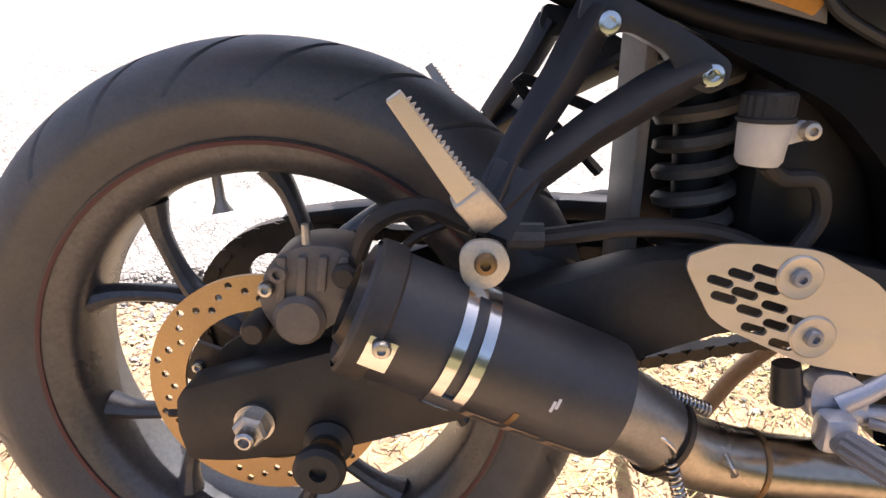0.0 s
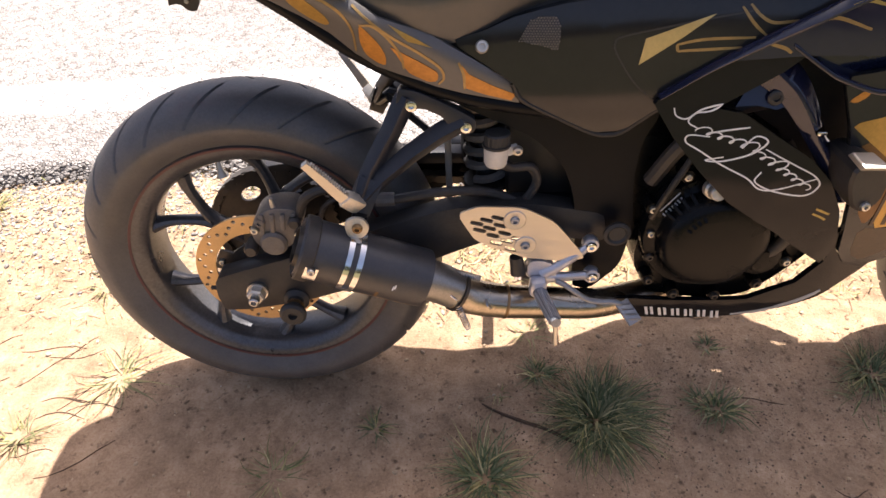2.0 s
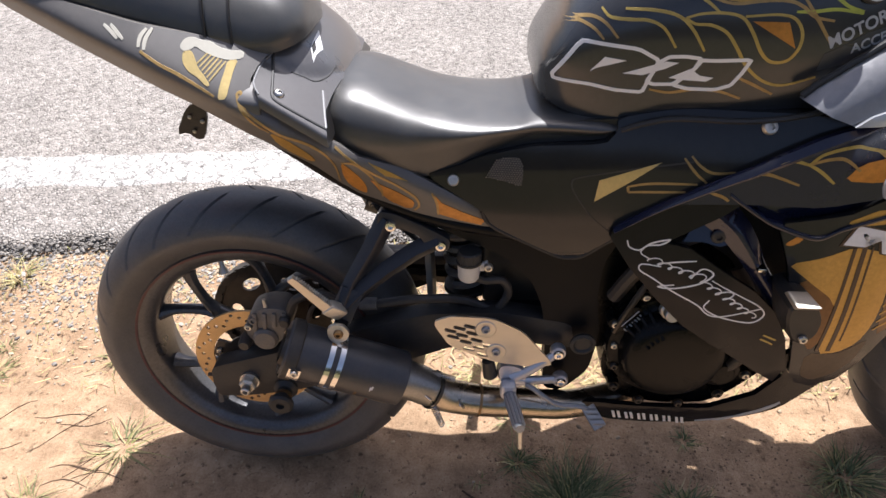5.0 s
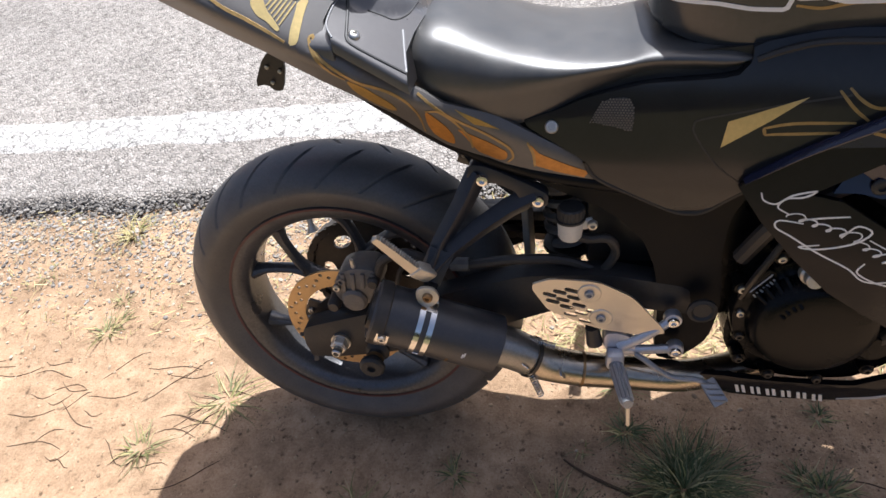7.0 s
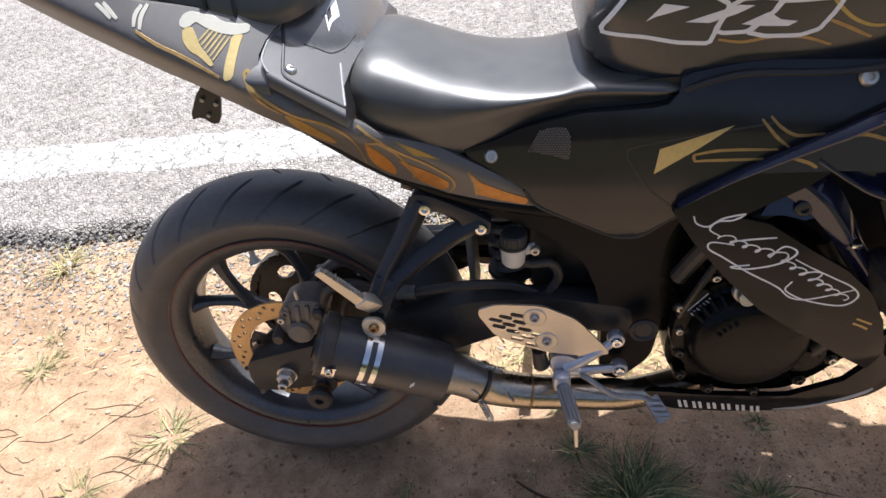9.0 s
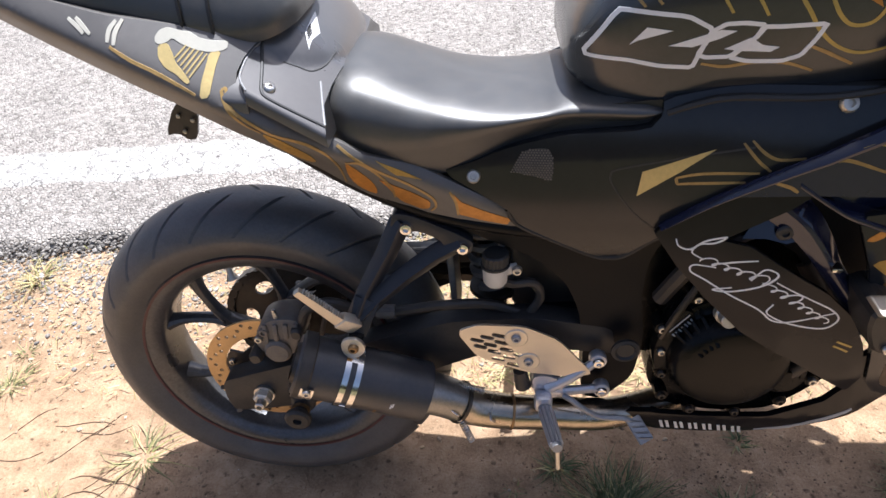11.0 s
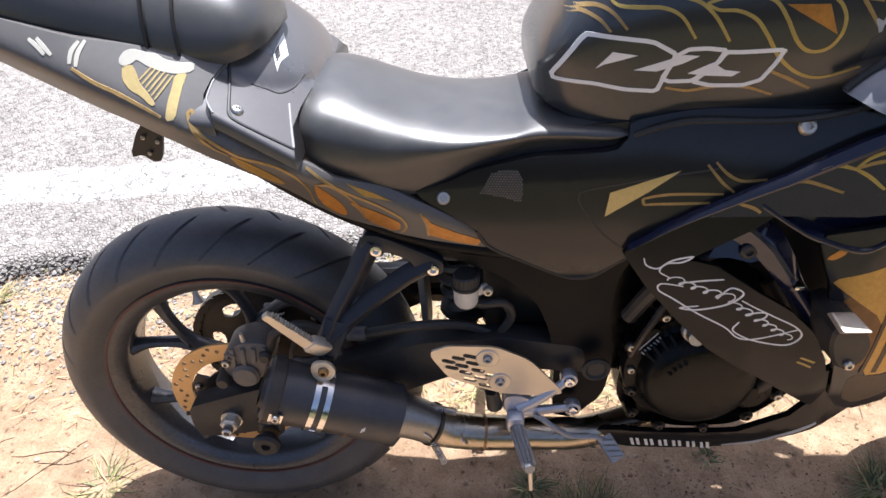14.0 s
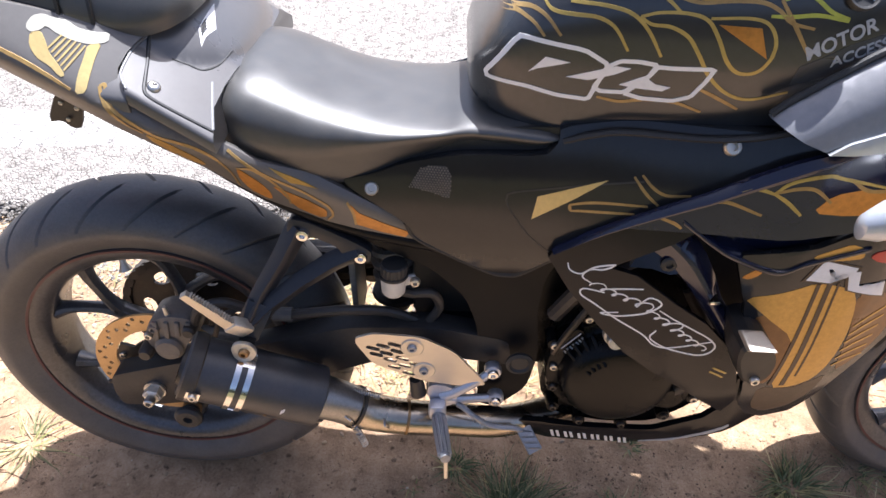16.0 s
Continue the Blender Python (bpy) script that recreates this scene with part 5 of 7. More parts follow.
def curve_rows(rows, n):
    out = []
    ext = [[2 * a - b for a, b in zip(rows[0], rows[1])], *[list(r) for r in rows], [2 * a - b for a, b in zip(rows[-1], rows[-2])]]
    for i in range(1, len(ext) - 2):
        for k in range(n):
            u = k / n
            out.append([0.5 * (2 * b + (c - a) * u + (2 * a - 5 * b + 4 * c - d) * u * u + (3 * b - a - 3 * c + d) * u ** 3) for a, b, c, d in zip(*ext[i - 1:i + 3])])
    return out + [list(rows[-1])]


# rider's seat
seat_rows = [(0.179, 0.070, 0.768, 0.789, 0.804, 0.60), (0.190, 0.101, 0.755, 0.784, 0.826, 0.62), (0.212, 0.118, 0.736, 0.777, 0.840, 0.62), (0.245, 0.122, 0.724, 0.769, 0.838, 0.62), (0.294, 0.121, 0.712, 0.765, 0.818, 0.62), (0.330, 0.115, 0.714, 0.768, 0.804, 0.64),
             (0.364, 0.112, 0.724, 0.771, 0.795, 0.68), (0.400, 0.108, 0.739, 0.775, 0.790, 0.75), (0.440, 0.104, 0.749, 0.779, 0.790, 0.80), (0.470, 0.103, 0.755, 0.782, 0.798, 0.85), (0.510, 0.111, 0.760, 0.783, 0.800, 0.85), (0.550, 0.118, 0.764, 0.782, 0.799, 0.8), (0.572, 0.115, 0.776, 0.784, 0.790, 0.8)]
seat = part("rider_seat", rings(loft(smooth_stations(seat_rows), tuck=0.83, cy=-0.035), True, True), SEAT, bike, "smooth black vinyl rider seat", angle=1.0)

part("seat_base", rings([[Vector((x, -w, lo)), Vector((x, w - 0.07, lo)), Vector((x, w - 0.07, hi)), Vector((x, -w, hi))] for x, w, lo, hi in ((0.20, 0.10, 0.74, 0.78), (0.32, 0.122, 0.68, 0.765), (0.45, 0.128, 0.66, 0.785), (0.60, 0.150, 0.66, 0.80), (0.72, 0.165, 0.70, 0.815))], True, True), PLASTIC, seat, "black plastic seat base")

# pillion seat and its strap
pil_rows = [(-0.215, 0.050, 0.988, 0.992, 1.010, 1.0), (-0.20, 0.070, 0.984, 0.991, 1.036, 1.0), (-0.15, 0.088, 0.968, 0.977, 1.050, 0.98), (-0.03, 0.097, 0.928, 0.939, 1.030, 0.97), (0.05, 0.098, 0.904, 0.915, 1.006, 0.96), (0.11, 0.096, 0.888, 0.900, 0.983, 0.95), (0.138, 0.091, 0.886, 0.898, 0.971, 0.92), (0.157, 0.083, 0.889, 0.901, 0.959, 0.90), (0.170, 0.070, 0.893, 0.904, 0.946, 0.90), (0.179, 0.052, 0.897, 0.907, 0.930, 0.90), (0.184, 0.030, 0.902, 0.909, 0.914, 1.0)]
pil = part("pillion_seat", rings(loft(smooth_stations(pil_rows), tuck=0.95, cy=-0.056), True, True), SEAT, bike, "black vinyl pillion seat with a strap", angle=1.0)
strap_rows = [(x, w + 0.0025, lo - 0.002, s, h + 0.0025, q) for x, w, lo, s, h, q in curve_rows(pil_rows, 14)]
near_x = [r for r in strap_rows if 0.070 < r[0] < 0.100]
part("seat_strap", rings(loft(near_x, cy=-0.056), True, True), SEAT, pil, "stitched vinyl seat strap", angle=1.0)
for xx in (0.070, 0.098):
    r = min(strap_rows, key=lambda q: abs(q[0] - xx))
    part("strap_seam", rings(loft([(r[0] - 0.0015, r[1] + 0.0012, r[2], r[3], r[4] + 0.0012, r[5]), (r[0] + 0.0015, r[1] + 0.0012, r[2], r[3], r[4] + 0.0012, r[5])], cy=-0.056), True, True), PLASTIC, pil)

# seat cowl between the two seats
def cowl_z(x, y):
    """Height of the moulded cowl: a slanting plate with a rounded hump under the pillion seat."""
    a = abs(y)
    r = (max(0.0, x - 0.10) / 0.118) ** 3 + (a / 0.142) ** 3
    z = 0.876 - 0.69 * (x - 0.11) + 0.45 * (0.180 - max(a, 0.100))
    return z + (0.022 * (1 - r) ** 0.5 if r < 1 else 0.0)


def cowl_mesh():
    secs = []
    for u in np.linspace(0, 1, 44):
        ring = []
        ys = list(np.linspace(-0.196, 0.196, 79))
        for y in ys:
            left = interp([(0.0, 0.139), (0.133, 0.141), (0.141, 0.134), (0.150, 0.129), (0.177, 0.1255), (0.188, 0.1275), (0.196, 0.133)], abs(y))
            x = left + (interp([(0.0, 0.222), (0.09, 0.218), (0.13, 0.208), (0.165, 0.203), (0.196, 0.209)], abs(y)) - left) * u
            ring.append((x, y, cowl_z(x, y)))
        (xl, yl, zl), (xr, yr, zr) = ring[0], ring[-1]
        secs.append([(xl, yl - 0.001, zl - 0.016), (xl, yl - 0.0022, zl - 0.006), (xl, yl - 0.0014, zl - 0.002)] + ring + [(xr, yr + 0.0014, zr - 0.002), (xr, yr + 0.0022, zr - 0.006), (xr, yr + 0.001, zr - 0.016)])
    flange = [(x - 0.030, y, z - 0.004) for x, y, z in secs[0]]
    step = [(x - 0.0005, y, z - 0.009) for x, y, z in secs[0]]
    return rings([[Vector(p) for p in s] for s in [flange, step, *secs]], True, True)


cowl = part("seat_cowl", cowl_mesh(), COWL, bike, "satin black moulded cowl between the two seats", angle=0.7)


def on_cowl(pts, lift):
    return curve([Vector((x, y, cowl_z(x, y) + lift)) for x, y in pts], 6)


part("trim_groove", tube(on_cowl([(0.141, -0.133), (0.142, -0.150), (0.145, -0.174), (0.147, -0.186), (0.153, -0.190), (0.173, -0.190), (0.207, -0.188)], -0.0004), 0.0020, 8), RESCAP, cowl, "dark groove round the trim")
part("trim_lip", tube(on_cowl([(0.197, -0.136), (0.202, -0.163), (0.207, -0.187)], 0.0), 0.0016, 8), WORNEDGE, cowl, "worn paler edge")
part("nose_crease", tube(on_cowl([(0.160, -0.136), (0.174, -0.132), (0.187, -0.128), (0.199, -0.110), (0.206, -0.084)], -0.0006), 0.0014, 8), RESCAP, cowl, "dark crease at the foot of the nose")
part("flap_edge", tube(on_cowl([(0.141, -0.133), (0.130, -0.148), (0.1265, -0.177), (0.128, -0.187), (0.134, -0.195)], 0.0004), 0.0012, 8), WORNEDGE, cowl, "worn paler edge of the trim flap")
part("cowl_bolt", lathe([(0, 0.0012), (0.0022, 0.0014), (0.0026, 0.0034), (0.0044, 0.0032), (0.0060, 0.0020), (0.0070, 0.0004), (0.0070, -0.002)], (0.153, -0.177, cowl_z(0.153, -0.177)), (0.69, -0.45, 1), 20), STEEL, cowl, "bright trim bolt")


def tail_y(x, z):
    w = interp([(-0.28, 0.090), (-0.2, 0.136), (-0.1, 0.172), (0.0, 0.200), (0.1, 0.212), (0.15, 0.206), (0.20, 0.186), (0.28, 0.158), (0.42, 0.134)], x)
    mid = interp([(-0.28, 1.009), (-0.1, 0.936), (0.0, 0.892), (0.1, 0.839), (0.20, 0.772), (0.40, 0.656)], x)
    d = z - mid
    ridge = math.sqrt(d * d + 0.0001)
    tuck = interp([(0.15, 1.0), (0.30, 0.35), (0.42, 0.25)], x)
    return -(w - 0.90 * 0.5 * (d + ridge) - tuck * 0.5 * (ridge - d))


tail_outline = [(-0.235, 1.000), (-0.085, 0.953), (-0.019, 0.934), (0.050, 0.917), (0.110, 0.901), (0.143, 0.888), (0.135, 0.883), (0.127, 0.876), (0.1205, 0.865), (0.120, 0.856), (0.123, 0.848), (0.130, 0.839), (0.151, 0.823), (0.173, 0.807), (0.198, 0.788), (0.217, 0.774), (0.238, 0.757), (0.297, 0.728), (0.400, 0.659), (0.408, 0.630),
                (0.336, 0.648), (0.300, 0.660), (0.259, 0.675), (0.228, 0.687), (0.204, 0.707), (0.178, 0.739), (0.150, 0.762), (0.121, 0.779), (0.093, 0.796), (0.058, 0.817), (0.036, 0.832), (-0.026, 0.858), (-0.058, 0.871), (-0.124, 0.901), (-0.158, 0.917), (-0.235, 0.955)]
tail = part("tail_fairing", panel(tail_outline, tail_y, 0.004, 0.006, 0.004, 0.003), TAILWRAP, bike, "black tail fairing, sunlight put into its colour, with gold harp and swirl graphics")
# Unseen left side, narrowed to 0.62 so that sun reaches the rear rim.
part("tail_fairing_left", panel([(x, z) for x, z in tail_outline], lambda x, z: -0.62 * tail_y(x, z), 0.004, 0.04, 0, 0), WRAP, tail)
part("undertray", rings([[(x, -w, z + 0.012), (x, w, z + 0.012), (x, w, z - 0.004), (x, -w, z - 0.004)] for x, w, z in ((-0.26, 0.05, 1.0), (-0.10, 0.09, 0.912), (0.05, 0.112, 0.832), (0.20, 0.112, 0.735), (0.30, 0.108, 0.69))], True, True), PLASTIC, tail, "black plastic tail undertray", bevel=0.003)
part("tail_lamp", rings([[Vector((x, math.cos(a) * w, z + math.sin(a) * h)) for a in (math.tau * k / 24 for k in range(24))] for x, w, z, h in ((-0.275, 0.040, 0.992, 0.012), (-0.268, 0.078, 0.990, 0.022), (-0.250, 0.098, 0.985, 0.027), (-0.220, 0.112, 0.972, 0.030), (-0.17, 0.120, 0.955, 0.026))], True, True), REDVINYL, tail, "red tail lamp")
part("tail_light_box", box((-0.05, -0.09, 0.845), (0.03, 0.09, 0.875)), PLASTIC, tail, bevel=0.008)
pb = part("plate_bracket", panel(rounded([(-0.008, 0.800), (-0.034, 0.757), (-0.016, 0.760), (-0.006, 0.749), (0.006, 0.750), (0.020, 0.790), (0.012, 0.806)], 1), lambda x, z: -0.085 + (0.8 - z) * 0.1, 0.003, 0.02, 0.002, 0.001), PLASTIC, bike, "black metal number plate bracket")
for bx, bz in ((-0.006, 0.785), (0.010, 0.778), (-0.005, 0.763)):
    part("bracket_hole", bolt((bx, -0.0875 + (0.8 - bz) * 0.1, bz), 0.003, 0.002), STEEL, pb)


def side_y(x, z):
    w = 0.134 + 0.13 * (x - 0.36) + 0.10 * max(0.0, x - 0.6)
    top = max(0.0, z - (0.715 + 0.10 * (x - 0.36)))
    return -(w + 0.004 + 0.0022 * math.sin(13 * x + 8 * z) + 0.0008 * math.sin(31 * x - 12 * z) - 0.5 * (z - 0.70) ** 2 - 0.12 * top - 0.9 * top * top - 1.4 * max(0.0, 0.66 - z) ** 2)


side_outline = [(0.319, 0.716), (0.361, 0.727), (0.395, 0.742), (0.428, 0.751), (0.467, 0.760), (0.554, 0.768), (0.568, 0.784), (0.568, 0.800), (0.641, 0.815), (0.731, 0.816), (0.792, 0.818), (0.845, 0.800), (0.778, 0.742), (0.691, 0.700), (0.631, 0.664), (0.577, 0.629), (0.541, 0.594), (0.505, 0.590), (0.462, 0.612), (0.412, 0.639), (0.399, 0.662)]
side = part("side_cover", panel(rounded(side_outline, 1, 0.16), side_y, 0.012, 0.007, 0.007, 0.008), TANKWRAP, bike, "black side cover with gold line graphics", angle=0.9)
part("side_cover_left", panel(side_outline, lambda x, z: -side_y(x, z) - 0.075, 0.006, 0.03, 0, 0), WRAP, side)
part("cover_bolt", bolt((0.359, side_y(0.359, 0.708) - 0.0005, 0.709), 0.0085, 0.005, (0.05, -1, 0.45)), ALU, side, "bright cover bolt")
part("cover_bolt", bolt((0.738, side_y(0.738, 0.802) - 0.0005, 0.800), 0.0095, 0.006, (0.05, -1, 0.55)), ALU, side, "bright cover bolt")
# Black bead drawn as the shadow gap between cover and frame.
part("cover_gap_shade", tube(curve([(x, side_y(x, z) + 0.005, z) for x, z in ((0.399, 0.660), (0.412, 0.637), (0.462, 0.610), (0.505, 0.588), (0.524, 0.585), (0.543, 0.591), (0.578, 0.626), (0.632, 0.661))], 6), 0.0046, 8), RESCAP, side, "black strip for the shadow gap under the cover")
grille = bmesh.new()
grille_outline = [(0.404, 0.715), (0.418, 0.740), (0.433, 0.744), (0.448, 0.744), (0.453, 0.729), (0.451, 0.703), (0.433, 0.709)]


def inside(x, z, loop):
    """True for a point within a closed outline."""
    hit = False
    for (x1, z1), (x2, z2) in zip(loop, loop[1:] + loop[:1]):
        if (z1 > z) != (z2 > z) and x < x1 + (z - z1) * (x2 - x1) / (z2 - z1):
            hit = not hit
    return hit


for i in range(16):
    for j in range(15):
        x, z = 0.404 + i * 0.0034 + (j % 2) * 0.0017, 0.703 + j * 0.0030
        if inside(x, z, grille_outline):
            lathe([(0.0013, -0.0002), (0.0010, 0.0009), (0, 0.0010)], (x, side_y(x, z), z), (0, -1, 0), 6, grille)
part("grille", grille, GREYPLASTIC, side, "dimpled grey grille patch")

# tank
tank_rows = [(0.468, 0.070, 0.822, 0.838, 0.850, 0.7), (0.474, 0.098, 0.812, 0.842, 0.868, 0.7), (0.492, 0.120, 0.803, 0.855, 0.897, 0.7), (0.515, 0.136, 0.796, 0.868, 0.930, 0.7), (0.56, 0.155, 0.790, 0.885, 0.975, 0.7), (0.62, 0.170, 0.800, 0.893, 1.010, 0.7), (0.70, 0.184, 0.806, 0.893, 1.035, 0.7), (0.79, 0.190, 0.815, 0.895, 1.045, 0.7), (0.88, 0.178, 0.835, 0.90, 1.040, 0.7), (0.98, 0.145, 0.86, 0.91, 1.015, 0.7)]
tank = part("fuel_tank", rings(loft(smooth_stations(tank_rows, 6), 32), True, True), TANKPAINT, bike, "black fuel tank with gold swirls and white outlined lettering shapes", angle=1.0)
part("tank_gasket", tube(curve([(0.572, -0.156, 0.786), (0.600, -0.164, 0.798), (0.635, -0.172, 0.806), (0.72, -0.188, 0.808), (0.79, -0.196, 0.822), (0.87, -0.19, 0.850)], 8), 0.0035, 6), RESCAP, bike, "black rubber edge gasket")

# upper side fairing and signature panel


def fair_y(x, z):
    w = interp([(0.55, 0.168), (0.62, 0.184), (0.72, 0.214), (0.82, 0.226), (0.92, 0.222), (1.02, 0.19), (1.15, 0.13)], x)
    w -= 0.9 * max(0.0, 0.56 - z) ** 2 + 0.55 * max(0.0, z - 0.72) ** 2
    return -w


sign_outline = [(0.570, 0.640), (0.578, 0.654), (0.640, 0.700), (0.720, 0.752), (0.800, 0.795), (0.845, 0.815), (0.852, 0.800), (0.790, 0.760), (0.716, 0.708), (0.700, 0.690), (0.640, 0.640), (0.672, 0.636), (0.760, 0.580), (0.792, 0.548), (0.815, 0.505), (0.835, 0.440), (0.828, 0.405), (0.80, 0.425), (0.745, 0.466), (0.680, 0.508), (0.638, 0.550), (0.598, 0.597)]
sign = part("side_fairing", panel(sign_outline, fair_y, 0.005, 0.015, 0.004, 0.003), WRAP, bike, "black side fairing panel with a white handwritten flourish", angle=0.8)
inner = part("inner_duct", panel([(0.640, 0.640), (0.690, 0.700), (0.716, 0.735), (0.86, 0.755), (1.06, 0.78), (1.06, 0.70), (0.90, 0.66), (0.85, 0.58), (0.835, 0.48), (0.81, 0.50), (0.795, 0.545), (0.755, 0.578), (0.672, 0.634)], lambda x, z: fair_y(x, z) + 0.085, 0.004, 0.02, 0, 0), PLASTIC, bike, "black plastic inner fairing duct")
strut_line = curve([(0.692, 0, 0.692), (0.720, 0, 0.668), (0.744, 0, 0.636), (0.764, 0, 0.603), (0.788, 0, 0.568), (0.820, 0, 0.516)], 6)


def strut_mesh():
    """A ridged blade that runs down the inside of the fairing mouth."""
    secs = []
    n = len(strut_line)
    for i, p in enumerate(strut_line):
        d = (strut_line[min(i + 1, n - 1)] - strut_line[max(i - 1, 0)]).normalized()
        across = Vector((-d.z, 0, d.x))
        w = interp([(0.0, 0.024), (0.3, 0.019), (0.6, 0.013), (1.0, 0.012)], i / (n - 1))
        c = Vector((p.x, fair_y(p.x, p.z) + 0.004, p.z))
        secs.append([c - across * w + Vector((0, 0.010, 0)), c - across * 0.002, c + across * 0.003, c + across * w + Vector((0, 0.016, 0)), c + Vector((0, 0.026, 0))])
    return rings(secs, True, True)


strut = part("fairing_strut", strut_mesh(), BLUEBLACK, bike, "dark blue fairing strut", angle=0.4, bevel=0.0012)
part("strut_plate", panel([(0.664, 0.640), (0.680, 0.672), (0.690, 0.694), (0.712, 0.690), (0.722, 0.668), (0.726, 0.648), (0.708, 0.640), (0.687, 0.643)], lambda x, z: fair_y(x, z) + 0.010 + 0.35 * (z - 0.64), 0.004, 0.01, 0.003, 0.002), BLUEBLACK, strut)
shelf_out = curve([(0.700, fair_y(0.700, 0.726) - 0.006, 0.726), (0.735, fair_y(0.735, 0.700) - 0.006, 0.702), (0.761, fair_y(0.761, 0.687) - 0.006, 0.687), (0.809, fair_y(0.809, 0.671) - 0.006, 0.672), (0.840, fair_y(0.840, 0.686) - 0.006, 0.686), (0.90, fair_y(0.90, 0.70) - 0.006, 0.706)], 6)
shelf_in = curve([(0.704, fair_y(0.704, 0.726) + 0.012, 0.724), (0.738, fair_y(0.738, 0.700) + 0.026, 0.708), (0.763, fair_y(0.763, 0.696) + 0.030, 0.699), (0.830, fair_y(0.830, 0.680) + 0.030, 0.682), (0.862, fair_y(0.862, 0.690) + 0.030, 0.694), (0.91, fair_y(0.91, 0.70) + 0.030, 0.714)], 6)
part("duct_shelf", rings([[a, b, b - Vector((0, 0, 0.006)), a - Vector((0, 0, 0.006))] for a, b in zip(shelf_out, shelf_in)], True, True), BLUEBLACK, bike, "dark blue shelf at the mouth of the air duct", angle=0.5, bevel=0.0015)
edge_line = curve([(0.574, 0, 0.650), (0.640, 0, 0.700), (0.720, 0, 0.752), (0.800, 0, 0.795), (0.845, 0, 0.815)], 8)
part("fairing_edge", rings([[Vector((p.x + dx * k, fair_y(p.x, p.z) + dy, p.z + dz * k)) for dx, dy, dz in ((0.001, -0.0058, -0.006), (0.0, -0.0062, -0.002), (-0.002, 0.001, 0.007), (-0.002, 0.006, 0.008), (0.0, 0.010, 0.0), (0.001, 0.0, -0.006))] for p, k in ((p, interp([(0.57, 0.25), (0.64, 0.40), (0.72, 0.65), (0.79, 1.0), (0.846, 0.5)], p.x)) for p in edge_line)], True, True), BLUEBLACK, sign, "glossy dark blue upper edge", angle=0.6)
part("strut_bolt", bolt((0.703, -0.200, 0.656), 0.010, 0.004), RESCAP, strut, "dark recessed bolt")
part("strut_clip", box((0.754, -0.222, 0.614), (0.765, -0.206, 0.619)), CHROME, strut, bevel=0.001)
up = part("upper_fairing", panel([(0.640, 0.700), (0.720, 0.752), (0.845, 0.815), (0.90, 0.842), (1.02, 0.87), (1.12, 0.86), (1.12, 0.78), (1.02, 0.755), (0.93, 0.742), (0.86, 0.730), (0.80, 0.715), (0.716, 0.708), (0.79, 0.760)][:1] + [(0.720, 0.752), (0.845, 0.815), (0.90, 0.842), (1.02, 0.87), (1.12, 0.86), (1.12, 0.78), (1.02, 0.755), (0.93, 0.735), (0.86, 0.722), (0.80, 0.712), (0.720, 0.712)], lambda x, z: fair_y(x, z) - 0.004, 0.005, 0.02, 0.004, 0.003), BLUEBLACK, bike, "dark blue upper fairing with gold swirls")
duct = part("air_duct", panel([(0.722, 0.706), (0.80, 0.712), (0.86, 0.720), (0.93, 0.735), (0.945, 0.715), (0.90, 0.700), (0.85, 0.694), (0.80, 0.662)], lambda x, z: fair_y(x, z) + 0.016, 0.004, 0.02, 0.003, 0.002), BLUEBLACK, bike, "dark blue air duct recess")
gold_outline = [(0.790, 0.622), (0.768, 0.676), (0.771, 0.688), (0.845, 0.703), (0.895, 0.730), (0.940, 0.742), (1.02, 0.755), (1.10, 0.70), (1.10, 0.64), (1.02, 0.600), (0.990, 0.552), (0.956, 0.490), (0.938, 0.448), (0.916, 0.412), (0.886, 0.394), (0.860, 0.404), (0.842, 0.43), (0.825, 0.50), (0.815, 0.55), (0.795, 0.60)]
lower = part("lower_fairing", panel(gold_outline, lambda x, z: fair_y(x, z) - 0.003, 0.005, 0.02, 0.005, 0.004), TANKWRAP, bike, "black lower fairing with broad gold bands")
part("fairing_left", panel([(x, z) for x, z in gold_outline], lambda x, z: -fair_y(x, z), 0.005, 0.05, 0, 0), WRAP, lower)


def cheek_y(x, z):
    """A dark cheek whose upper edge rolls over towards the tank."""
    low = 0.806 + (x - 0.78) * 0.32
    rim = interp([(0.72, 0.815), (0.762, 0.838), (0.775, 0.850), (0.790, 0.861), (0.815, 0.879), (0.86, 0.908), (0.94, 0.936), (1.04, 0.942)], x)
    roll_ = max(0.0, 0.034 - (rim - z))
    return -(0.226 + 0.06 * (x - 0.78) - 0.2 * max(0.0, z - low) - 17.0 * roll_ * roll_)


cheek_top = [(0.762, 0.838), (0.775, 0.850), (0.790, 0.861), (0.815, 0.879), (0.860, 0.908), (0.940, 0.936), (1.04, 0.942)]
nose = part("fairing_cheek", panel(cheek_top + [(1.04, 0.885), (0.95, 0.868), (0.878, 0.846), (0.845, 0.836), (0.826, 0.827), (0.810, 0.817), (0.790, 0.824)], cheek_y, 0.005, 0.008, 0.003, 0.002), CHEEK, bike, "glossy black fairing cheek beside the tank, sheen put into its colour")
part("cheek_gasket", tube(curve([(x, cheek_y(x, z) + 0.002, z + 0.003) for x, z in cheek_top], 5), 0.004, 8), RESCAP, bike, "black gap seal between cheek and tank")
part("cheek_trim", panel([(0.812, 0.816), (0.828, 0.828), (0.856, 0.840), (0.95, 0.866), (1.04, 0.880), (1.04, 0.858), (0.95, 0.842), (0.872, 0.823), (0.836, 0.817)], lambda x, z: cheek_y(x, z) - 0.004, 0.005, 0.010, 0.004, 0.003), SILVER, bike, "pale glossy trim strip under the cheek")


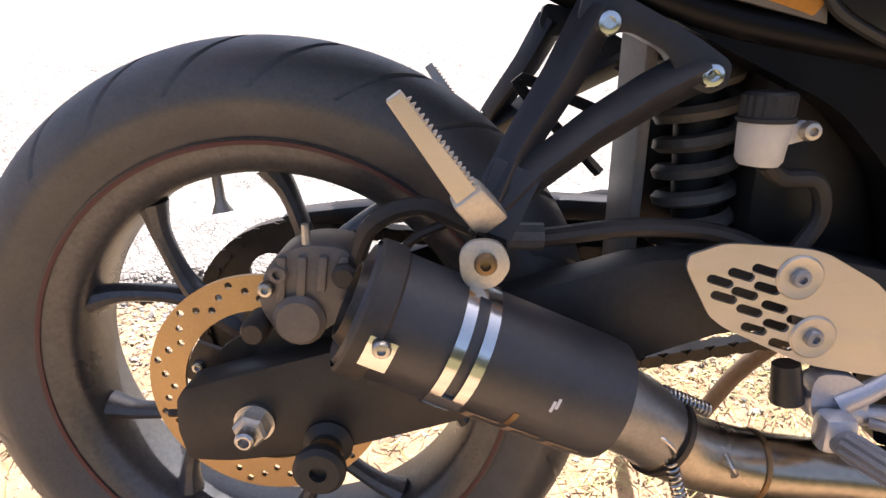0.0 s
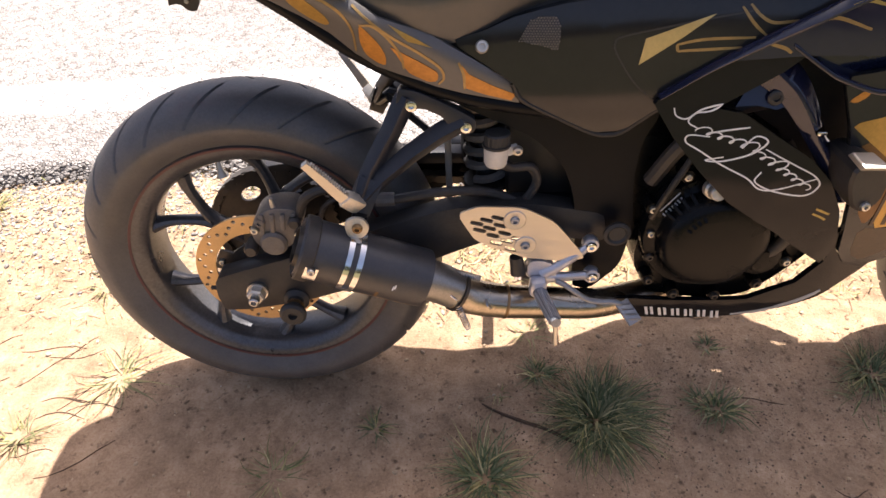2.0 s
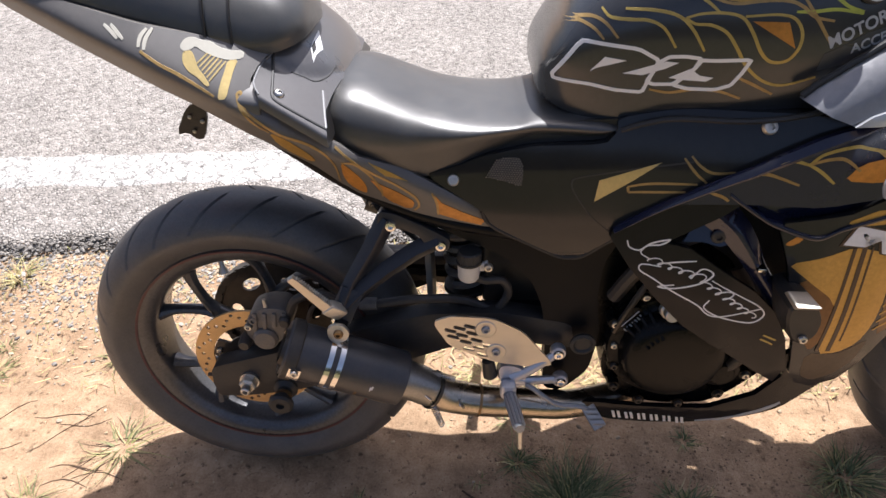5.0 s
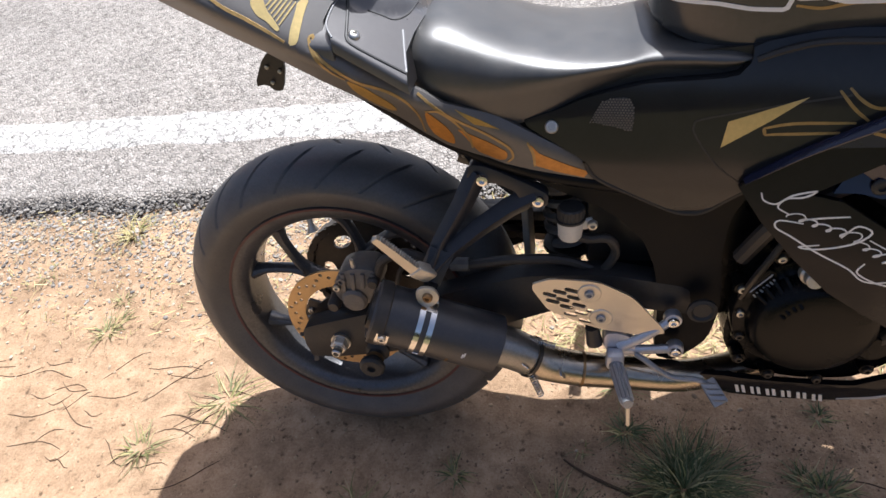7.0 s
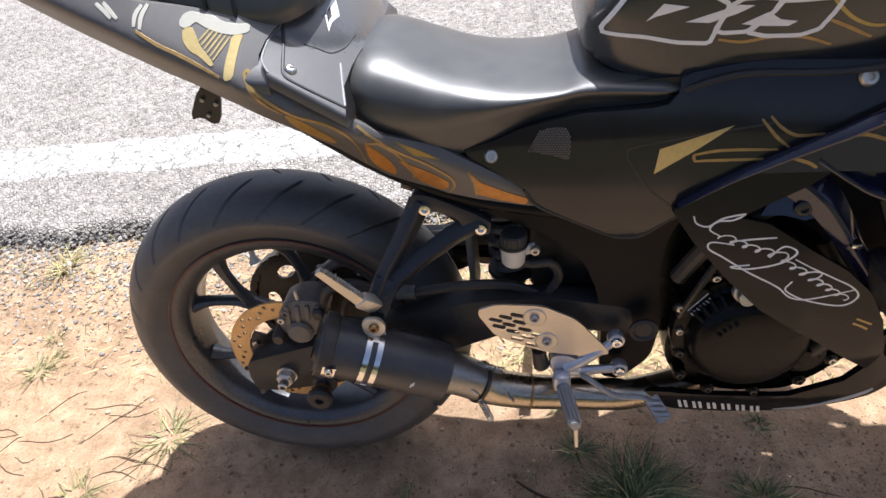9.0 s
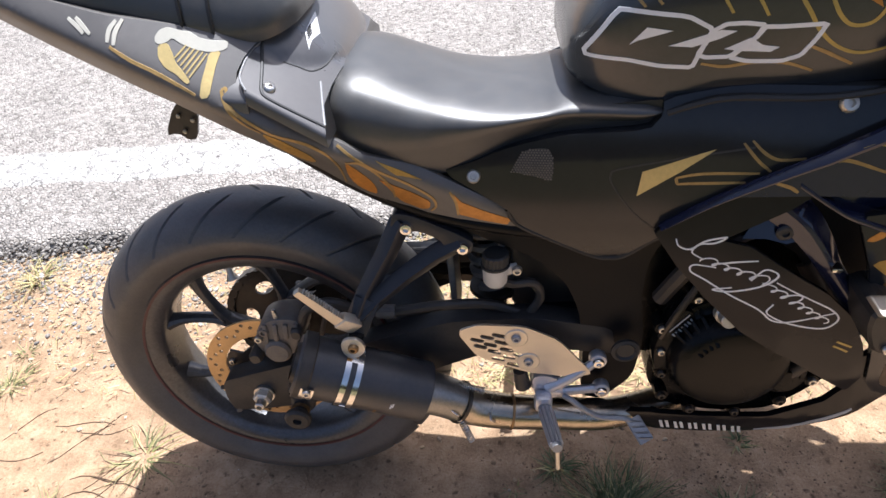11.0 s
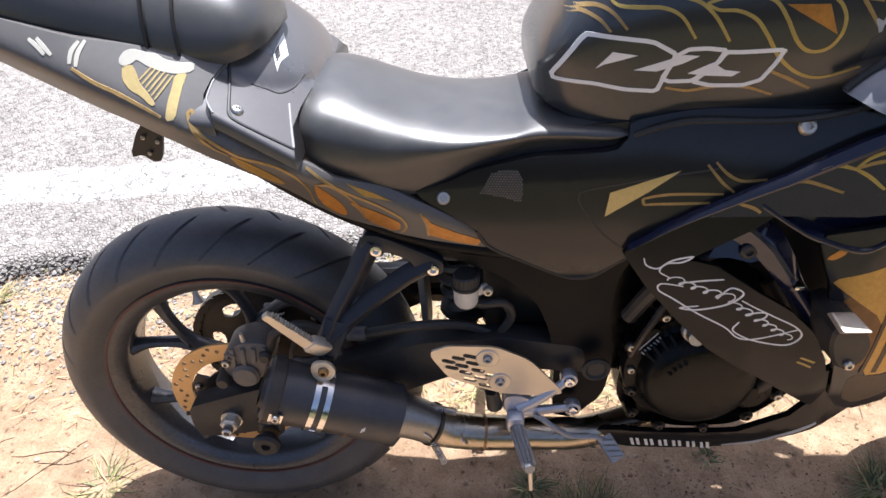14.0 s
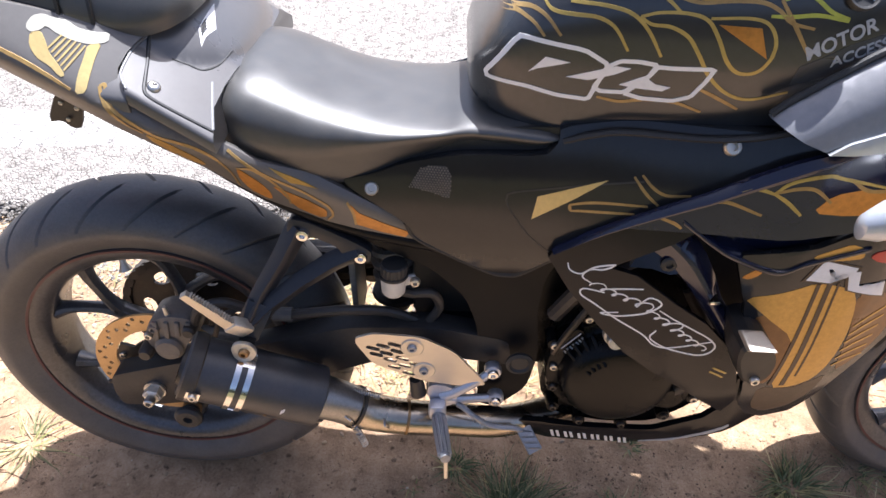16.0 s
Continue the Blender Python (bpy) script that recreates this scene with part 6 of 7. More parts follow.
def belly_y(x, z):
    w = interp([(0.50, 0.135), (0.62, 0.152), (0.75, 0.156), (0.88, 0.150), (0.98, 0.125)], x)
    return -(w - 0.9 * max(0.0, 0.285 - z) ** 1.3)


belly = part("belly_pan", panel([(0.535, 0.296), (0.60, 0.302), (0.68, 0.298), (0.77, 0.298), (0.84, 0.325), (0.872, 0.364), (0.868, 0.410), (0.925, 0.440), (0.976, 0.400), (0.978, 0.362), (0.945, 0.332), (0.895, 0.298), (0.830, 0.272), (0.770, 0.258), (0.68, 0.252), (0.612, 0.258), (0.56, 0.276)], belly_y, 0.006, 0.02, 0.004, 0.004), WRAP, bike, "glossy black belly pan with white lettering bars")

# frame slider
sl = part("frame_slider", rings([[Vector((x + (0.812 - x) * k, y, z + (0.572 - z) * k)) for x, z in rounded([(0.780, 0.596), (0.796, 0.604), (0.814, 0.598), (0.826, 0.574), (0.824, 0.548), (0.810, 0.532), (0.792, 0.541), (0.780, 0.572)], 1, 0.2)] for y, k in ((-0.200, 0.1), (-0.245, 0.0), (-0.268, 0.02), (-0.272, 0.12))], True, True), PLASTIC, bike, "black frame slider with a bright plate", angle=0.3)
part("slider_plate", rings([[Vector((0.778, -0.254 - k, 0.607 + k)), Vector((0.803, -0.254 - k, 0.606 + k)), Vector((0.812, -0.282 - k, 0.600 + k)), Vector((0.781, -0.282 - k, 0.601 + k))] for k in (-0.004, 0.004)], True, True), ALU, sl, "bright silver slider plate", smooth=False, bevel=0.002)
part("slider_bolt", bolt((0.807, -0.272, 0.545), 0.006, 0.005), STEEL, sl)

# mirror stalk end that reaches back over the fairing
part("turn_signal", rings([[Vector((0.882 + d * 0.040, -0.268 + math.cos(a) * r * 0.7, 0.775 + d * 0.016 + math.sin(a) * r)) for a in (math.tau * k / 20 for k in range(20))] for d, r in ((-1.0, 0.004), (-0.9, 0.014), (-0.5, 0.022), (0.2, 0.025), (0.9, 0.022), (1.4, 0.008))], True, True), LENS, bike, "clear-lensed turn signal")
part("signal_stalk", tube([(0.900, -0.262, 0.778), (0.945, -0.20, 0.785)], 0.009, 10), PLASTIC, bike)
part("fork_leg", tube([(1.385, -0.095, 0.293), (1.20, -0.095, 0.80)], [0.028, 0.026], 16), DARKSTEEL, bike, "front fork leg")
part("fork_leg", tube([(1.385, 0.095, 0.293), (1.20, 0.095, 0.80)], [0.028, 0.026], 16), DARKSTEEL, bike, "front fork leg")
part("front_fender", rings([[Vector((1.385 + math.cos(a) * r, y, 0.293 + math.sin(a) * r)) for y, r in ((-0.062, 0.285), (-0.055, 0.302), (0.0, 0.312), (0.055, 0.302), (0.062, 0.285), (0.0, 0.306))] for a in np.linspace(radians(38), radians(160), 24)], True, True), PLASTIC, bike, "black front fender")

# nose, screen and bars, which shade the ground ahead
nose_rows = [(0.99, 0.165, 0.76, 0.86, 0.93, 0.7), (1.08, 0.185, 0.74, 0.86, 0.985, 0.7), (1.20, 0.180, 0.72, 0.84, 0.99, 0.7), (1.34, 0.140, 0.72, 0.80, 0.93, 0.7), (1.46, 0.085, 0.74, 0.78, 0.84, 0.7), (1.52, 0.03, 0.76, 0.77, 0.79, 0.7)]
part("nose_fairing", rings(loft(smooth_stations(nose_rows)), True, True), WRAP, bike, "black nose fairing", angle=1.0)
screen_rows = [(1.06, 0.12, 0.97, 1.08, 1.155, 0.8), (1.14, 0.14, 0.96, 1.03, 1.10, 0.8), (1.26, 0.13, 0.93, 0.96, 1.02, 0.8), (1.36, 0.09, 0.90, 0.92, 0.94, 0.8)]
part("windscreen", rings(loft(smooth_stations(screen_rows)), True, True), RESCAP, bike, "dark smoked windscreen", angle=1.0)
part("handlebar", tube([(1.05, -0.12, 0.95), (0.97, -0.33, 0.93)], 0.016, 12), RESCAP, bike, "black clip-on handlebar")
part("handlebar", tube([(1.05, 0.12, 0.95), (0.97, 0.33, 0.93)], 0.016, 12), RESCAP, bike, "black clip-on handlebar")
for sgn in (1,):
    part("left_side_panel", panel([(0.319, 0.716), (0.467, 0.760), (0.568, 0.800), (0.792, 0.818), (0.90, 0.842), (1.10, 0.86), (1.10, 0.70), (0.985, 0.590), (0.962, 0.385), (0.865, 0.380), (0.80, 0.425), (0.680, 0.508), (0.598, 0.597), (0.505, 0.590), (0.412, 0.639)], lambda x, z: -fair_y(x, z) - 0.03, 0.005, 0.04, 0, 0), WRAP, bike, "black left side fairing")


# ---------------------------------------------------------------- graphics


def surface(ob, back=0.0007):
    """The height of a part's near side over x, z, a little proud."""
    tree = BVHTree.FromPolygons([v.co.copy() for v in ob.data.vertices], [list(p.vertices) for p in ob.data.polygons])
    last = [-0.15]

    def at(x, z):
        for dx, dz in ((0, 0), (0.003, 0.003), (-0.003, -0.003), (0.004, -0.004), (-0.006, 0.006), (0, -0.010), (0, 0.010)):
            hit = tree.ray_cast(Vector((x + dx, -1, z + dz)), Vector((0, 1, 0)))[0]
            if hit:
                last[0] = hit.y
                break
        return last[0] - back
    return at


def decal(ob, outline, material, label="", name="decal", turns=1, step=0.008, back=0.0005):
    f = surface(ob, max(back, 0.0009) if ob == tail else back)
    return part(name, panel(rounded(outline, turns, 0.2) if turns else outline, f, 0.0014, step, 0, 0), material, ob, label)


def stroke(ob, pts, width, material, label="", name="stripe", n=8, taper=True, back=0.0006):
    """A painted line of changing width laid on a part."""
    f = surface(ob, max(back, 0.0010) if ob == tail else back)
    line = curve(pts, n)
    secs = []
    for i, p in enumerate(line):
        d = (line[min(i + 1, len(line) - 1)] - line[max(i - 1, 0)]).normalized()
        u = i / (len(line) - 1)
        w = width * 0.5 * ((0.55 + 0.45 * math.sin(math.pi * min(max(u, 0.04), 0.96)) ** 0.5) if taper else 1)
        a, b = p + Vector((-d.y, d.x)) * w, p - Vector((-d.y, d.x)) * w
        ya, yb = f(a.x, a.y), f(b.x, b.y)
        secs.append([(a.x, ya, a.y), (b.x, yb, b.y), (b.x, yb + 0.0007, b.y), (a.x, ya + 0.0007, a.y)])
    return part(name, rings([[Vector(q) for q in s] for s in secs], True, True), material, ob, label)


GOLDLINE = mat("gold_line", (0.36, 0.235, 0.085), 0.36, metal=0.3, var=0.25, scale=50, bump=0.03)
YELLOW = mat("yellow_gold", (0.44, 0.32, 0.085), 0.36, metal=0.25, var=0.2, scale=50, bump=0.03)
LIME = mat("lime_gold", (0.42, 0.44, 0.07), 0.36, metal=0.2, var=0.2, scale=50, bump=0.03)

# tank swirls
for pts, m in (([(0.502, 0.907), (0.515, 0.912), (0.53, 0.907), (0.541, 0.896)], GOLDLINE), ([(0.51, 0.914), (0.528, 0.919), (0.542, 0.914), (0.556, 0.899)], GOLDLINE),
               ([(0.538, 0.929), (0.547, 0.921), (0.567, 0.92), (0.587, 0.92), (0.604, 0.912), (0.619, 0.891)], YELLOW), ([(0.562, 0.931), (0.592, 0.931), (0.617, 0.926), (0.634, 0.912), (0.65, 0.888)], YELLOW),
               ([(0.625, 0.924), (0.642, 0.929), (0.666, 0.93), (0.684, 0.925), (0.697, 0.909), (0.709, 0.889), (0.723, 0.877), (0.739, 0.878), (0.747, 0.89), (0.748, 0.908), (0.738, 0.924), (0.72, 0.929), (0.686, 0.927)], YELLOW),
               ([(0.625, 0.924), (0.636, 0.918), (0.653, 0.917), (0.67, 0.909), (0.683, 0.893), (0.699, 0.871), (0.72, 0.854), (0.744, 0.848), (0.778, 0.858)], YELLOW),
               ([(0.599, 0.838), (0.622, 0.835), (0.648, 0.84), (0.676, 0.839), (0.703, 0.83)], GOLDLINE), ([(0.693, 0.857), (0.711, 0.849), (0.737, 0.836)], GOLDLINE),
               ([(0.737, 0.932), (0.754, 0.932), (0.779, 0.934), (0.807, 0.929)], LIME), ([(0.743, 0.946), (0.754, 0.932), (0.768, 0.914), (0.78, 0.898)], GOLDLINE),
               ([(0.746, 0.955), (0.77, 0.949), (0.789, 0.937), (0.807, 0.931)], LIME), ([(0.647, 0.946), (0.673, 0.94), (0.702, 0.943), (0.727, 0.943), (0.743, 0.937), (0.756, 0.927), (0.778, 0.922)], GOLDLINE),
               ([(0.72, 0.99), (0.75, 0.965), (0.79, 0.958), (0.83, 0.962)], YELLOW), ([(0.55, 0.965), (0.60, 0.965), (0.64, 0.945), (0.66, 0.93)], YELLOW), ([(0.60, 0.99), (0.65, 0.985), (0.69, 0.96), (0.71, 0.944)], GOLDLINE)):
    stroke(tank, pts, 0.0036, m)
decal(tank, [(0.694, 0.922), (0.732, 0.921), (0.744, 0.893)], ORANGE, "orange triangle", turns=0)
decal(tank, [(0.647, 0.951), (0.672, 0.941), (0.707, 0.944), (0.72, 0.97), (0.68, 0.975)], GOLD, "gold swirl fill")
decal(tank, [(0.734, 0.965), (0.749, 0.940), (0.752, 0.970)], LIME, "lime wedge")
# white outlined blocks: plain slanted shapes


def outline_band(ob, pts, width, material, label):
    """A closed band of even width round an outline, laid on a part."""
    f = surface(ob, 0.0008)
    loop = [Vector(p) for p in rounded(pts, 1, 0.10)]
    n = len(loop)
    if sum(loop[i].x * loop[(i + 1) % n].y - loop[(i + 1) % n].x * loop[i].y for i in range(n)) < 0:
        loop.reverse()
    line = []
    for i in range(n):
        a, b = loop[i], loop[(i + 1) % n]
        m = max(1, int((b - a).length / 0.007))
        line += [a.lerp(b, k / m) for k in range(m)]
    n = len(line)
    secs = []
    for i in range(n):
        d1, d2 = (line[i] - line[i - 1]).normalized(), (line[(i + 1) % n] - line[i]).normalized()
        n1, n2 = Vector((-d1.y, d1.x)), Vector((-d2.y, d2.x))
        m = (n1 + n2).normalized()
        m *= min(1.8, 1 / max(0.3, m.dot(n1))) * width * 0.5
        a, b = line[i] + m, line[i] - m
        ya, yb = f(a.x, a.y), f(b.x, b.y)
        secs.append([Vector((a.x, ya, a.y)), Vector((b.x, yb, b.y)), Vector((b.x, yb + 0.0007, b.y)), Vector((a.x, ya + 0.0007, a.y))])
    return part("outline_band", rings(secs + secs[:1], True, False), material, ob, label)


for pts in ([(0.512, 0.886), (0.519, 0.893), (0.580, 0.888), (0.604, 0.875), (0.597, 0.853), (0.591, 0.834), (0.560, 0.835), (0.529, 0.840), (0.488, 0.841), (0.486, 0.847)],
            [(0.606, 0.874), (0.615, 0.880), (0.632, 0.881), (0.649, 0.879), (0.644, 0.866), (0.624, 0.846), (0.602, 0.845), (0.594, 0.848)],
            [(0.650, 0.877), (0.665, 0.877), (0.702, 0.879), (0.697, 0.864), (0.688, 0.847), (0.672, 0.841), (0.641, 0.841), (0.625, 0.845), (0.644, 0.866)]):
    outline_band(tank, pts, 0.0044, WHITE, "white outline")
for pts in ([(0.529, 0.857), (0.544, 0.876), (0.568, 0.873), (0.537, 0.862)], [(0.566, 0.857), (0.598, 0.869), (0.612, 0.874), (0.626, 0.873), (0.612, 0.865), (0.588, 0.856)], [(0.618, 0.854), (0.640, 0.866), (0.652, 0.858), (0.667, 0.856), (0.660, 0.851), (0.632, 0.852)]):
    decal(tank, pts, WHITE, "white block", "outline_block", 0, back=0.0007)
decal(tank, [(0.776, 0.866), (0.777, 0.886), (0.817, 0.908), (0.851, 0.918), (0.860, 0.90), (0.814, 0.876)], mat("dark_grey_sticker", (0.05, 0.052, 0.055), 0.35), "dark grey sticker", "sticker", 0, back=0.0004)


def words(ob, text, a, b, height, material, label, back=0.0009):
    """Lettering laid on a part along the line from a to b."""
    cu = bpy.data.curves.new("lettering", "FONT")
    cu.body, cu.size, cu.extrude, cu.offset = text, 1.0, 0.0, 0.022
    tmp = new("lettering", cu)
    me = bpy.data.meshes.new_from_object(tmp.evaluated_get(bpy.context.evaluated_depsgraph_get()))
    bpy.data.objects.remove(tmp)
    xs = [v.co.x for v in me.vertices]
    ys = [v.co.y for v in me.vertices]
    f = surface(ob, back)
    a, b = Vector(a), Vector(b)
    d = (b - a)
    up_ = Vector((-d.y, d.x)).normalized() * height
    bm = bmesh.new()
    bm.from_mesh(me)
    bpy.data.meshes.remove(me)
    for v in bm.verts:
        p = a + d * ((v.co.x - min(xs)) / (max(xs) - min(xs))) + up_ * (v.co.y / max(ys))
        v.co = (p.x, f(p.x, p.y), p.y)
    got = bmesh.ops.extrude_face_region(bm, geom=bm.faces[:])
    bmesh.ops.translate(bm, vec=(0, 0.0006, 0), verts=[v for v in got["geom"] if isinstance(v, bmesh.types.BMVert)])
    return part("lettering", bm, material, ob, label)


words(tank, "MOTOR", (0.781, 0.893), (0.838, 0.922), 0.014, GREYTEXT, "grey printed word")
words(tank, "ACCESSO", (0.806, 0.886), (0.866, 0.910), 0.011, GREYTEXT, "grey printed word")
yb_ = surface(tank, 0.001)(0.812, 0.953)
part("tank_badge", lathe([(0, 0.001), (0.012, 0.002), (0.0125, 0.0035), (0.0145, 0.004), (0.0155, 0.002), (0.0155, -0.002)], (0.812, yb_, 0.953), (0, -1, 0.65), 28), RESCAP, tank, "round black tank badge")
for k in range(3):
    a = math.radians(90 + 120 * k)
    c = Vector((0.812, yb_ - 0.0025, 0.9545))
    part("badge_arm", bar(c, c + Vector((math.cos(a) * 0.0095, 0.006 * math.sin(a), math.sin(a) * 0.0095)), 0.0016, 0.0026), CHROME, tank, "bright badge arm")

# tail: a plain stringed emblem, bars and swirls
decal(tail, [(0.044, 0.907), (0.048, 0.912), (0.056, 0.913), (0.066, 0.909), (0.078, 0.906), (0.086, 0.900), (0.099, 0.896), (0.113, 0.893), (0.112, 0.886), (0.097, 0.887), (0.083, 0.891), (0.070, 0.897), (0.060, 0.904), (0.056, 0.901), (0.048, 0.900), (0.044, 0.903)], CREAM, "cream emblem top", "emblem")
decal(tail, [(0.047, 0.900), (0.056, 0.900), (0.060, 0.893), (0.064, 0.883), (0.071, 0.875), (0.078, 0.865), (0.074, 0.864), (0.064, 0.874), (0.054, 0.880), (0.047, 0.890)], PALEGOLD, "gold emblem side", "emblem")
decal(tail, [(0.096, 0.887), (0.107, 0.886), (0.103, 0.877), (0.100, 0.866), (0.096, 0.850), (0.086, 0.849), (0.089, 0.865), (0.093, 0.876)], PALEGOLD, "gold emblem side", "emblem")
for k in range(6):
    u = k / 5
    a, b = Vector((0.074 + 0.020 * u, 0.896 - 0.010 * u)), Vector((0.063 + 0.014 * u, 0.887 - 0.018 * u))
    stroke(tail, [a, (a + b) / 2, b], 0.0018, PALEGOLD, "thin string line", "emblem_string", 4)
for pts, w in (([(-0.042, 0.931), (-0.033, 0.924), (-0.026, 0.917)], 0.0036), ([(-0.034, 0.931), (-0.027, 0.924), (-0.019, 0.916)], 0.0036), ([(0.007, 0.925), (0.001, 0.918), (-0.001, 0.908)], 0.0045), ([(0.013, 0.925), (0.007, 0.916), (0.005, 0.905)], 0.0045)):
    stroke(tail, pts, w, CREAM, "pale cream bar")
for pts in ([(0.001, 0.904), (0.021, 0.890), (0.043, 0.878), (0.064, 0.865), (0.082, 0.853)], [(0.107, 0.854), (0.111, 0.854), (0.113, 0.844), (0.117, 0.833), (0.130, 0.819), (0.150, 0.802), (0.168, 0.792), (0.186, 0.780), (0.200, 0.764), (0.207, 0.742), (0.206, 0.712)],
            [(0.107, 0.854), (0.109, 0.845), (0.114, 0.831), (0.124, 0.816), (0.138, 0.805)], [(0.211, 0.775), (0.230, 0.753), (0.252, 0.732), (0.287, 0.705), (0.307, 0.687), (0.311, 0.672), (0.304, 0.663)],
            [(0.216, 0.751), (0.232, 0.748), (0.248, 0.730), (0.260, 0.706), (0.262, 0.685)], [(0.330, 0.693), (0.336, 0.676), (0.337, 0.655)]):
    stroke(tail, pts, 0.0034, GOLDLINE, "gold line")
decal(tail, [(0.138, 0.805), (0.154, 0.796), (0.167, 0.781), (0.180, 0.764), (0.183, 0.753), (0.175, 0.751), (0.155, 0.765), (0.140, 0.783)], GOLD, "gold teardrop")
decal(tail, [(0.216, 0.752), (0.224, 0.742), (0.236, 0.723), (0.242, 0.705), (0.240, 0.690), (0.230, 0.694), (0.217, 0.707), (0.213, 0.728)], ORANGE, "orange flame")
decal(tail, [(0.247, 0.721), (0.267, 0.706), (0.292, 0.690), (0.305, 0.680), (0.303, 0.668), (0.292, 0.666), (0.270, 0.677), (0.263, 0.688), (0.256, 0.706)], ORANGE, "orange flame")
decal(tail, [(0.249, 0.748), (0.265, 0.737), (0.299, 0.714), (0.270, 0.725)], GOLD, "gold wedge", turns=0)
decal(tail, [(0.334, 0.689), (0.343, 0.676), (0.373, 0.658), (0.403, 0.643), (0.397, 0.635), (0.365, 0.645), (0.339, 0.656)], ORANGE, "orange wedge", turns=0)

# side cover, with the seam of its front panel
stroke(side, [(0.660, 0.753), (0.597, 0.739), (0.527, 0.723), (0.516, 0.714), (0.521, 0.698), (0.545, 0.664), (0.572, 0.640)], 0.0022, RESCAP, "dark panel seam", "panel_seam", 8, False, 0.0004)
decal(side, grille_outline, mat("dark_grey_patch", (0.040, 0.041, 0.043), 0.5, var=0.2, scale=80), "dull grey patch round the grille", back=0.0003)
decal(side, [(0.55, 0.72), (0.623, 0.749), (0.593, 0.723), (0.546, 0.688)], PALEGOLD, "pale gold folded triangle", turns=0)
for pts in ([(0.668, 0.724), (0.617, 0.72), (0.586, 0.713)], [(0.586, 0.713), (0.587, 0.709), (0.588, 0.705)], [(0.588, 0.705), (0.619, 0.708), (0.656, 0.712)], [(0.649, 0.757), (0.664, 0.739), (0.678, 0.727)], [(0.657, 0.76), (0.669, 0.748), (0.684, 0.741), (0.708, 0.744)]):
    stroke(side, pts, 0.0034, GOLDLINE, "gold line")

# upper fairing swirls
for pts, m in (([(0.747, 0.766), (0.762, 0.771), (0.779, 0.767)], YELLOW), ([(0.778, 0.767), (0.792, 0.781), (0.822, 0.791), (0.84, 0.788), (0.888, 0.778)], YELLOW), ([(0.779, 0.768), (0.799, 0.775), (0.816, 0.775), (0.835, 0.761)], GOLDLINE), ([(0.708, 0.742), (0.722, 0.751), (0.738, 0.753), (0.773, 0.741)], GOLDLINE),
               ([(0.779, 0.767), (0.793, 0.759), (0.81, 0.745)], YELLOW), ([(0.846, 0.788), (0.869, 0.775), (0.90, 0.776)], GOLDLINE), ([(0.676, 0.723), (0.692, 0.719), (0.700, 0.714)], GOLDLINE)):
    stroke(up, pts, 0.0040, m, "gold line")
decal(up, [(0.819, 0.749), (0.835, 0.77), (0.867, 0.777), (0.94, 0.775), (0.94, 0.752), (0.862, 0.745)], ORANGE, "orange flame")
decal(up, [(0.860, 0.822), (0.95, 0.838), (0.95, 0.822), (0.875, 0.812)], ORANGE, "orange flame")
for pts in ([(0.786, 0.507), (0.795, 0.503), (0.804, 0.499)], [(0.784, 0.499), (0.793, 0.495), (0.802, 0.490)]):
    stroke(sign, pts, 0.003, YELLOW, "yellow dash", taper=False)
# a white flourish of loops, with no letters in it


def scrawl(a, b, loops, tall, seed):
    """A row of uneven handwriting-like loops from a to b."""
    rnd = random.Random(seed)
    a, b = Vector(a), Vector(b)
    d = b - a
    up_ = Vector((-d.y, d.x)).normalized()
    lean_ = up_ + d.normalized() * 0.55
    pts = []
    amp = [tall * rnd.choice((0.45, 0.5, 0.6, 1.0, 0.4)) for _ in range(loops + 1)]
    for k in range(loops * 6 + 1):
        u = k / (loops * 6)
        ph = u * loops * math.tau
        h = amp[int(u * loops)] * (0.5 - 0.5 * math.cos(ph))
        back = -math.sin(ph) * d.length / loops * 0.30
        pts.append(a + d * u + d.normalized() * back + lean_ * h)
    return pts


for pts, w in (([(0.593, 0.637), (0.597, 0.627), (0.61, 0.624), (0.624, 0.637), (0.646, 0.646), (0.634, 0.636), (0.619, 0.632), (0.612, 0.620), (0.624, 0.612)], 0.0021),
               (scrawl((0.622, 0.608), (0.690, 0.588), 5, 0.020, 3), 0.0018), (scrawl((0.690, 0.585), (0.764, 0.537), 7, 0.016, 8), 0.0018),
               ([(0.660, 0.576), (0.640, 0.569), (0.660, 0.570), (0.690, 0.584), (0.704, 0.602), (0.690, 0.608), (0.678, 0.590)], 0.0021),
               ([(0.704, 0.592), (0.744, 0.571), (0.769, 0.557), (0.778, 0.543), (0.764, 0.528), (0.727, 0.533), (0.702, 0.545), (0.706, 0.560)], 0.0021),
               ([(0.640, 0.602), (0.616, 0.602), (0.614, 0.592), (0.631, 0.582), (0.659, 0.565), (0.692, 0.549), (0.709, 0.535), (0.732, 0.537), (0.772, 0.553)], 0.0021), ([(0.636, 0.606), (0.658, 0.613), (0.681, 0.619)], 0.0021)):
    stroke(sign, pts, w, WHITE, "white handwritten flourish", "flourish", 5, True, 0.0006)

# lower fairing bands
BROWN = mat("brown_vinyl", (0.16, 0.075, 0.020), 0.34, metal=0.3, var=0.3, scale=40, bump=0.04)
BROWNLINE = mat("dark_brown_line", (0.05, 0.024, 0.010), 0.36, var=0.2)
decal(lower, [(0.788, 0.629), (0.831, 0.642), (0.861, 0.656), (0.905, 0.646), (0.917, 0.622), (0.926, 0.576), (0.924, 0.526), (0.915, 0.495), (0.893, 0.476), (0.866, 0.474), (0.863, 0.529), (0.863, 0.569), (0.806, 0.614)], GOLD, "broad gold band")
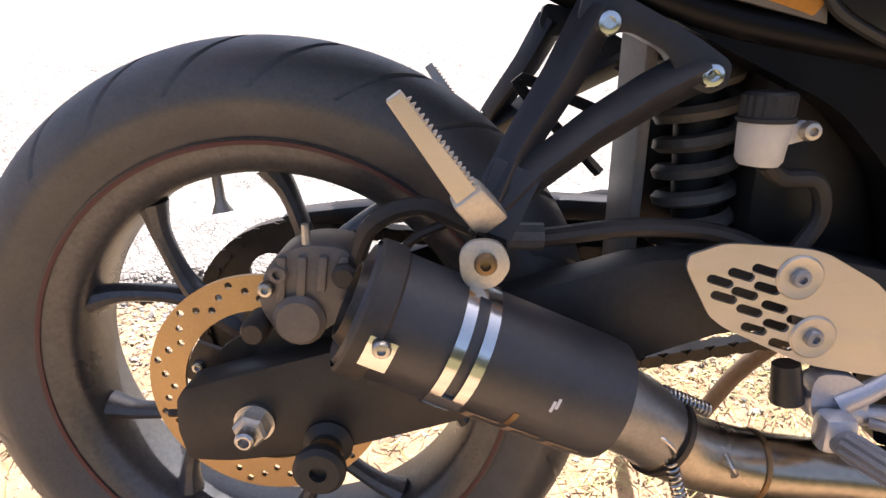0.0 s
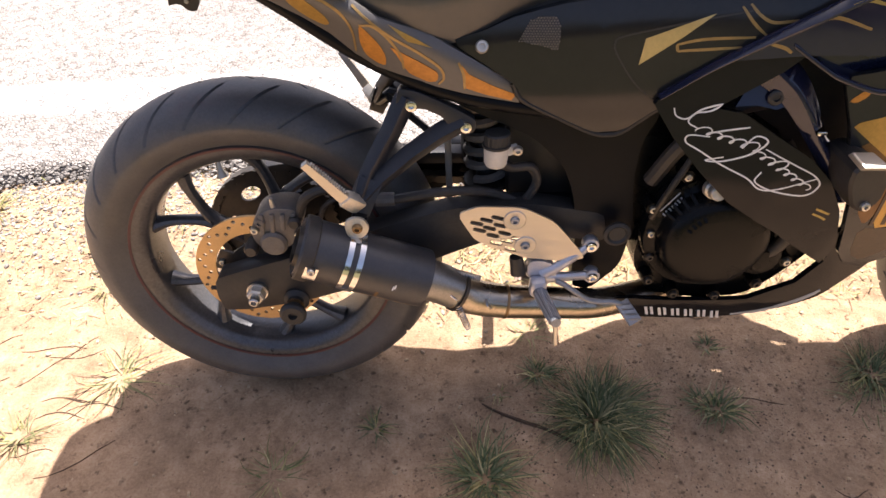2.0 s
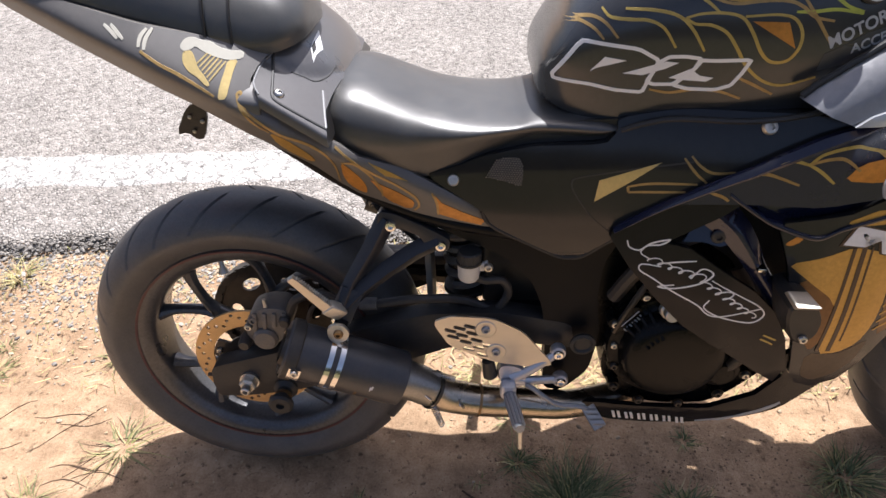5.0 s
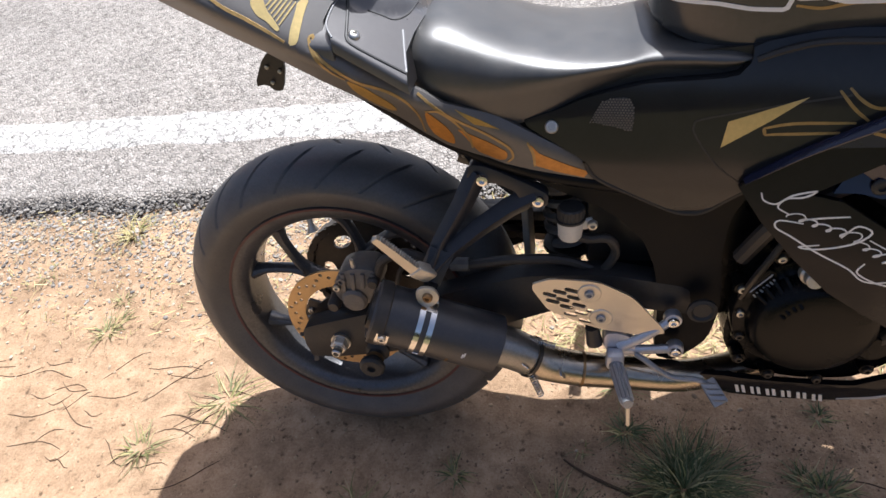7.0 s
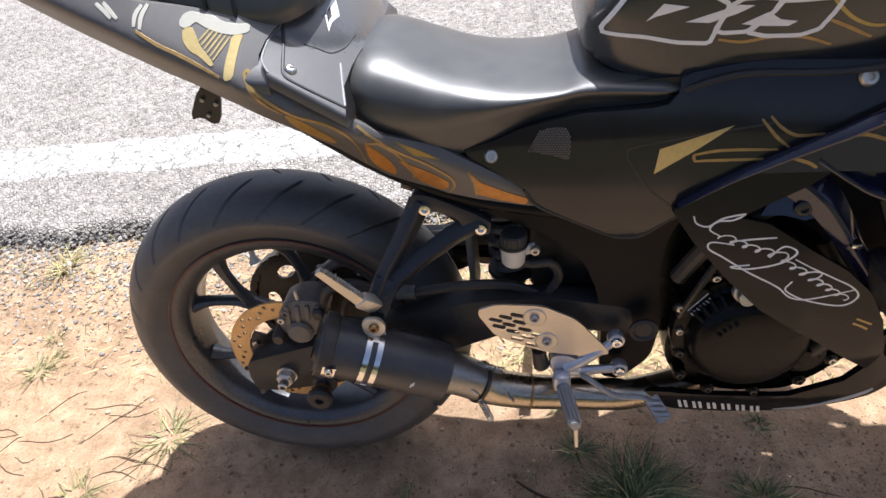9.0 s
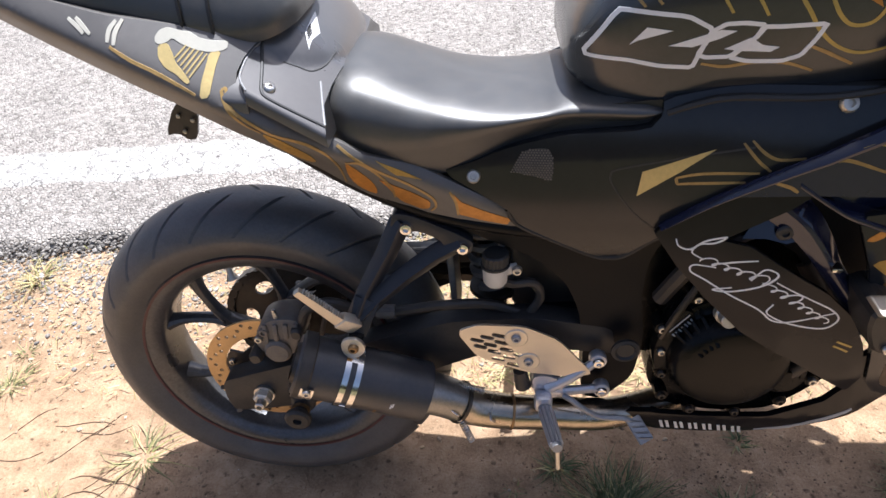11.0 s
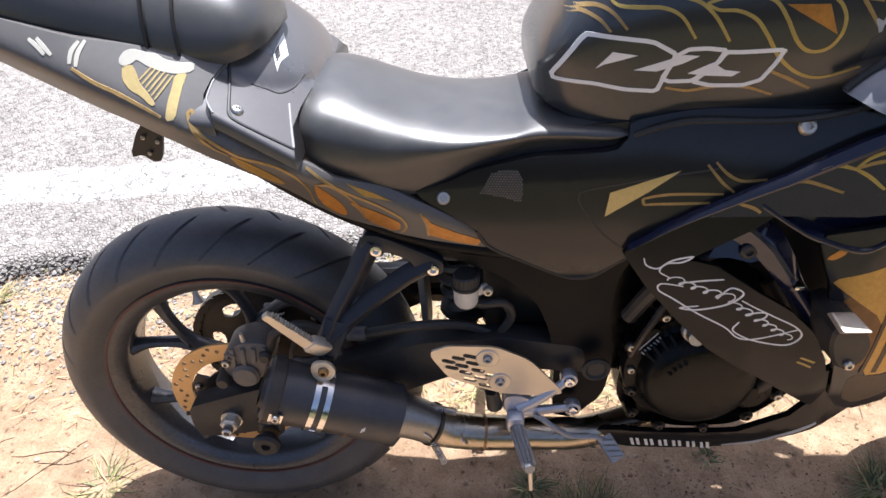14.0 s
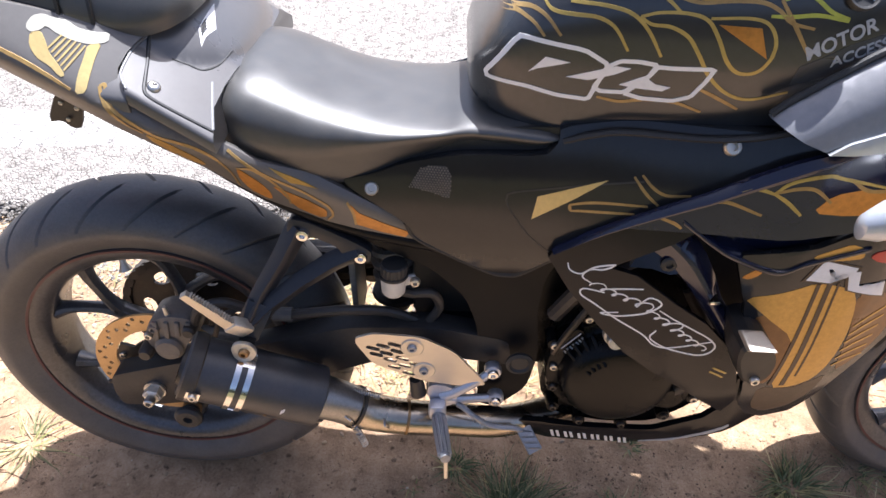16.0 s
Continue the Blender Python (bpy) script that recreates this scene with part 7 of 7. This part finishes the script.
decal(lower, [(0.806, 0.612), (0.861, 0.585), (0.862, 0.500), (0.853, 0.480), (0.836, 0.505), (0.818, 0.560)], BROWN, "brown shaded panel", back=0.0003)
decal(lower, [(0.911, 0.641), (0.947, 0.640), (0.985, 0.590), (0.978, 0.552), (0.954, 0.515), (0.937, 0.505), (0.929, 0.573)], BROWN, "brown panel", back=0.0003)
decal(lower, [(0.850, 0.476), (0.893, 0.472), (0.918, 0.492), (0.930, 0.500), (0.924, 0.455), (0.905, 0.425), (0.880, 0.410), (0.858, 0.425)], mat("dusky_brown_vinyl", (0.06, 0.035, 0.018), 0.36, var=0.3, scale=40), "dusky brown skirt", back=0.0003)
for pts, w in (([(0.862, 0.654), (0.864, 0.578), (0.863, 0.480)], 0.0045), ([(0.874, 0.656), (0.878, 0.568), (0.879, 0.480)], 0.006), ([(0.884, 0.656), (0.888, 0.578), (0.889, 0.500)], 0.0025)):
    stroke(lower, pts, w, BROWNLINE, "dark brown stripe", taper=False, back=0.0010)
decal(lower, [(0.841, 0.692), (0.863, 0.702), (0.878, 0.709), (0.895, 0.703), (0.898, 0.690), (0.881, 0.687), (0.853, 0.686)], GOLD, "gold edge swirl")
decal(lower, [(0.776, 0.658), (0.789, 0.671), (0.798, 0.674), (0.794, 0.663), (0.784, 0.656)], ORANGE, "small orange flick")
for k in range(6):
    stroke(lower, [(0.928, 0.586 - k * 0.0135), (0.944, 0.598 - k * 0.0145), (0.966, 0.613 - k * 0.0165)], 0.0034, GOLD, "pale gold ray", back=0.0009)
for pts in ([(0.845, 0.660), (0.857, 0.687), (0.897, 0.677), (0.896, 0.668), (0.868, 0.673), (0.873, 0.656)], [(0.889, 0.671), (0.902, 0.672), (0.907, 0.652), (0.930, 0.645), (0.938, 0.655), (0.945, 0.632), (0.897, 0.646)]):
    c = Vector((sum(p[0] for p in pts) / len(pts), sum(p[1] for p in pts) / len(pts)))
    decal(lower, [tuple(c + (Vector(p) - c) * 1.16) for p in pts], BROWNLINE, "dark brown outline", "lettering_outline", 0, back=0.0009)
    decal(lower, pts, WHITE, "white slanted lettering bar", "lettering_bar", 0, back=0.0014)
decal(lower, [(0.904, 0.692), (0.911, 0.700), (0.945, 0.700), (0.940, 0.682), (0.917, 0.684)], REDVINYL, "red patch", back=0.0010)

# belly pan lettering bars
for k in range(12):
    x0 = 0.613 + (k // 2) * 0.0212 + (k % 2) * 0.0085
    z0 = 0.2835 - (k // 2) * 0.0024
    decal(belly, [(x0 + 0.001, z0 + 0.002), (x0 + 0.0056, z0 + 0.0015), (x0 + 0.0112, z0 - 0.0185), (x0 + 0.0064, z0 - 0.0180)], PALETEXT, "pale slanted lettering bar", "lettering_bar", 0)
stroke(belly, [(0.755, 0.262), (0.80, 0.268), (0.85, 0.287), (0.885, 0.305)], 0.007, GREYTEXT, "grey swoosh")


def on_patch(u, v, lift):
    """A point of the sticker's four-cornered patch on the cowl."""
    x = (0.177 * (1 - u) + 0.179 * u) * (1 - v) + (0.190 * (1 - u) + 0.184 * u) * v
    y = (-0.030 * (1 - u) - 0.096 * u) * (1 - v) + (-0.075 * (1 - u) - 0.112 * u) * v
    return Vector((x, y, cowl_z(x, y) + lift))


part("sticker", rings([[on_patch(u, v, 0.0010) for v in np.linspace(0, 1, 7)] + [on_patch(u, v, 0.0002) for v in np.linspace(1, 0, 7)] for u in np.linspace(0, 1, 9)], True, True), WHITE, cowl, "white sticker with dark bars", angle=1.0)
for k in range(4):
    part("sticker_bar", tube([on_patch(u, 0.22 + k * 0.16, 0.0012) for u in np.linspace(0.55, 0.88, 5)], 0.0009, 6), RESCAP, cowl)
